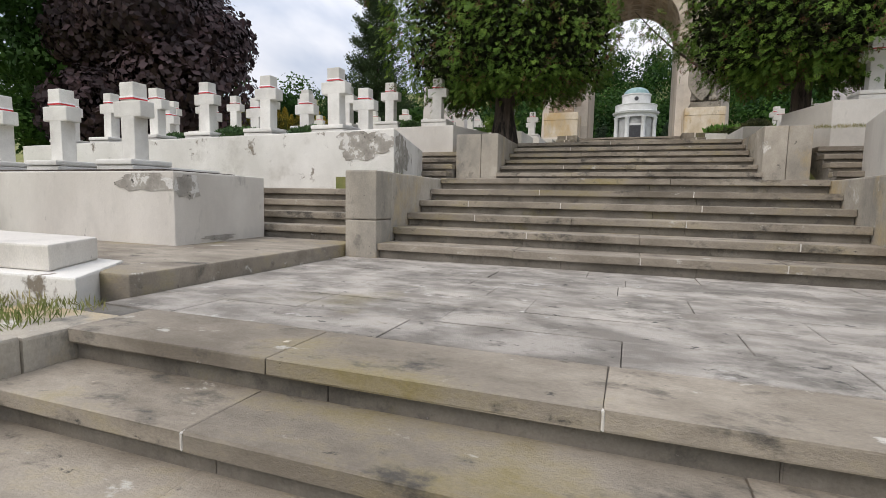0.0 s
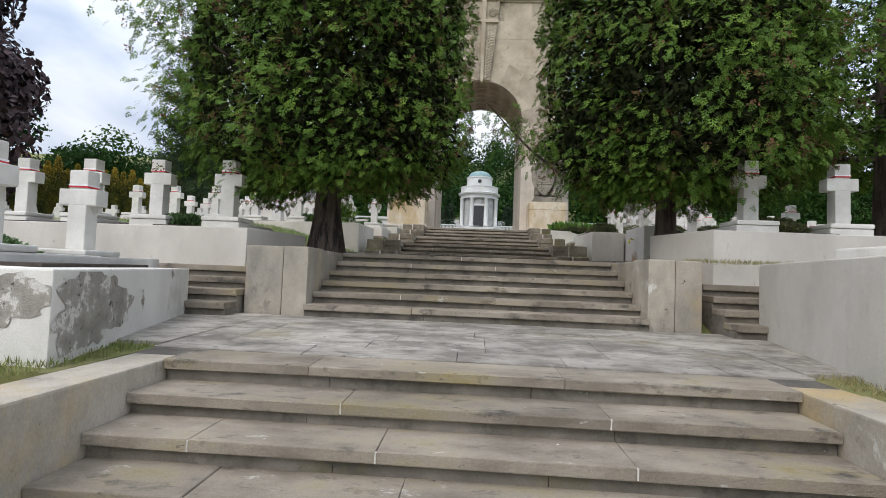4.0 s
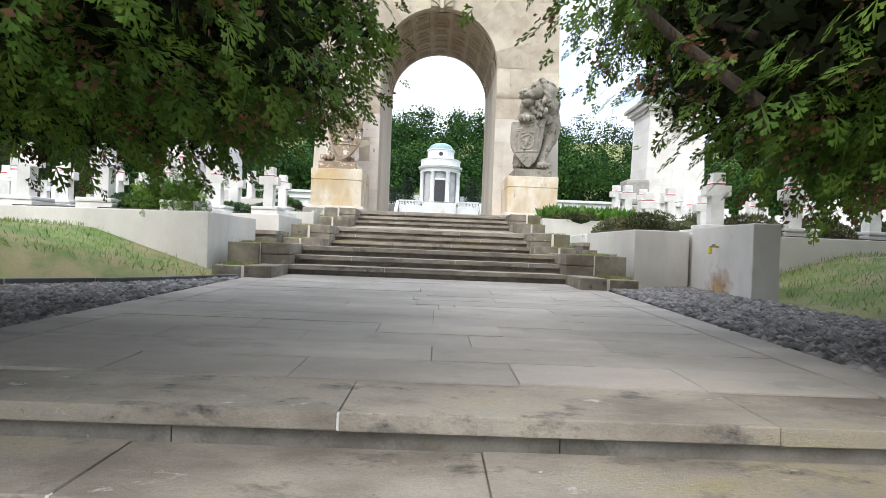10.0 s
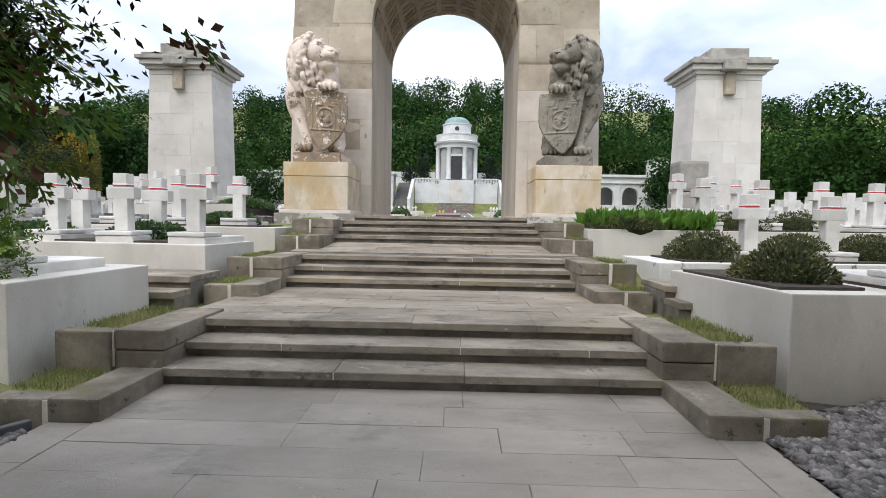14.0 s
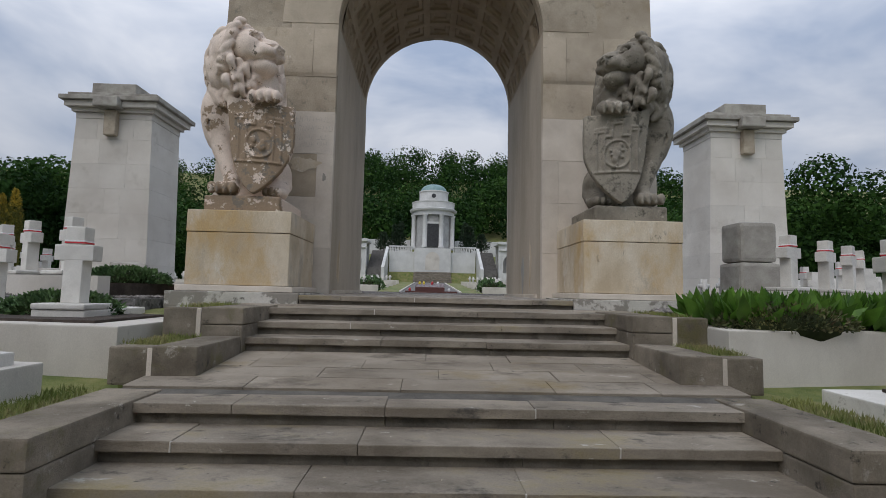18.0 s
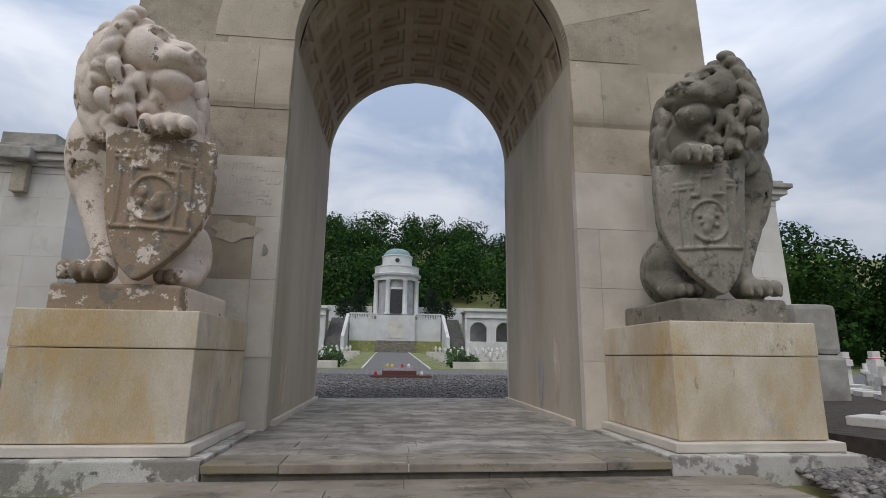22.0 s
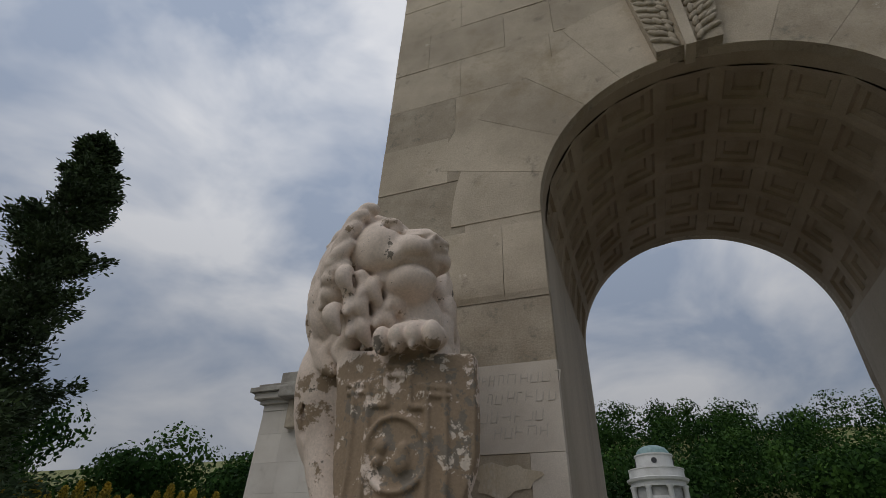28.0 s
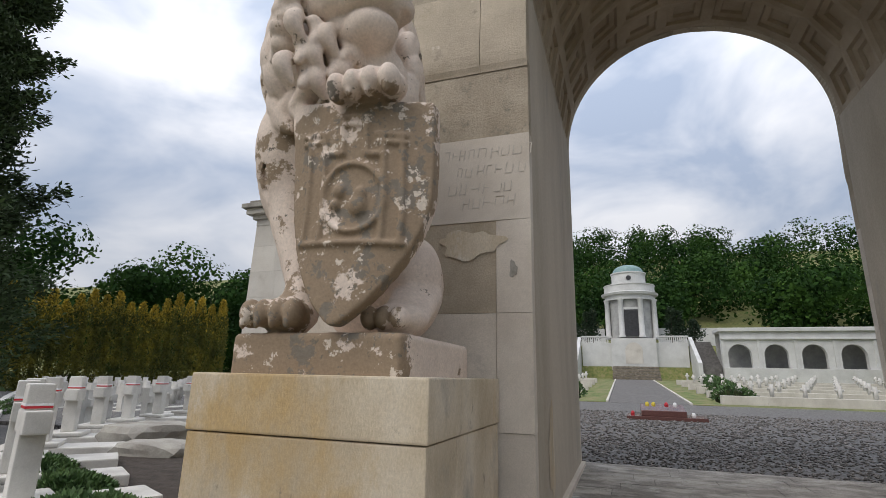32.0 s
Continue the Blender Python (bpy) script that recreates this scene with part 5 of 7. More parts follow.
    for q in range(36):                                    # ring
        a0, a1 = 2 * math.pi * q / 36, 2 * math.pi * (q + 1) / 36
        relief(0.02 + 0.40 * math.cos(a0), 1.20 + 0.25 * math.sin(a0), 0.02 + 0.40 * math.cos(a1), 1.20 + 0.25 * math.sin(a1), 0.022, 2)
    for u0 in (-0.62, -0.38, 0.40, 0.62):                  # towers
        relief(u0, 0.87, u0, 1.67)
    relief(-0.66, 0.87, 0.66, 0.87)
    for u0, z0 in ((-0.72, 1.69), (-0.12, 1.83), (0.34, 1.69)):
        for q in range(3):
            relief(u0 + 0.13 * q, z0, u0 + 0.13 * q + 0.06, z0, 0.028)
        relief(u0, z0 - 0.06, u0 + 0.34, z0 - 0.06, 0.024)
    relief(-0.12, 1.53, -0.12, 1.79)
    relief(0.20, 1.53, 0.20, 1.79)
    relief(-0.38, 1.53, -0.12, 1.53)
    relief(0.20, 1.53, 0.40, 1.53)
    spots = ((0.02, 1.20, 0.075), (-0.05, 1.28, 0.055), (-0.10, 1.35, 0.045), (0.08, 1.10, 0.06), (-0.16, 1.26, 0.03), (-0.14, 1.14, 0.03), (0.03, 1.00, 0.03), (0.18, 1.18, 0.025), (0.21, 1.26, 0.025)) if emblem else ((0.10, 1.14, 0.07), (0.12, 1.22, 0.05), (-0.16, 1.24, 0.05), (-0.2, 1.14, 0.04))
    for u0, z0, r_ in spots:                               # worn beast in the ring
        p = on(u0, z0)
        ball(p[0], p[1], p[2], r_, 0.045, r_ * 1.2, k=0.015)
    # surface of the field: one corner in each cell that it crosses
    inside = field < 0
    corner = [(i, j, k_) for i in (0, 1) for j in (0, 1) for k_ in (0, 1)]

    def shifted(arr, o):
        return arr[o[0]:o[0] + shape[0] - 1, o[1]:o[1] + shape[1] - 1, o[2]:o[2] + shape[2] - 1]
    count8 = sum(shifted(inside, o).astype(np.int8) for o in corner)
    ci = np.argwhere((count8 > 0) & (count8 < 8))
    number = np.full([n - 1 for n in shape], -1, np.int32)
    number[tuple(ci.T)] = np.arange(len(ci))
    total, hits = np.zeros((len(ci), 3)), np.zeros(len(ci))
    for a in corner:
        for axis in range(3):
            if a[axis]:
                continue
            b = list(a)
            b[axis] = 1
            fa, fb = field[tuple((ci + a).T)], field[tuple((ci + b).T)]
            cross = (fa < 0) != (fb < 0)
            step = np.where(cross, fa / np.where(cross, fa - fb, 1), 0)
            p = np.tile(np.array(a, float), (len(ci), 1))
            p[:, axis] = step
            total += p * cross[:, None]
            hits += cross
    verts = lo + cell * (ci + total / hits[:, None])
    quads = []
    for axis in range(3):
        a1, a2 = (axis + 1) % 3, (axis + 2) % 3
        n0 = np.take(inside, np.arange(shape[axis] - 1), axis)
        n1 = np.take(inside, np.arange(1, shape[axis]), axis)
        e = np.argwhere(n0 != n1)
        e = e[(e[:, a1] > 0) & (e[:, a2] > 0) & (e[:, a1] < shape[a1] - 1) & (e[:, a2] < shape[a2] - 1)]
        out = n0[tuple(e.T)]
        ring = []
        for da, db in ((0, 0), (1, 0), (1, 1), (0, 1)):
            o = e.copy()
            o[:, a1] -= da
            o[:, a2] -= db
            ring.append(number[tuple(o.T)])
        f = np.stack(ring, 1)
        quads.append(np.where(out[:, None], f, f[:, ::-1]))
    faces = np.concatenate(quads)
    if s > 0:
        verts = verts * (-1, 1, 1)
        faces = faces[:, ::-1]
    verts = verts * 0.955 + (s * 3.36, 27.42, 5.90)
    ob = array_mesh("lion_statue", verts, faces, mat, smooth=True)
    sm = ob.modifiers.new("soften", "SMOOTH")
    sm.factor, sm.iterations = 0.5, 1
    tx = bpy.data.textures.new("chisel", "CLOUDS")
    tx.noise_scale = 0.14
    dp = ob.modifiers.new("wear", "DISPLACE")
    dp.texture, dp.strength, dp.mid_level, dp.texture_coords = tx, 0.010, 0.5, "GLOBAL"
    return tagged(ob, label, "lion statue", "stone lions")


lion(-1, PALELION, "pale pinkish stone lion seated behind a flaking shield on a pedestal", False)
lion(1, GREYLION, "dark grey stone lion seated behind a carved shield on a pedestal", True)

# ---- pylons ----


def pylon(s):
    cx, y0, hw, dp = s * 15.55, 42.5, 2.05, 2.7
    root = tagged(empty("stone_pylon", (cx, y0, 4.4)), "broad pale limestone pylon with a broken projecting cornice", "pylon", "pylons")
    z, k = 4.4, 0
    pr = random.Random(8)
    hs = [4.4, 5.6, 6.8, 8.0, 9.2, 10.4, 11.6, 12.6]
    for za, zb in zip(hs, hs[1:]):
        ta, tb = hw - 0.03 * (za - 4.4), hw - 0.03 * (zb - 4.4)
        cuts = [-1, pr.uniform(-0.5, -0.1), pr.uniform(0.2, 0.6), 1]
        for u0, u1 in zip(cuts, cuts[1:]):
            bm = bmesh.new()
            a = [bm.verts.new((cx + u * ta, y, za + 0.003)) for u, y in ((u0 + 0.002, y0), (u1 - 0.002, y0), (u1 - 0.002, y0 + dp), (u0 + 0.002, y0 + dp))]
            b = [bm.verts.new((cx + u * tb, y, zb - 0.003)) for u, y in ((u0 + 0.002, y0), (u1 - 0.002, y0), (u1 - 0.002, y0 + dp), (u0 + 0.002, y0 + dp))]
            bm.faces.new(a)
            bm.faces.new(b)
            for i in range(4):
                bm.faces.new((a[i], a[(i + 1) % 4], b[(i + 1) % 4], b[i]))
            part("course_stone", bm, PYLON, root)
    t = hw - 0.03 * 8.2
    for d, za, zb, mat in ((0.02, 12.605, 12.9, PYLON), (0.16, 12.905, 13.1, PYLON), (0.38, 13.105, 13.38, PYLON), (0.55, 13.385, 13.60, CAPDARK), (0.30, 13.605, 13.8, CAPDARK)):
        part("cornice", box(cx - t - d, cx + t + d, y0 - d, y0 + dp + d, za, zb, 0.03), mat, root)
    part("cap_stone", box(cx - 1.1, cx + 1.0, y0 - 0.1, y0 + 2.2, 13.805, 14.35, 0.05), CAPDARK, root, "dark broken cap stone")
    part("broken_bracket", box(cx - 0.62, cx + 0.55, y0 - 0.75, y0 + 0.1, 13.0, 13.5, 0.06), CAPDARK, root, "dark stump of a broken bracket")
    part("broken_bracket", box(cx - 0.32, cx + 0.25, y0 - 0.3, y0 + 0.1, 11.75, 12.98, 0.06), LIMEDARK, root, "yellowish stump of a broken bracket")
    return root


for s in (-1, 1):
    pylon(s)

# ---- grave crosses ----
CROSS = tagged(empty("grave_cross", (0, 0, 0)), "pale concrete grave cross with white and red ribbon on slab", "grave cross", "grave crosses")
part("grave_slab", box(-0.30, 0.30, -0.28, 1.05, 0.0, 0.13, 0.02), CROSSM, CROSS)
part("plinth", box(-0.30, 0.30, -0.30, 0.26, 0.132, 0.20, 0.02), CROSSM, CROSS)
bm = bmesh.new()
add_box(bm, -0.11, 0.11, -0.095, 0.095, 0.20, 0.905, 0.012)
part("shaft", bm, CROSSM, CROSS)
part("crossbar", box(-0.225, 0.225, -0.097, 0.097, 0.71, 0.90, 0.014), CROSSM, CROSS)
part("head", box(-0.111, 0.111, -0.096, 0.096, 0.904, 1.12, 0.014), CROSSM, CROSS)
part("red_band", box(-0.114, 0.114, -0.099, 0.099, 0.915, 0.935, 0.002), RED, CROSS, "thin red ribbon")
part("white_band", box(-0.114, 0.114, -0.099, 0.099, 0.936, 0.956, 0.002), WRIB, CROSS, "thin white ribbon")
FAR = tagged(empty("grave_cross", (0, 0, 0)), "small pale grave cross in the far rows", "grave cross", "far grave crosses")
part("plinth", box(-0.30, 0.30, -0.3, 1.35, 0.0, 0.22, 0.02), CROSSM, FAR)
bm = bmesh.new()
add_box(bm, -0.11, 0.11, -0.095, 0.095, 0.16, 1.10, 0)
add_box(bm, -0.225, 0.225, -0.092, 0.092, 0.70, 0.88, 0)
part("cross_body", bm, CROSSM, FAR)
cr = random.Random(21)


def cross_row(x0, y0, x1, y1, z, step, turn=0.0, first=True):
    n = max(1, int(math.hypot(x1 - x0, y1 - y0) / step))
    out = []
    for i in range(n + 1):
        t = i / n
        m = pose(x0 + (x1 - x0) * t + cr.uniform(-0.03, 0.03), y0 + (y1 - y0) * t, z, cr.uniform(-0.6, 0.6), cr.uniform(-0.6, 0.6), turn + cr.uniform(-2, 2))
        out.append(copy_thing(CROSS, m))
    return out


for args in ((-5.45, 4.62, -10.8, 4.75, 1.60, 1.12), (-4.33, 7.30, -11.5, 7.9, 2.34, 1.25), (-4.6, 8.75, -11.5, 9.4, 2.34, 1.3), (-3.95, 11.0, -12.5, 11.5, 2.98, 1.15),
             (-4.05, 18.2, -12.5, 19.0, 3.78, 1.25), (-3.75, 21.4, -12.5, 22.4, 3.96, 1.25), (-4.9, 22.3, -12.5, 23.1, 3.96, 1.3), (-4.4, 24.5, -11.5, 25.3, 4.20, 1.3),
             (5.5, 4.62, 10.8, 4.75, 1.60, 1.3), (3.75, 7.2, 11.5, 7.8, 2.68, 1.3), (5.3, 8.8, 11.5, 9.3, 2.68, 1.4), (4.05, 11.0, 12.5, 11.5, 3.18, 1.25),
             (5.0, 18.6, 12.5, 19.2, 3.76, 1.3), (5.2, 21.9, 12.5, 22.8, 3.80, 1.3), (5.6, 24.3, 12.5, 25.4, 4.28, 1.3)):
    cross_row(*args)
CROSS.matrix_basis = pose(-6.3, 25.6, 4.2)
FAR.matrix_basis = pose(-14.0, 29.0, 4.44)
# far rows on both sides of the arch; the farthest are joined
REST = []


def far_cross(x, y, z, turn, near):
    if near:
        copy_thing(FAR, pose(x, y, z, 0, 0, turn))
    else:
        REST.append((x, y, z))


for k in range(12):
    y = 29.0 + 2.1 * k
    for i in range(15):
        x = -13.2 - 1.55 * i - 0.35 * k
        lane = 0.66 * (-14.2 - x) + 30.5
        if (k or i) and math.hypot(x + 15.8, y - 30.5) > 0.9 and abs(y - lane) > 1.35 and not (-19.5 < x < -12.5 and 41 < y < 46.5):
            far_cross(x + cr.uniform(-0.05, 0.05), y + cr.uniform(-0.05, 0.05) - 0.02 * i, ground_z(y) - 0.02, cr.uniform(-4, 4), k < 6)
for k in range(7):
    y = 27.5 + 2.1 * k
    for i in range(9):
        x = 9.5 + 1.6 * i + 0.4 * k
        if not (12.5 < x < 19.5 and 41 < y < 46.5) and not (7.6 < x < 10.2 and 30.6 < y < 33.8):
            far_cross(x, y + cr.uniform(-0.05, 0.05), ground_z(y) - 0.02, cr.uniform(-4, 4), k < 4)

# curved gravel path with pale kerbs through the crosses


def ribbon(pts, width, z0, z1, n=18):
    """A bar of even width along a smooth line through four places."""
    bm = bmesh.new()
    p = [Vector((x, y, 0)) for x, y in pts]
    p = [p[0] * 2 - p[1]] + p + [p[-1] * 2 - p[-2]]
    line = []
    for a, b, c, d in zip(p, p[1:], p[2:], p[3:]):
        for i in range(n):
            t = i / n
            line.append(0.5 * (2 * b + (c - a) * t + (2 * a - 5 * b + 4 * c - d) * t * t + (3 * b - a - 3 * c + d) * t ** 3))
    rows = []
    for k in range(1, len(line) - 1):
        o = (line[k + 1] - line[k - 1]).normalized()
        o = Vector((-o.y, o.x, 0)) * width / 2
        rows.append([bm.verts.new((q.x, q.y, z)) for q, z in ((line[k] - o, z0), (line[k] - o, z1), (line[k] + o, z1), (line[k] + o, z0))])
    for a, b in zip(rows, rows[1:]):
        for i in range(4):
            bm.faces.new((a[i], a[(i + 1) % 4], b[(i + 1) % 4], b[i]))
    bm.faces.new(rows[0])
    bm.faces.new(rows[-1][::-1])
    return bm


for pts in (((-14.6, 29.6), (-20.2, 33.4), (-27.4, 37.9), (-40, 46.0)), ((-13.0, 30.4), (-19.4, 34.6), (-26.6, 39.1), (-38, 47.0)), ((-15.5, 34.6), (-17.7, 36.6), (-25.8, 43.3), (-36, 53))):
    tagged(part("grave_kerb", ribbon(pts, 0.24, 4.3, 4.66), CROSSM), "low pale concrete kerb curving along the gravel path", "kerb", "grave kerbs")
tagged(part("gravel_path", ribbon(((-13.8, 30.0), (-19.8, 34.0), (-27.0, 38.5), (-39, 46.5)), 0.95, 4.3, 4.545), GRAVELM), "narrow grey gravel path curving between the graves", "path", "", "structure")

# curved terrace beside the arch
CX, CY = -1.0, 38.0
for s in (-1, 1):
    root = tagged(empty("curved_terrace", (s * 9.0, 29.5, 4.3)), "curved white terrace wall with grave slabs and juniper mats", "planter wall", "white grave terraces")
    for r0, r1, z1, nm, mt in ((12.55, 12.75, 4.76, "outer_wall", PLASTER), (9.6, 9.8, 4.72, "inner_wall", PLASTER), (9.8, 12.55, 4.66, "soil", SOIL)):
        bm = bmesh.new()
        a0, a1, n = radians(251.5), radians(188), 26
        cols = []
        for i in range(n + 1):
            a = a0 + (a1 - a0) * i / n
            cols.append([bm.verts.new((s * -1 * (CX + r * math.cos(a)), CY + r * math.sin(a), z)) for r, z in ((r0, 4.2), (r1, 4.2), (r1, z1), (r0, z1))])
        for p, q in zip(cols, cols[1:]):
            for k in range(4):
                bm.faces.new((p[k], p[(k + 1) % 4], q[(k + 1) % 4], q[k]))
        bm.faces.new(cols[0])
        bm.faces.new(cols[-1])
        part(nm, bm, mt, root)
    for i in range(9):
        a = radians(244.4 - 6.5 * i)
        x, y = CX + 12.15 * math.cos(a), CY + 12.15 * math.sin(a)
        turn = math.degrees(math.atan2(CY - y, CX - x)) - 90
        copy_thing(CROSS, pose(-s * x, y, 4.65, 0, 0, turn if s < 0 else -turn))

# ---- bushes, mats and plants ----


def bush(x, y, z, rx, ry, rz, mat, label, category="bush", n=2600, size=0.06, seed=1):
    rng = np.random.default_rng(seed)
    th, ph = rng.uniform(0, 2 * np.pi, n), np.arccos(rng.uniform(0.0, 1, n))
    d = np.stack([np.cos(th) * np.sin(ph), np.sin(th) * np.sin(ph), np.cos(ph)], 1)
    lump = 1 + 0.07 * np.sin(5 * th + seed) * np.sin(4 * ph) + rng.normal(0, 0.04, n)
    c = d * lump[:, None] * (rx, ry, rz)
    root = tagged(empty("bush", (x, y, z)), label, category)
    v, f = leaf_cards(rng, c + (x, y, z), d * 1.2 + (0, 0, 0.4), size, 0.5)
    array_mesh("foliage", v, f, mat, root)
    # dark core whose colour stands in for shade between the bush's leaves
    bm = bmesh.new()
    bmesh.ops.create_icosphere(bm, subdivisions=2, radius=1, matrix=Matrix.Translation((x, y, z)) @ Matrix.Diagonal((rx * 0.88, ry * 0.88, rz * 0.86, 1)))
    part("inner_foliage", bm, THUJA_SHADE, root, "", True)
    return root


YEW = "low round clipped olive-brown yew bush in a grave bed"
for i, (x, y, z, rx, ry, rz) in enumerate(((3.90, 18.95, 3.78, 0.44, 0.5, 0.34), (4.55, 22.0, 3.82, 0.58, 0.5, 0.44), (6.25, 22.3, 3.82, 0.6, 0.5, 0.42), (7.6, 22.4, 3.82, 0.6, 0.5, 0.42), (5.8, 18.9, 3.76, 0.6, 0.5, 0.40), (7.2, 19.1, 3.76, 0.6, 0.5, 0.4),
                                           (8.6, 19.2, 3.76, 0.6, 0.5, 0.4), (6.6, 24.6, 4.30, 0.6, 0.5, 0.4), (8.0, 24.9, 4.30, 0.6, 0.5, 0.4), (10.4, 22.7, 3.82, 0.6, 0.5, 0.4), (4.6, 11.3, 3.2, 0.45, 0.4, 0.25))):
    bush(x, y, z, rx, ry, rz, BUSH, YEW, "bush", 3200 if y < 23 else 1800, 0.05, i + 3)
JUN = "low dark green juniper mat spreading over a grave bed"
for i, (x, y, z, rx, ry, rz) in enumerate(((-5.35, 27.05, 4.66, 0.75, 0.38, 0.24), (-6.95, 27.95, 4.66, 0.55, 0.28, 0.15), (-8.4, 28.6, 4.66, 0.5, 0.28, 0.14), (-5.1, 7.9, 2.36, 0.6, 0.45, 0.25), (-6.8, 7.9, 2.36, 0.6, 0.45, 0.28), (-4.9, 11.3, 3.0, 0.55, 0.4, 0.2), (-5.0, 22.2, 3.98, 0.7, 0.45, 0.28),
                                           (-4.8, 24.9, 4.22, 0.7, 0.45, 0.28), (-7.0, 22.4, 3.98, 0.7, 0.45, 0.25), (-8.6, 8.2, 2.36, 0.6, 0.45, 0.25), (-5.3, 18.6, 3.8, 0.5, 0.4, 0.25))):
    bush(x, y, z, rx, ry, rz, JUNIPER, JUN, "ground cover", 2600, 0.07, i + 31)
for i in range(9):
    bush(-15 - 2.2 * i, 30.2 + 2.1 * (i % 5), 4.4, 0.6, 0.45, 0.4, JUNIPER, "small dark evergreen between the far grave rows", "bush", 500, 0.12, i + 60)
# feathery shrub in the fourth terrace
rng = np.random.default_rng(77)
c = rng.normal(0, 1, (600, 3)) * (0.17, 0.14, 0.17) + (-3.95, 18.0, 4.0)
v, f = frond_cards(rng, c, np.tile((0, -0.2, 0.6), (600, 1)), 0.12)
shrub = tagged(empty("shrub", (-3.75, 17.75, 3.8)), "feathery light green shrub growing over the white wall", "shrub")
array_mesh("foliage", v, f, THUJA, shrub)
c = rng.normal(0, 1, (500, 3)) * (0.17, 0.14, 0.18) + (-4.6, 18.3, 4.0)
v, f = frond_cards(rng, c, np.tile((0, -0.2, 0.6), (500, 1)), 0.15)
array_mesh("foliage", v, f, THUJA, shrub)
# broad-leaved bed by the right pedestal
rng = np.random.default_rng(12)
n = 1500
c = np.stack([rng.uniform(3.2, 5.6, n), rng.uniform(23.75, 24.9, n), np.full(n, 4.30)], 1)
lean = rng.normal(0, 0.28, (n, 3)) + (0, -0.12, 1.0)
v, f = leaf_cards(rng, c, lean * 2.2, 0.38, 0.36)
bed = tagged(empty("leafy_plants", (4.4, 24.3, 4.3)), "dense bright green broad-leaved plants filling a white planter", "plants")
array_mesh("leaves", v, f, BROAD, bed)
bush(3.9, 23.85, 4.30, 0.75, 0.35, 0.26, BUSH, "low brownish clipped bush in front of the leafy plants", "bush", 2200, 0.05, 91)

# ---- sloping lawns beside the long landing ----


def lawn_z(x, y, foot=3.2):
    return 2.73 + 0.023 * (y - 12) + 0.30 * max(0.0, min(abs(x) - foot, 2.2)) * min(1.0, max(0.0, (y - 12.3) / 3.0))


for s in (-1, 1):
    xs, ys = np.linspace(2.9 if s < 0 else 4.45, 13, 22), np.linspace(12.2, 19.0, 16)
    lv = np.array([(s * x, y, lawn_z(x, y, 3.2 if s < 0 else 4.7) - (0.03 if s > 0 else 0) - (0.35 if (s < 0 and y < 17.0 - (x - 2.7) * 0.9 and x < 5.2) else 0.0)) for y in ys for x in xs])
    lf = np.array([(j * 22 + i, j * 22 + i + 1, (j + 1) * 22 + i + 1, (j + 1) * 22 + i) for j in range(15) for i in range(21)])
    array_mesh("lawn", lv, lf, LAWNG, None, "structure", "sloping lawn of dry mown grass below a white wall", "lawn", True)

# ---- grass tufts and gravel ----


def tufts(name, rects, per, size, label, seed, mat=BLADE):
    rng = np.random.default_rng(seed)
    cs = []
    for x0, x1, y0, y1, z0, z1 in rects:
        k = int(abs(x1 - x0) * abs(y1 - y0) * per)
        u = rng.uniform(0, 1, (k, 2))
        cs.append(np.stack([x0 + (x1 - x0) * u[:, 0], y0 + (y1 - y0) * u[:, 1], z0 + (z1 - z0) * u[:, 1]], 1))
    c = np.concatenate(cs)
    lean = rng.normal(0, 0.35, (len(c), 3)) + (0, 0, 1.3)
    v, f = leaf_cards(rng, c, lean * 1.5, size, 0.10)
    return array_mesh(name, v, f, mat, None, "stuff", label, "grass")


pockets = []
for s in (-1, 1):
    for (yl, zl, ya, yb, yc, zu, inn, out) in ((17.07, 3.02, 17.9, 17.82, 19.1, 3.36, 2.235, 3.1), (20.22, 3.49, 21.1, 21.12, 22.5, 3.80, 2.27, 3.05), (22.86, 4.10, 23.9, 23.92, 25.2, 4.41, 2.17, 2.95)):
        for xa, ya_, yb_, zt in ((inn + 0.42, yl + 0.22, yb + 0.02, zl - 0.03), (inn + 0.48, yb + 0.22, yc, zu - 0.03)):
            x0, x1 = sorted((s * xa, s * (out + 0.02)))
            part("grass_pocket", prism([(x0, ya_), (x1, ya_), (x1, yb_), (x0, yb_)], zt - 0.4, zt, 0), GRASS)
            tagged(LAST[0], "small pocket of turf behind a stone kerb", "grass", "", "structure")
            pockets.append((x0, x1, ya_, yb_, zt - 0.01, zt - 0.01))
tufts("grass_tufts", pockets, 3000, 0.07, "tufts of green and straw-coloured grass behind the stair kerbs", 41)
rng = np.random.default_rng(42)
lc = []
for _ in range(16000):
    s = -1 if rng.uniform() < 0.55 else 1
    x, y = rng.uniform(2.9 if s < 0 else 4.8, 9.5), rng.uniform(12.4, 18.0)
    if s > 0 or y > 17.0 - (x - 2.7) * 0.9:
        lc.append((s * x, y, lawn_z(x, y, 3.2 if s < 0 else 4.7) - 0.02))
lc = np.array(lc)
v, f = leaf_cards(rng, lc, (rng.normal(0, 0.35, (len(lc), 3)) + (0, 0, 1.3)) * 1.5, 0.09, 0.10)
array_mesh("lawn_grass", v, f, LAWNB, None, "stuff", "short dry mown grass blades on the sloping lawns", "grass")
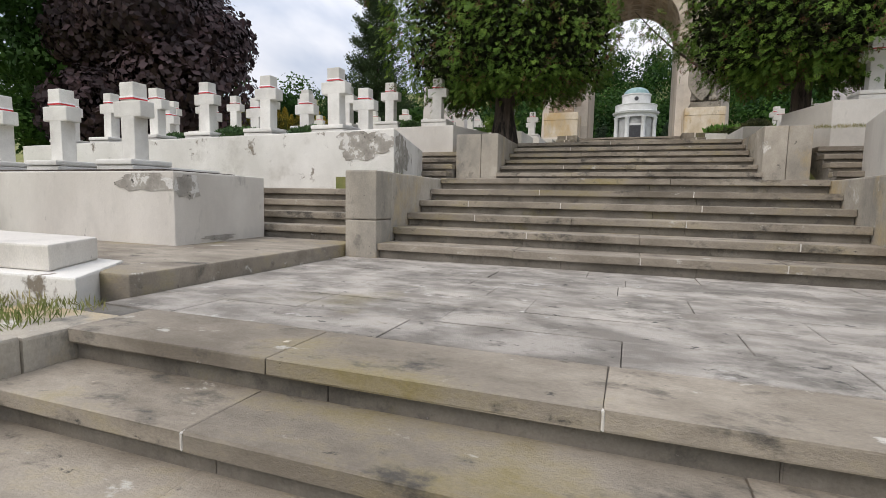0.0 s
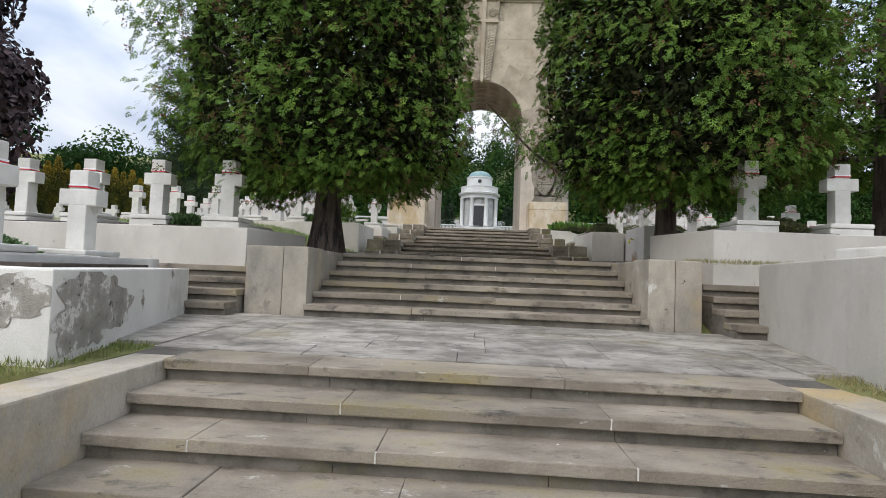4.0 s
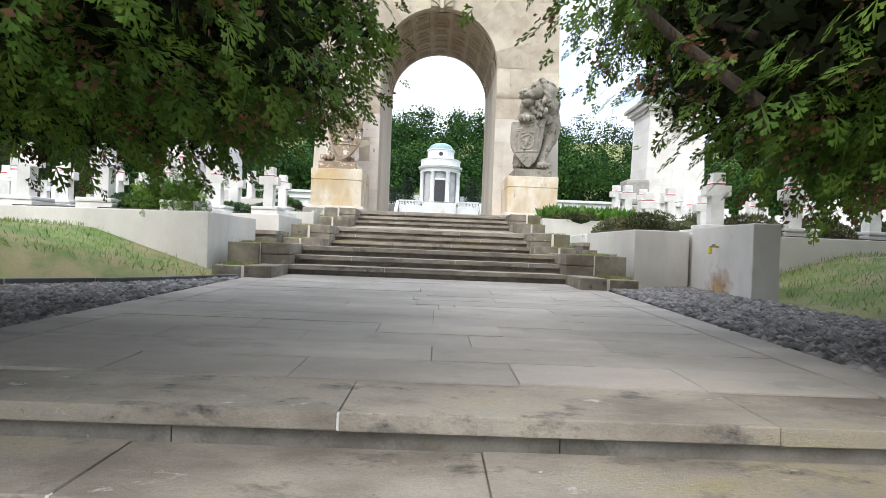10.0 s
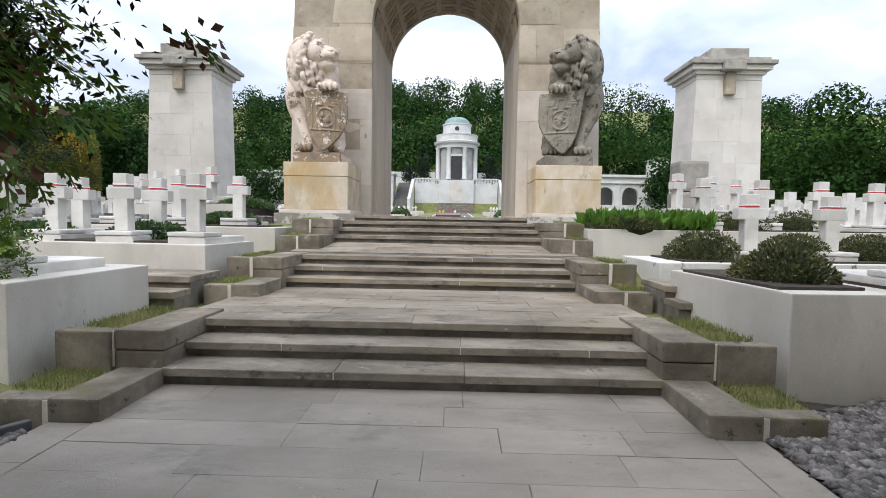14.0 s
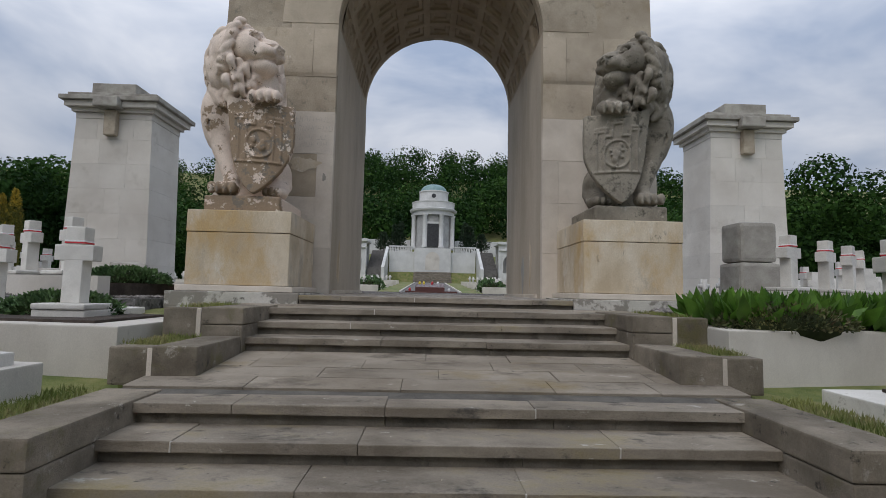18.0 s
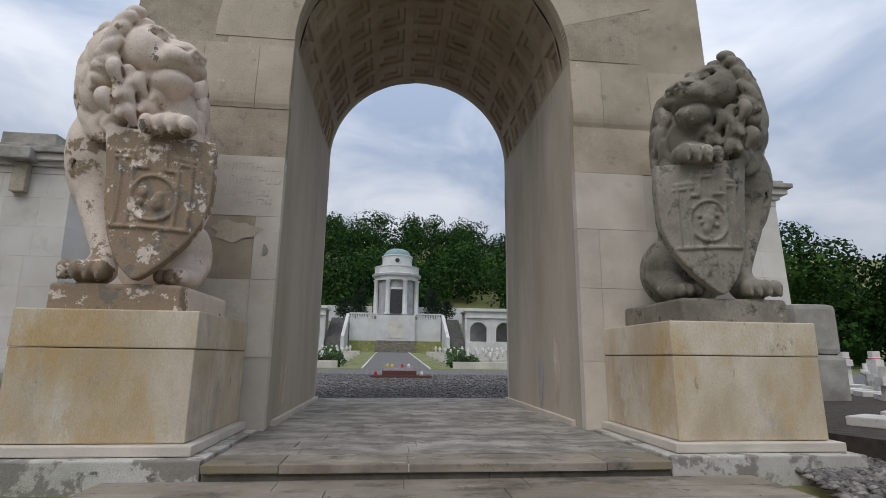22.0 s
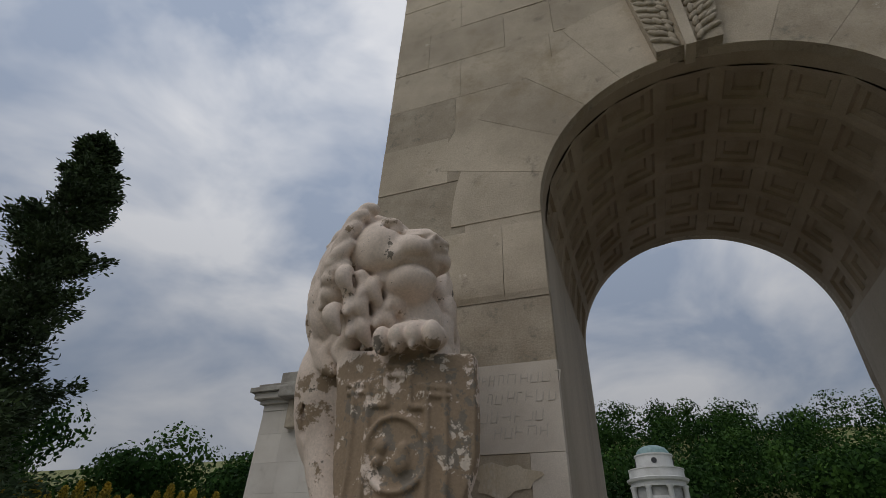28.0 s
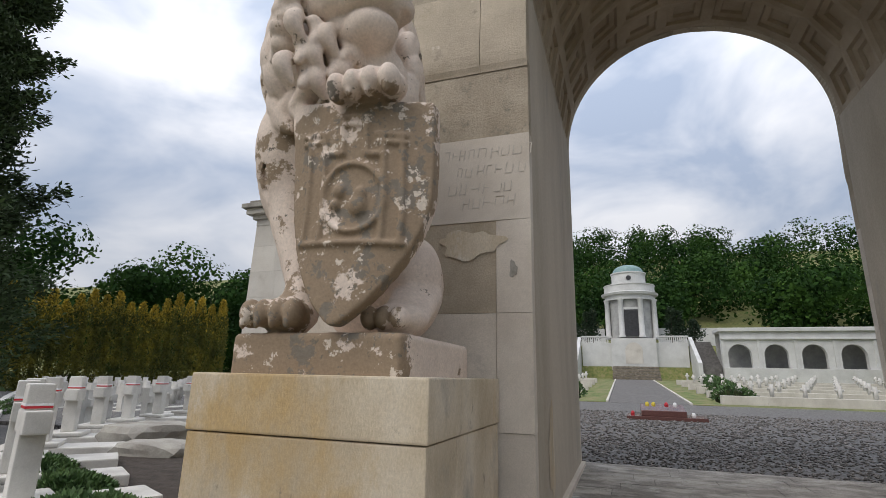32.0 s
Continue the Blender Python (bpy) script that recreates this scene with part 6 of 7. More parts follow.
tufts("path_grass", [(-6.5, -2.5, 1.55, 2.05, 0.72, 0.74), (-3.3, -2.76, 6.0, 6.5, 1.68, 1.70), (2.8, 3.3, 6.0, 6.6, 1.68, 1.70), (-3.4, -2.76, 6.5, 7.5, 1.66, 1.68), (2.76, 3.4, 6.5, 7.5, 1.66, 1.68), (2.9, 4.6, 10.2, 10.5, 2.70, 2.72), (-4.0, -2.7, 12.0, 12.4, 2.70, 2.72)], 1300, 0.075, "ragged grass along the foot of white walls", 43)
for s in (-1, 1):
    x0, x1 = sorted((s * 2.73, s * 3.7))
    part("grass_strip", prism([(x0, 6.3), (x1, 6.3), (x1, 7.5), (x0, 7.5)], 1.2, [1.69, 1.69, 1.70, 1.70], 0), GRASS)
    tagged(LAST[0], "narrow strip of turf between parapet and white wall", "grass", "", "structure")


def pebbles(name, poly_pts, n, seed, label, size=(0.022, 0.055)):
    """Loose stones over a four-cornered bed."""
    rng = np.random.default_rng(seed)
    p = np.array(poly_pts, float)
    u, w_ = rng.uniform(0, 1, (n, 1)), rng.uniform(0, 1, (n, 1))
    c = (p[0] * (1 - u) + p[1] * u) * (1 - w_) + (p[3] * (1 - u) + p[2] * u) * w_
    octa = np.array([(1, 0, 0), (-1, 0, 0), (0, 1, 0), (0, -1, 0), (0, 0, 1), (0, 0, -1)], float)
    of = np.array([(0, 2, 4), (2, 1, 4), (1, 3, 4), (3, 0, 4), (2, 0, 5), (1, 2, 5), (3, 1, 5), (0, 3, 5)])
    a = rng.uniform(0, np.pi, n)
    sc = rng.uniform(*size, (n, 3)) * (1.5, 1.0, 0.65)
    v = octa[None] * sc[:, None] * rng.uniform(0.75, 1.25, (n, 6, 1))
    x = v[..., 0] * np.cos(a)[:, None] - v[..., 1] * np.sin(a)[:, None]
    y = v[..., 0] * np.sin(a)[:, None] + v[..., 1] * np.cos(a)[:, None]
    v = np.stack([x, y, v[..., 2] + 0.012], 2) + c[:, None]
    f = (of[None] + 6 * np.arange(n)[:, None, None]).reshape(-1, 3)
    return array_mesh(name, v.reshape(-1, 3), f, PEBBLE, None, "stuff", label, "gravel")


pebbles("gravel_stones", [(2.64, 12.2, 2.72), (4.7, 12.7, 2.74), (4.28, 17.95, 2.86), (2.66, 17.3, 2.85)], 7500, 5, "loose grey gravel stones beside the flagstones", (0.025, 0.062))
pebbles("gravel_stones", [(-4.9, 12.4, 2.72), (-2.64, 12.0, 2.72), (-2.64, 16.9, 2.83), (-4.3, 15.0, 2.80)], 6000, 6, "loose grey gravel stones under the thuja")
pebbles("gravel_stones", [(-9.0, 27.4, 4.43), (-4.4, 25.9, 4.43), (-4.6, 31.0, 4.43), (-8.0, 33.0, 4.43)], 5000, 7, "loose grey gravel beside the pedestal", (0.03, 0.06))
pebbles("gravel_stones", [(3.0, 25.3, 4.40), (6.5, 26.3, 4.43), (6.5, 28.0, 4.43), (4.3, 28.0, 4.43)], 2500, 8, "loose grey gravel beside the pedestal", (0.03, 0.06))
pebbles("gravel_stones", [(-7.0, 33.25, 4.53), (9.0, 33.25, 4.53), (9.0, 38.0, 4.53), (-7.0, 38.0, 4.53)], 6000, 9, "loose grey gravel on the square behind the arch", (0.02, 0.04))
pebbles("gravel_stones", [(-8.0, 38.0, 4.53), (11.0, 38.0, 4.53), (12.0, 50.0, 4.53), (-9.0, 50.0, 4.53)], 5500, 10, "loose grey gravel on the square round the memorial", (0.03, 0.06))
# broken column stones beside the left pedestal


def rubble(x, y, z, sx, sy, sz, seed, mat, label):
    rr = random.Random(seed)
    bm = bmesh.new()
    bmesh.ops.create_icosphere(bm, subdivisions=3, radius=1)
    for v in bm.verts:
        p = v.co.copy()
        m_ = max(abs(p.x), abs(p.y), abs(p.z))
        p = p.lerp(p / m_, 0.75)
        p *= 1 + 0.12 * noise.noise(p * 1.7 + Vector((seed * 3.1, 0, 0)))
        v.co = Vector((p.x * sx, p.y * sy, max(-1, p.z) * sz))
    bmesh.ops.transform(bm, matrix=pose(x, y, z + sz * 0.9, 0, 0, rr.uniform(0, 90)), verts=bm.verts)
    return tagged(part("broken_stone", bm, mat), label, "stone", "broken column stones")


rubble(-8.3, 30.3, 4.43, 0.60, 0.42, 0.22, 1, CAPDARK, "broken dark column capital lying on gravel")
rubble(-9.4, 31.1, 4.43, 0.7, 0.5, 0.30, 2, CAPDARK, "weathered dark stone fragment lying on gravel")
rubble(-8.1, 31.9, 4.43, 0.45, 0.4, 0.42, 3, CAPDARK, "upright dark stone fragment beside the arch")
rubble(-10.4, 31.7, 4.43, 0.5, 0.35, 0.25, 4, CAPDARK, "small dark stone fragment lying on gravel")
stub = tagged(empty("stone_stub", (8.9, 32.2, 4.4)), "grey rough upright column stub of two drums", "stone")
part("drum", box(8.34, 9.46, 31.75, 32.8, 4.4, 5.62, 0.10), CAPDARK, stub)
part("drum", box(8.38, 9.42, 31.8, 32.75, 5.63, 6.75, 0.12), CAPDARK, stub)

# ---- trees ----


def trunk(root, x, y, z0, z1, r0, r1, mat, seed):
    bm = bmesh.new()
    rings, seg = 12, 18
    prev = None
    for i in range(rings + 1):
        t = i / rings
        z = z0 + (z1 - z0) * t
        r = r0 + (r1 - r0) * t + 0.55 * r0 * (max(0, 0.10 - t) / 0.10) ** 1.5
        ring = []
        for k in range(seg):
            a = 2 * math.pi * k / seg
            q = r * (1 + 0.10 * math.sin(3 * a + seed) + 0.05 * math.sin(7 * a + 3 * z + seed))
            ring.append(bm.verts.new((x + q * math.cos(a), y + q * math.sin(a), z)))
        if prev:
            for k in range(seg):
                bm.faces.new((prev[k], prev[(k + 1) % seg], ring[(k + 1) % seg], ring[k]))
        prev = ring
    bm.faces.new(prev)
    return part("trunk", bm, mat, root, "", True)


def limb_mesh(root, a, b, r0, r1, mat):
    bm = bmesh.new()
    a, b = Vector(a), Vector(b)
    ax = (b - a).normalized()
    u = ax.orthogonal().normalized()
    w_ = ax.cross(u)
    prev = None
    for i in range(5):
        t = i / 4
        c = a.lerp(b, t) + Vector((0, 0, -0.12 * math.sin(math.pi * t)))
        r = r0 + (r1 - r0) * t
        ring = [bm.verts.new(c + (u * math.cos(2 * math.pi * k / 7) + w_ * math.sin(2 * math.pi * k / 7)) * r) for k in range(7)]
        if prev:
            for k in range(7):
                bm.faces.new((prev[k], prev[(k + 1) % 7], ring[(k + 1) % 7], ring[k]))
        prev = ring
    return part("limb", bm, mat, root, "", True)


def thuja(x, y, z0, rt, zs, rs, nf, seed, label, arm=None, dens=1.0, lean_y=0.0, thin=0):
    """A broad old thuja: bare trunk, limbs, and hanging fans of scale leaves in uneven clumps."""
    rng = np.random.default_rng(seed)
    root = tagged(empty("thuja_tree", (x, y, z0)), label, "tree", "thuja trees")
    trunk(root, x, y, z0 - 0.1, zs[-1] - 1, rt, 0.06, BARK, seed)
    for k in range(9):
        a = 2 * math.pi * k / 9 + seed
        z = zs[0] + 0.1 + 0.45 * (k % 5)
        rr = float(np.interp(z + 0.5, zs, rs)) * 0.75
        limb_mesh(root, (x, y, z), (x + rr * math.cos(a), y + rr * math.sin(a), z + 0.5), 0.07, 0.02, BARK)
    y += lean_y
    # flat drooping sprays in clumps on the crown's skin
    split, near = min(zs[-1], 7.6), nf > 10000
    n_low, n_high = (int(640 * dens), 150) if near else (300, 60)
    zc = np.concatenate([rng.uniform(zs[0] + 0.1, split, n_low), rng.uniform(split, zs[-1], n_high)])
    nc = len(zc)
    th = rng.uniform(0, 2 * np.pi, nc)
    rad = np.interp(zc, zs, rs) * (1 + 0.10 * np.sin(3 * th + seed) + 0.09 * np.sin(5 * th + 2 * zc)) * rng.uniform(0.80, 1.04, nc)
    under = (rng.uniform(0, 1, nc) < 0.20) & (zc < split)
    rad = np.where(under, rs[1] * rng.uniform(0.25, 1.0, nc) ** 0.6, rad)
    zc = np.where(under, zs[0] + 0.12 + 0.3 * (1 - rad / rs[1]) + rng.uniform(0, 0.25, nc), zc)
    cc = np.stack([x + rad * np.cos(th), y + rad * np.sin(th), zc], 1)
    if arm is not None:
        cc = np.concatenate([cc, np.array(arm)])
        nc = len(cc)
    out = cc - (x, y, 0)
    out[:, 2] = 0
    out /= np.linalg.norm(out, axis=1)[:, None] + 1e-6
    per = max(3, nf // nc)
    many = np.full(nc, per)
    if arm is not None:
        many[nc - len(arm):] = per
    idx = np.repeat(np.arange(nc), many)
    m_ = len(idx)
    spread = rng.normal(0, 1, (m_, 3)) * (0.19, 0.19, 0.16)
    depth = np.abs(rng.normal(0, 0.17, (m_, 1)))
    c = cc[idx] + spread - out[idx] * depth
    d = out[idx] * 0.55 + (0, 0, -0.55) + spread * 1.3 + rng.normal(0, 0.26, (m_, 3))
    px, pz = c[:, 0], c[:, 2]
    if x < 0:
        clear = (px < -0.18) & (pz > np.where(px > -0.46, 4.2 + 1.9 * (px + 0.46), 3.85 + 0.42 * (px + 1.3))) & ((c[:, 1] < y + 1.0) | (pz > 4.4))
    else:
        clear = (px > np.where(pz > 4.75, 1.2, 1.0)) & (pz > 4.3 - 0.7 * (px - 1.1)) & ((c[:, 1] < y + 0.9) | (pz > 4.75))
    if arm is not None:
        clear |= idx >= nc - thin
    c, d, depth = c[clear], d[clear], depth[clear]
    m_ = len(c)
    d /= np.linalg.norm(d, axis=1)[:, None]
    s = np.cross(d, (0, 0, 1.0)) + rng.normal(0, 0.30, (m_, 3))
    s -= d * np.sum(s * d, 1)[:, None]
    s /= np.linalg.norm(s, axis=1)[:, None] + 1e-6
    ln = rng.uniform(0.10, 0.19, (m_, 1)) * np.where(c[:, 2:3] > split, 1.9, 1.0) * (1.0 if near else 2.4)
    tip = ((depth < 0.12) & (rng.uniform(0, 1, (m_, 1)) < 0.26))[:, 0]
    for nm, sel, mt in (("foliage", ~tip, THUJA), ("young_foliage", tip, THUJA_NEW)):
        v, f = flat_fronds(c[sel], d[sel], s[sel], ln[sel])
        array_mesh(nm, v, f, mt, root)
    k = rng.choice(m_, m_ // 20)
    k = np.repeat(k, 22)
    cv, cf = leaf_cards(rng, c[k] + d[k] * ln[k] * rng.uniform(0.1, 0.6, (len(k), 1)) + rng.normal(0, 0.035, (len(k), 3)), d[k], 0.038, 0.7)
    array_mesh("seed_cone", cv, cf, THUJA_TIP, root, "stuff", "brown seed cones among the leaves")
    # nearly black leaves fill the crown, painting the shade behind the sprays
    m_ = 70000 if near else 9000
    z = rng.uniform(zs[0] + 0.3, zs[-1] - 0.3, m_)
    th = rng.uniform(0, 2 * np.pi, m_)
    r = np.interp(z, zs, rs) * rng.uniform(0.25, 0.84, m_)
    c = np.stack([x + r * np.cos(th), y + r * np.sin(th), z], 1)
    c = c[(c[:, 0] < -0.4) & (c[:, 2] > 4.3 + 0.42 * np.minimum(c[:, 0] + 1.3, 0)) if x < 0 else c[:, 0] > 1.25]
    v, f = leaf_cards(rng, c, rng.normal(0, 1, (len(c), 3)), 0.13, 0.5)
    array_mesh("inner_foliage", v, f, THUJA_SHADE, root)
    # more shade-coloured leaves packed inside the boughs
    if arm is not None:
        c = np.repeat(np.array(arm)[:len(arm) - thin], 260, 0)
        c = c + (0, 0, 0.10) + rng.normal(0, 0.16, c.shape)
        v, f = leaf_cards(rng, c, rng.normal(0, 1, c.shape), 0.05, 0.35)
        array_mesh("inner_foliage", v, f, THUJA_SHADE, root)
    return root


ZS = [3.78, 3.95, 4.2, 4.65, 5.6, 7.5, 9.5, 11.5, 12.6]
RS = [1.2, 1.95, 2.4, 2.85, 3.05, 2.95, 2.3, 1.2, 0.2]
rb = np.random.default_rng(77)
bough = np.stack([rb.uniform(-3.6, -1.32, 330), rb.uniform(13.9, 15.6, 330), rb.uniform(0, 1, 330)], 1)
bough[:, 2] = 4.6 + 0.12 * (bough[:, 0] + 1.3) + 0.22 * (bough[:, 1] - 14.2) + 1.5 * bough[:, 2]
thuja(-2.72, 12.2, 2.72, 0.24, ZS, RS, 27000, 2, "broad dark green thuja with a thick ridged trunk beside the steps", bough, lean_y=0.3)
arm = [(1.15 - 0.055 * i + rb.normal(0, 0.05), 12.2 + rb.normal(0, 0.08), 4.42 + 0.056 * i + rb.normal(0, 0.09)) for i in range(0, 20, 2)]
side = [(1.98 + 2.0 * i / 160, rb.uniform(13.6, 14.5), 4.95 + 0.1 * math.sin(i) + rb.uniform(0, 1.2)) for i in range(160)]
right_thuja = thuja(3.38, 12.35, 2.72, 0.18, [3.82, 3.95, 4.1, 4.5, 5.2, 7.0, 9.0, 11.5, 12.6], [0.9, 1.5, 1.9, 2.4, 2.7, 2.65, 2.1, 1.1, 0.2], 21000, 5, "tall thuja with looser sprays and thin trunk beside gravel", side + arm, 0.85, thin=len(arm))
limb_mesh(right_thuja, (1.7, 12.25, 4.15), (0.12, 12.2, 5.55), 0.035, 0.008, BARK)
thuja(8.3, 13.9, 3.2, 0.25, [5.0, 5.3, 6.0, 7.5, 10.0, 12.0], [1.8, 2.9, 3.3, 3.3, 2.2, 0.3], 5000, 9, "dark thuja standing behind the grave terraces")


def cloud_tree(rng, x, y, z0, h, r, n, lumps=7, lo=0.25):
    """Leaf points and their outward lean for one broadleaved crown made of several lumps."""
    cs, ls = [], []
    for _ in range(lumps):
        a, q = rng.uniform(0, 2 * np.pi), r * rng.uniform(0.0, 0.62)
        zc = z0 + h * rng.uniform(lo + 0.15, 0.86)
        rr = r * rng.uniform(0.42, 0.66)
        k = n // lumps
        d = rng.normal(0, 1, (k, 3))
        d /= np.linalg.norm(d, axis=1)[:, None]
        cs.append(np.array((x + q * np.cos(a), y + q * np.sin(a), zc)) + d * (rr, rr, rr * 0.85) * rng.uniform(0.75, 1.05, (k, 1)))
        ls.append(d)
    return np.concatenate(cs), np.concatenate(ls)


def big_tree(name, x, y, z0, h, r, n, size, mat, label, seed, lumps=14, lo=0.2):
    rng = np.random.default_rng(seed)
    root = tagged(empty(name, (x, y, z0)), label, "tree")
    trunk(root, x, y, z0 - 0.3, z0 + h * 0.8, r * 0.07, 0.05, BARK, seed)
    c, l = cloud_tree(rng, x, y, z0, h, r, n, lumps, lo)
    v, f = crown_cards(rng, c, l, size * 1.15, 0.7)
    array_mesh("crown", v, f, mat, root)
    return root


def spruce(x, y, z0, h, r, n, size, mat, label, seed):
    rng = np.random.default_rng(seed)
    root = tagged(empty("conifer_tree", (x, y, z0)), label, "tree")
    trunk(root, x, y, z0 - 0.3, z0 + h * 0.95, r * 0.10, 0.03, BARK, seed)
    # uneven boughs that lift at their ends, needles gathered along each
    nb = 190
    bt, bth = rng.uniform(0, 1, nb) ** 1.1, rng.uniform(0, 2 * np.pi, nb)
    reach = r * (1 - bt) ** 0.6 * rng.uniform(0.55, 1.3, nb) + 0.12
    k = rng.integers(0, nb, n)
    u = rng.uniform(0.1, 1.0, n) ** 0.8
    thick = (0.13 + 0.20 * (1 - u)) * (0.5 + 0.7 * (1 - bt[k]))
    rr, th = reach[k] * u, bth[k]
    c = np.stack([x + rr * np.cos(th), y + rr * np.sin(th), z0 + 0.7 + (h - 0.9) * bt[k] + 0.35 * rr * u], 1) + rng.normal(0, 1, (n, 3)) * thick[:, None]
    out = np.stack([np.cos(th), np.sin(th), np.full(n, 0.25)], 1) + rng.normal(0, 0.4, (n, 3))
    v, f = leaf_cards(rng, c, out * 1.3, size, 0.4)
    array_mesh("crown", v, f, mat, root)
    return root


spruce(-15.8, 30.5, 4.4, 13.6, 2.0, 76000, 0.155, SPRUCE, "tall narrow dark conifer standing among the graves", 3)
big_tree("copper_beech", -35.5, 31, 4.4, 24.5, 8.0, 42000, 0.5, BEECH, "large dark purple copper beech behind the graves", 15, 18, -0.08)
big_tree("leafy_tree", -44, 20, 4.0, 20, 7.5, 13000, 0.5, FOREST, "large dark green tree behind the graves", 16)
big_tree("leafy_tree", -52, 34, 4.4, 22, 8.0, 13000, 0.5, FOREST, "tall green tree at the edge of the cemetery", 17)
# hedge of golden thujas
hr = random.Random(9)
for i in range(24):
    t = i / 23
    x, y = -38.5 + 10.5 * t, 40.5 + 12.0 * t
    rng = np.random.default_rng(200 + i)
    h, n = hr.uniform(5.5, 6.7), 4200
    u = rng.uniform(0, 1, n)
    th = rng.uniform(0, 2 * np.pi, n)
    rr = 0.44 * np.where(u > 0.72, (1 - u) / 0.28, 1.0) ** 0.75 * rng.uniform(0.75, 1.05, n) * (1 + 0.12 * np.sin(4 * th + 9 * u))
    c = np.stack([x + rr * np.cos(th), y + rr * np.sin(th), 4.4 + h * u], 1)
    root = tagged(empty("golden_thuja", (x, y, 4.4)), "narrow golden-green thuja in a tall hedge row", "tree", "golden hedge")
    tip = u + rng.normal(0, 0.12, n) > 0.86
    for nm, sel, mt in (("foliage", ~tip, HEDGE), ("golden_tip", tip, HEDGE_TIP)):
        v, f = leaf_cards(rng, c[sel], np.stack([np.cos(th) * 0.45, np.sin(th) * 0.45, np.full(n, 0.9)], 1)[sel], 0.19, 0.4)
        array_mesh(nm, v, f, mt, root, "stuff" if sel is tip else "")
# woods round the cemetery and on the hill: joined leaves
rng = np.random.default_rng(6)
cs, ls = [], []


def wood(x, y, z, h, r, n):
    c, l = cloud_tree(rng, x, y, z, h, r, n, 9, 0.05)
    cs.append(c)
    ls.append(l)


for i in range(340):
    x, y = rng.uniform(-140, 140), 130 + 105 * rng.uniform(0, 1) ** 1.3
    wood(x, y, ground_z(y) - 2 - 0.05 * abs(x), rng.uniform(13, 17.5), rng.uniform(6, 9), 760)
c, l = np.concatenate(cs), np.concatenate(ls)
v, f = crown_cards(rng, c, l, 0.92, 0.7)
array_mesh("woods", v, f, FOREST, None, "stuff", "thick green broadleaved woods covering the hill", "woods")
cs, ls = [], []
for s in (-1, 1):
    for i in range(60):
        a = radians(rng.uniform(22, 80))
        d = rng.uniform(62, 96)
        wood(s * d * math.sin(a), 22 + d * math.cos(a), 4.2, rng.uniform(11.5, 17.5), rng.uniform(4, 6.5), 2000)
c, l = np.concatenate(cs), np.concatenate(ls)
v, f = crown_cards(rng, c, l, 0.52, 0.7)
array_mesh("woods", v, f, FOREST, None, "stuff", "green broadleaved woods along the edges of the cemetery", "woods")

# ---- chapel, terraces and arcades behind the arch ----
chapel = tagged(empty("round_chapel", (0.4, 118, 13.4)), "white round chapel with columns, dark door and a green dome", "chapel")
KX, KY = 0.4, 118.0


def lathe(profile, seg=48, x=KX, y=KY):
    bm = bmesh.new()
    prev = None
    for r, z in profile:
        ring = [bm.verts.new((x + r * math.cos(2 * math.pi * k / seg), y + r * math.sin(2 * math.pi * k / seg), z)) for k in range(seg)] if r > 0.001 else [bm.verts.new((x, y, z))]
        if prev:
            if len(ring) == 1:
                for k in range(seg):
                    bm.faces.new((prev[k], prev[(k + 1) % seg], ring[0]))
            else:
                for k in range(seg):
                    bm.faces.new((prev[k], prev[(k + 1) % seg], ring[(k + 1) % seg], ring[k]))
        prev = ring
    return bm


# drum coloured grey, not white, to carry the shade behind the columns
part("drum_wall", lathe([(3.6, 13.0), (3.6, 19.6)]), SHADE_AND_PATCH, chapel, "", True)
part("entablature", lathe([(3.9, 19.4), (4.15, 19.4), (4.15, 20.1), (4.6, 20.25), (4.75, 20.6), (4.3, 20.75), (4.2, 20.8), (4.2, 21.9), (4.3, 21.95), (4.3, 22.1), (2.9, 22.25)]), WHITE, chapel)
part("upper_drum", lathe([(2.85, 22.2), (2.85, 24.1), (3.0, 24.15), (3.0, 24.35), (2.5, 24.4)]), WHITE, chapel)
part("dome", lathe([(2.65, 24.35), (2.5, 24.9), (2.1, 25.4), (1.4, 25.75), (0.6, 25.9), (0, 25.95)], 32), DOMEM, chapel, "green copper dome", True)
for k in range(8):
    a = 2 * math.pi * (k + 0.5) / 8
    part("column", lathe([(0.55, 13.0), (0.55, 13.3), (0.44, 13.4), (0.40, 19.1), (0.56, 19.3), (0.56, 19.5)], 14, KX + 4.1 * math.cos(a), KY + 4.1 * math.sin(a)), WHITE, chapel, "", True)
part("door", box(KX - 1.1, KX + 1.1, KY - 3.95, KY - 3.5, 13.2, 17.6, 0.03), BLACK, chapel, "dark bronze double door")
part("door_frame", box(KX - 1.4, KX + 1.4, KY - 3.85, KY - 3.45, 13.2, 18.0, 0.03), WHITE, chapel)
for a in (-90, 0, 180):
    bm = bmesh.new()
    bmesh.ops.create_cone(bm, cap_ends=True, segments=20, radius1=0.42, radius2=0.42, depth=0.3, matrix=Matrix.Translation((KX + 2.82 * math.cos(radians(a)), KY + 2.82 * math.sin(radians(a)), 23.2)) @ Matrix.Rotation(radians(a), 4, "Z") @ Matrix.Rotation(radians(90), 4, "Y"))
    part("round_window", bm, BLACK, chapel)
terr = tagged(empty("chapel_terrace", (0.4, 111, 8)), "white terrace wall with a niche and balustrade under the chapel", "terrace wall")
part("wall", box(-7.6, 8.4, 111.6, 126, 7.5, 11.9, 0.05), WHITE, terr)
part("niche_block", box(-3.0, 3.8, 110.9, 111.59, 7.5, 12.6, 0.05), WHITE, terr)
bm = bmesh.new()
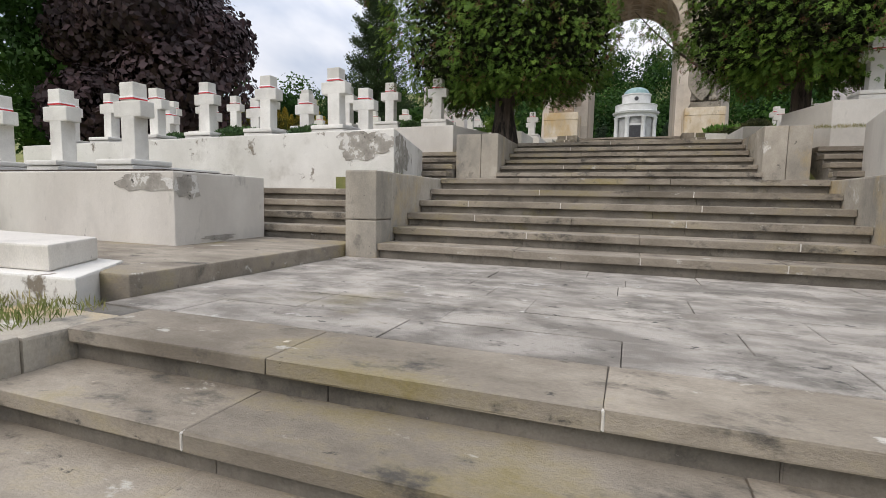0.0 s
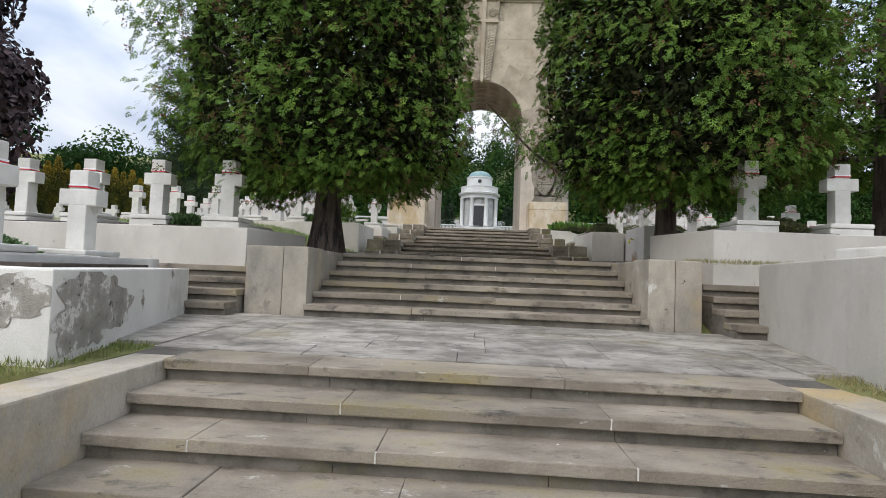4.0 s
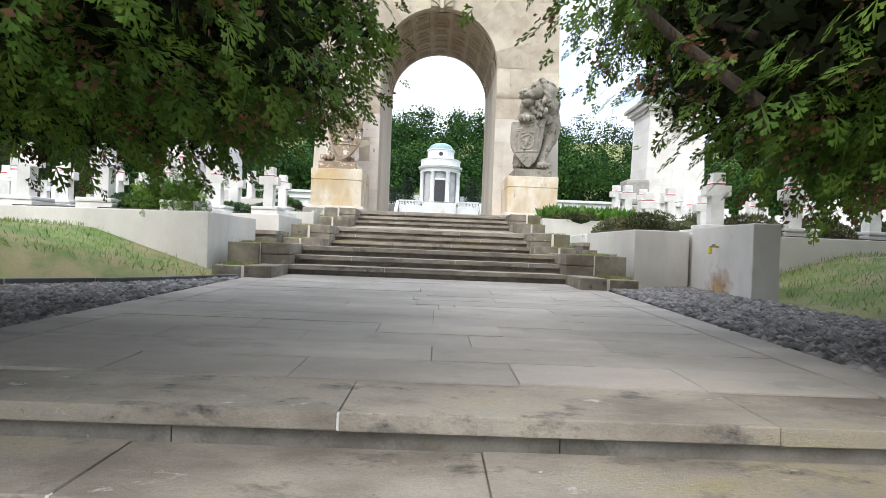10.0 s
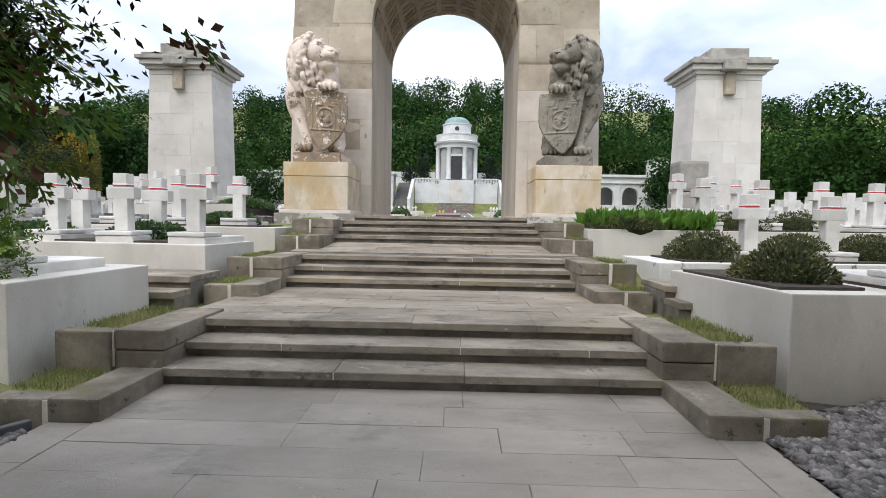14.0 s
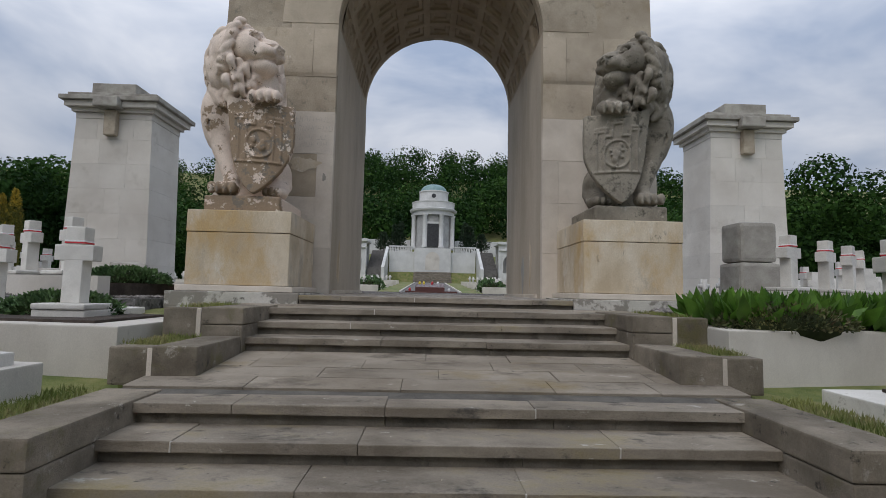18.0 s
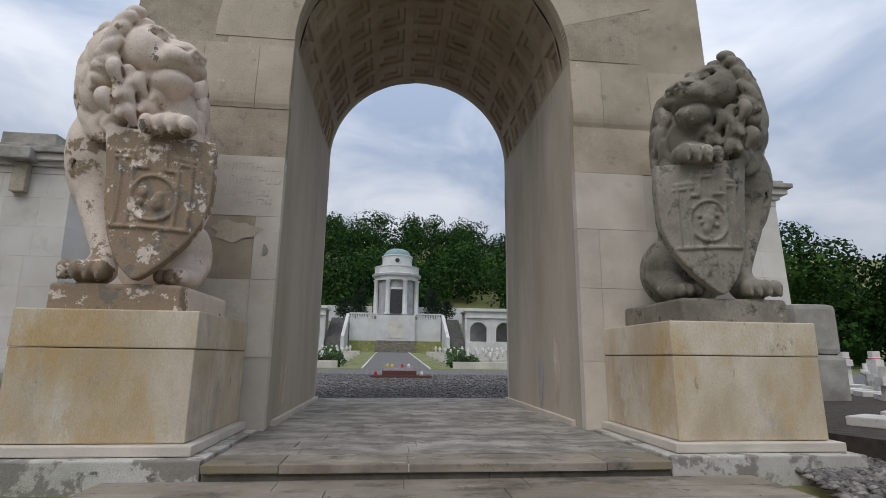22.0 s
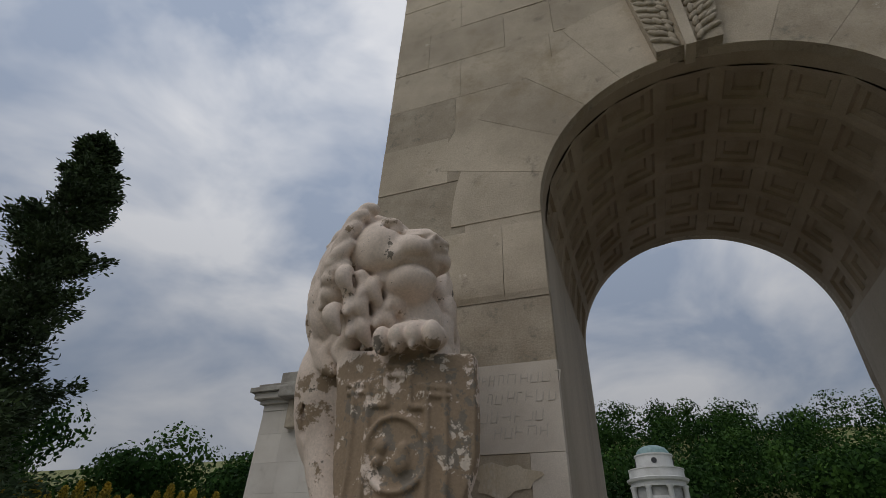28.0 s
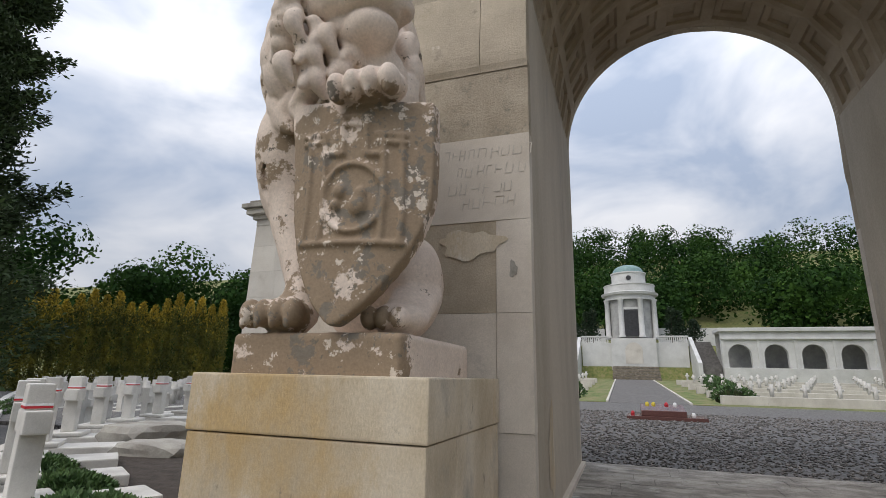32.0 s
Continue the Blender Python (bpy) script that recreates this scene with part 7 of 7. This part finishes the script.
pts = [(0.4 - 1.3, 8.6), (0.4 + 1.3, 8.6)] + [(0.4 + 1.3 * math.cos(math.pi * i / 16), 10.6 + 1.3 * math.sin(math.pi * i / 16)) for i in range(17)]
fa = [bm.verts.new((x, 110.84, z)) for x, z in pts]
fb = [bm.verts.new((x, 110.9, z)) for x, z in pts]
bm.faces.new(fa)
for i in range(len(pts)):
    bm.faces.new((fa[i], fa[(i + 1) % len(pts)], fb[(i + 1) % len(pts)], fb[i]))
part("niche_panel", bm, PYLON, terr, "arched panel in the terrace wall")
for s in (-1, 1):
    for i in range(14):
        x = 0.4 + s * (3.9 + 0.3 * i)
        part("baluster", box(x - 0.09, x + 0.09, 111.75, 111.95, 11.9, 12.75, 0.02), WHITE, terr)
    x0, x1 = sorted((0.4 + s * 3.6, 0.4 + s * 8.1))
    part("balustrade_rail", box(x0, x1, 111.65, 112.05, 12.755, 13.0, 0.03), WHITE, terr)
front_steps = tagged(empty("chapel_stairs", (0.4, 104, 6)), "broad dark stone stairs leading up to the chapel terrace", "stairs")
for i in range(10):
    part("step", box(-2.9, 3.7, 103.5 + 0.5 * i, 103.5 + 0.5 * (i + 1), 5.6, 6.2 + 0.21 * i, 0.02), DARK if i % 2 else RISER, front_steps)
for s in (-1, 1):
    side = tagged(empty("side_staircase", (0.4 + s * 10, 108, 8)), "long brown stair ramp with white side wall beside the terrace", "stairs", "terrace side stairs")
    for i in range(16):
        x0, x1 = sorted((0.4 + s * 8.8, 0.4 + s * 11.2))
        part("step", box(x0, x1, 104.5 + 0.5 * i, 105.0 + 0.5 * i, 6, 8.3 + 0.25 * i, 0.01), PATH, side)
    x0, x1 = sorted((0.4 + s * 8.2, 0.4 + s * 8.75))
    part("side_wall", prism([(x0, 104), (x1, 104), (x1, 113), (x0, 113)], 6, [8.6, 8.6, 12.9, 12.9], 0.03), WHITE, side)
    # arcade of arched bays
    arc = tagged(empty("arcade", (0.4 + s * 24, 104, 8)), "long white arcade of round arches with a ledge", "arcade", "arcades")
    xa, nb, bw, zb, zt = 11.3, 7, 4.35, 8.0, 12.9
    for b in range(nb):
        bm = bmesh.new()
        x0 = xa + b * bw
        cxx, rr, zsx = x0 + bw / 2, 1.42, 9.75
        pts = [(cxx - rr, zb)] + [(cxx - rr * math.cos(math.pi * i / 14), zsx + rr * math.sin(math.pi * i / 14)) for i in range(15)] + [(cxx + rr, zb)]
        loop = [(x0, zb)] + pts + [(x0 + bw, zb), (x0 + bw, zt), (x0, zt)]
        fa = [bm.verts.new((0.4 + s * x, 104.0, z)) for x, z in loop]
        fb = [bm.verts.new((0.4 + s * x, 104.8, z)) for x, z in loop]
        m_ = len(loop)
        bm.faces.new(fa)
        bm.faces.new(fb)
        for k in range(m_):
            bm.faces.new((fa[k], fa[(k + 1) % m_], fb[(k + 1) % m_], fb[k]))
        part("arched_bay", bm, WHITE, arc)
        x_a, x_b = sorted((0.4 + s * x0, 0.4 + s * (x0 + 0.35)))
        part("pilaster", box(x_a, x_b, 103.85, 104.0, zb, 11.75, 0.03), WHITE, arc)
    x0, x1 = sorted((0.4 + s * xa, 0.4 + s * (xa + nb * bw)))
    # back wall in the same grey: the arcade's inner shade is in its colour
    part("back_wall", box(x0, x1, 108.0, 108.4, 6.5, zt, 0.02), SHADE_AND_PATCH, arc)
    part("roof", box(x0 - 0.3, x1 + 0.3, 103.6, 108.6, zt, zt + 0.45, 0.04), WHITE, arc)
    part("ledge", box(x0 - 0.1, x1 + 0.1, 103.7, 104.0, 11.8, 12.05, 0.03), WHITE, arc)
    part("base", box(x0, x1, 103.5, 108, 5.5, zb, 0.03), WHITE, arc)
    boundary = tagged(part("boundary_wall", box(*sorted((0.4 + s * 4.6, 0.4 + s * 60)), 122.6, 123.1, 9, 15.2, 0.03), WHITE), "long white boundary wall below the woods", "wall")
    for i, (xx, hh) in enumerate(((6.3, 6.2), (7.4, 5.6), (9.6, 4.0))):
        spruce(0.4 + s * xx, 116.5, 12.0, hh, 1.0 if i < 2 else 1.4, 1500, 0.40, CYPRESS, "clipped dark green cypress beside the chapel", 300 + i)
    # graves and beds in the rear field
    for k in range(6):
        tz = ground_z(63 + 6 * k)
        x0, x1 = sorted((s * 4.6, s * 26))
        part("rear_bed", box(x0, x1, 62.6 + 6 * k, 63.2 + 6 * k, tz - 0.3, tz + 0.55, 0.03), PLASTER)
        tagged(LAST[0], "low white bed wall in the rear cemetery field", "planter wall", "rear beds")
        for i in range(11):
            REST.append((s * (6.0 + 1.9 * i), 64.2 + 6 * k, tz + 0.25))
        bush(s * (5.6 + 0.6 * k), 64.4 + 6 * k, tz + 0.2, 1.3, 0.8, 0.9, JUNIPER, "clipped green bush in the rear field", "bush", 500, 0.25, 400 + k)
    x0, x1 = sorted((s * 2.6, s * 4.4))
    part("lawn_strip", prism([(x0, 60.1), (x1, 60.1), (x1, 102), (x0, 102)], 4.2, [4.56, 4.56, 6.06, 6.06], 0), LAWNG)
    tagged(LAST[0], "green lawn strip beside the rear path", "lawn", "", "structure")
    part("path_edge", prism([(s * 2.45, 60.1), (s * 2.6, 60.1), (s * 2.6, 103), (s * 2.45, 103)] if s > 0 else [(-2.6, 60.1), (-2.45, 60.1), (-2.45, 103), (-2.6, 103)], 4.2, [4.64, 4.64, 6.16, 6.16], 0), PLASTER)
    tagged(LAST[0], "pale stone edging of the rear path", "kerb", "", "structure")
part("rear_path", prism([(-2.44, 60), (2.44, 60), (2.44, 103.5), (-2.44, 103.5)], 4.2, [4.54, 4.54, 6.10, 6.10], 0), PATH)
tagged(LAST[0], "gravel path rising to the chapel stairs", "path", "", "structure")
# memorial slab on the gravel square
tomb = tagged(empty("memorial_slab", (0, 45.6, 4.53)), "low polished red granite memorial slab on a wide base", "memorial")
part("base", box(-1.37, 1.37, 44.8, 46.4, 4.53, 4.66, 0.015), GRANITE, tomb)
part("slab", prism([(-0.85, 45.0), (0.7, 45.0), (0.7, 46.2), (-0.85, 46.2)], 4.661, [4.86, 4.86, 5.05, 5.05], 0.015), GRANITE, tomb)
for i, (x, m_, lb) in enumerate(((-1.15, RED, "small red glass grave lantern"), (-0.62, FLOWER, "bunch of yellow flowers"), (-0.4, FLOWER, "bunch of yellow flowers"), (0.05, RED, "round red wreath"), (0.35, WRIB, "bunch of white flowers"), (0.95, WRIB, "small glass grave lantern"))):
    z = 4.66 if abs(x) > 0.8 else 5.0
    bm = lathe([(0.01, z), (0.06, z), (0.075, z + 0.07), (0.055, z + 0.13), (0.03, z + 0.16), (0, z + 0.165)], 10, x, 45.3)
    tagged(part("grave_lantern" if "lantern" in lb else "flower_bunch", bm, m_), lb + " on the granite memorial", "decoration")
# small far house and white shed
house = tagged(empty("far_house", (-26, 96, 6)), "small white house with a red roof beyond the trees", "house")
part("wall", box(-31, -22, 112, 118, 5, 12.0, 0.05), WHITE, house)
part("roof", prism([(-31.5, 111.6), (-21.5, 111.6), (-21.5, 118.4), (-31.5, 118.4)], 12.0, [12.6, 12.6, 13.2, 13.2], 0), WOODRED, house)

shed = tagged(empty("far_house", (41.5, 114, 8)), "small white flat-roofed house beyond the cemetery wall", "house")
part("wall", box(39.0, 45.0, 112.5, 118, 7.5, 17.2, 0.05), WHITE, shed)
part("roof", box(38.8, 45.2, 112.3, 118.2, 17.2, 17.6, 0.05), CAPDARK, shed)
part("window", box(42.6, 43.4, 112.42, 112.5, 14.4, 15.6, 0.02), BLACK, shed)
pole = tagged(empty("utility_pole", (98, 120, 20)), "thin dark utility pole with a crossarm above the woods", "pole")
part("mast", box(97.9, 98.1, 119.9, 120.1, 8, 27, 0.02), IRON, pole)
part("crossarm", box(97.1, 98.9, 119.95, 120.05, 25.6, 25.75, 0.02), IRON, pole)

# the joined far crosses
cube_f = np.array([(0, 1, 3, 2), (4, 6, 7, 5), (0, 4, 5, 1), (2, 3, 7, 6), (0, 2, 6, 4), (1, 5, 7, 3)])
tv, tf = [], []
for x0, x1, y0, y1, z0, z1 in ((-0.30, 0.30, -0.3, 0.9, 0, 0.16), (-0.11, 0.11, -0.095, 0.095, 0.16, 1.10), (-0.225, 0.225, -0.092, 0.092, 0.70, 0.88)):
    tf.append(cube_f + len(tv) * 8)
    tv.append(np.array([(x, y, z) for x in (x0, x1) for y in (y0, y1) for z in (z0, z1)]))
tv, tf = np.concatenate(tv), np.concatenate(tf)
rv = (tv[None] + np.array(REST)[:, None]).reshape(-1, 3)
rf = (tf[None] + len(tv) * np.arange(len(REST))[:, None, None]).reshape(-1, 4)
array_mesh("far_grave_crosses", rv, rf, CROSSM, None, "stuff", "rows of small pale grave crosses far off", "grave crosses")

# fallen leaves and scraps on steps and paving
rng = np.random.default_rng(55)
lp = []
for y0, z0, tread, riser, count, half in FLIGHTS[:6]:
    for _ in range(16):
        k = int(rng.integers(0, count))
        lp.append((rng.uniform(-half + 0.1, half - 0.1), y0 + k * tread + rng.uniform(0.08, tread - 0.06), z0 + k * riser + 0.007))
for ya, za, yb, zb in ((1.9, 0.745, 4.8, 0.755), (7.2, 1.715, 9.6, 1.79), (12.0, 2.735, 17.6, 2.865), (19.0, 3.335, 21.1, 3.33), (22.4, 3.80, 23.9, 3.925)):
    for _ in range(26):
        t = rng.uniform(0, 1)
        lp.append((rng.uniform(-2.2, 2.2), ya + (yb - ya) * t, za + (zb - za) * t + 0.007))
lp = np.array(lp)
v, f = leaf_cards(rng, lp, rng.normal(0, 1, (len(lp), 3)) * (3, 3, 0.05), 0.035, 0.5)
v[:, 2] = np.repeat(lp[:, 2], 4) + np.abs(v[:, 2] - np.repeat(lp[:, 2], 4)) * 0.3
array_mesh("fallen_leaves", v, f, LITTER, None, "stuff", "small dry leaves and pale scraps on steps and paving", "leaves")
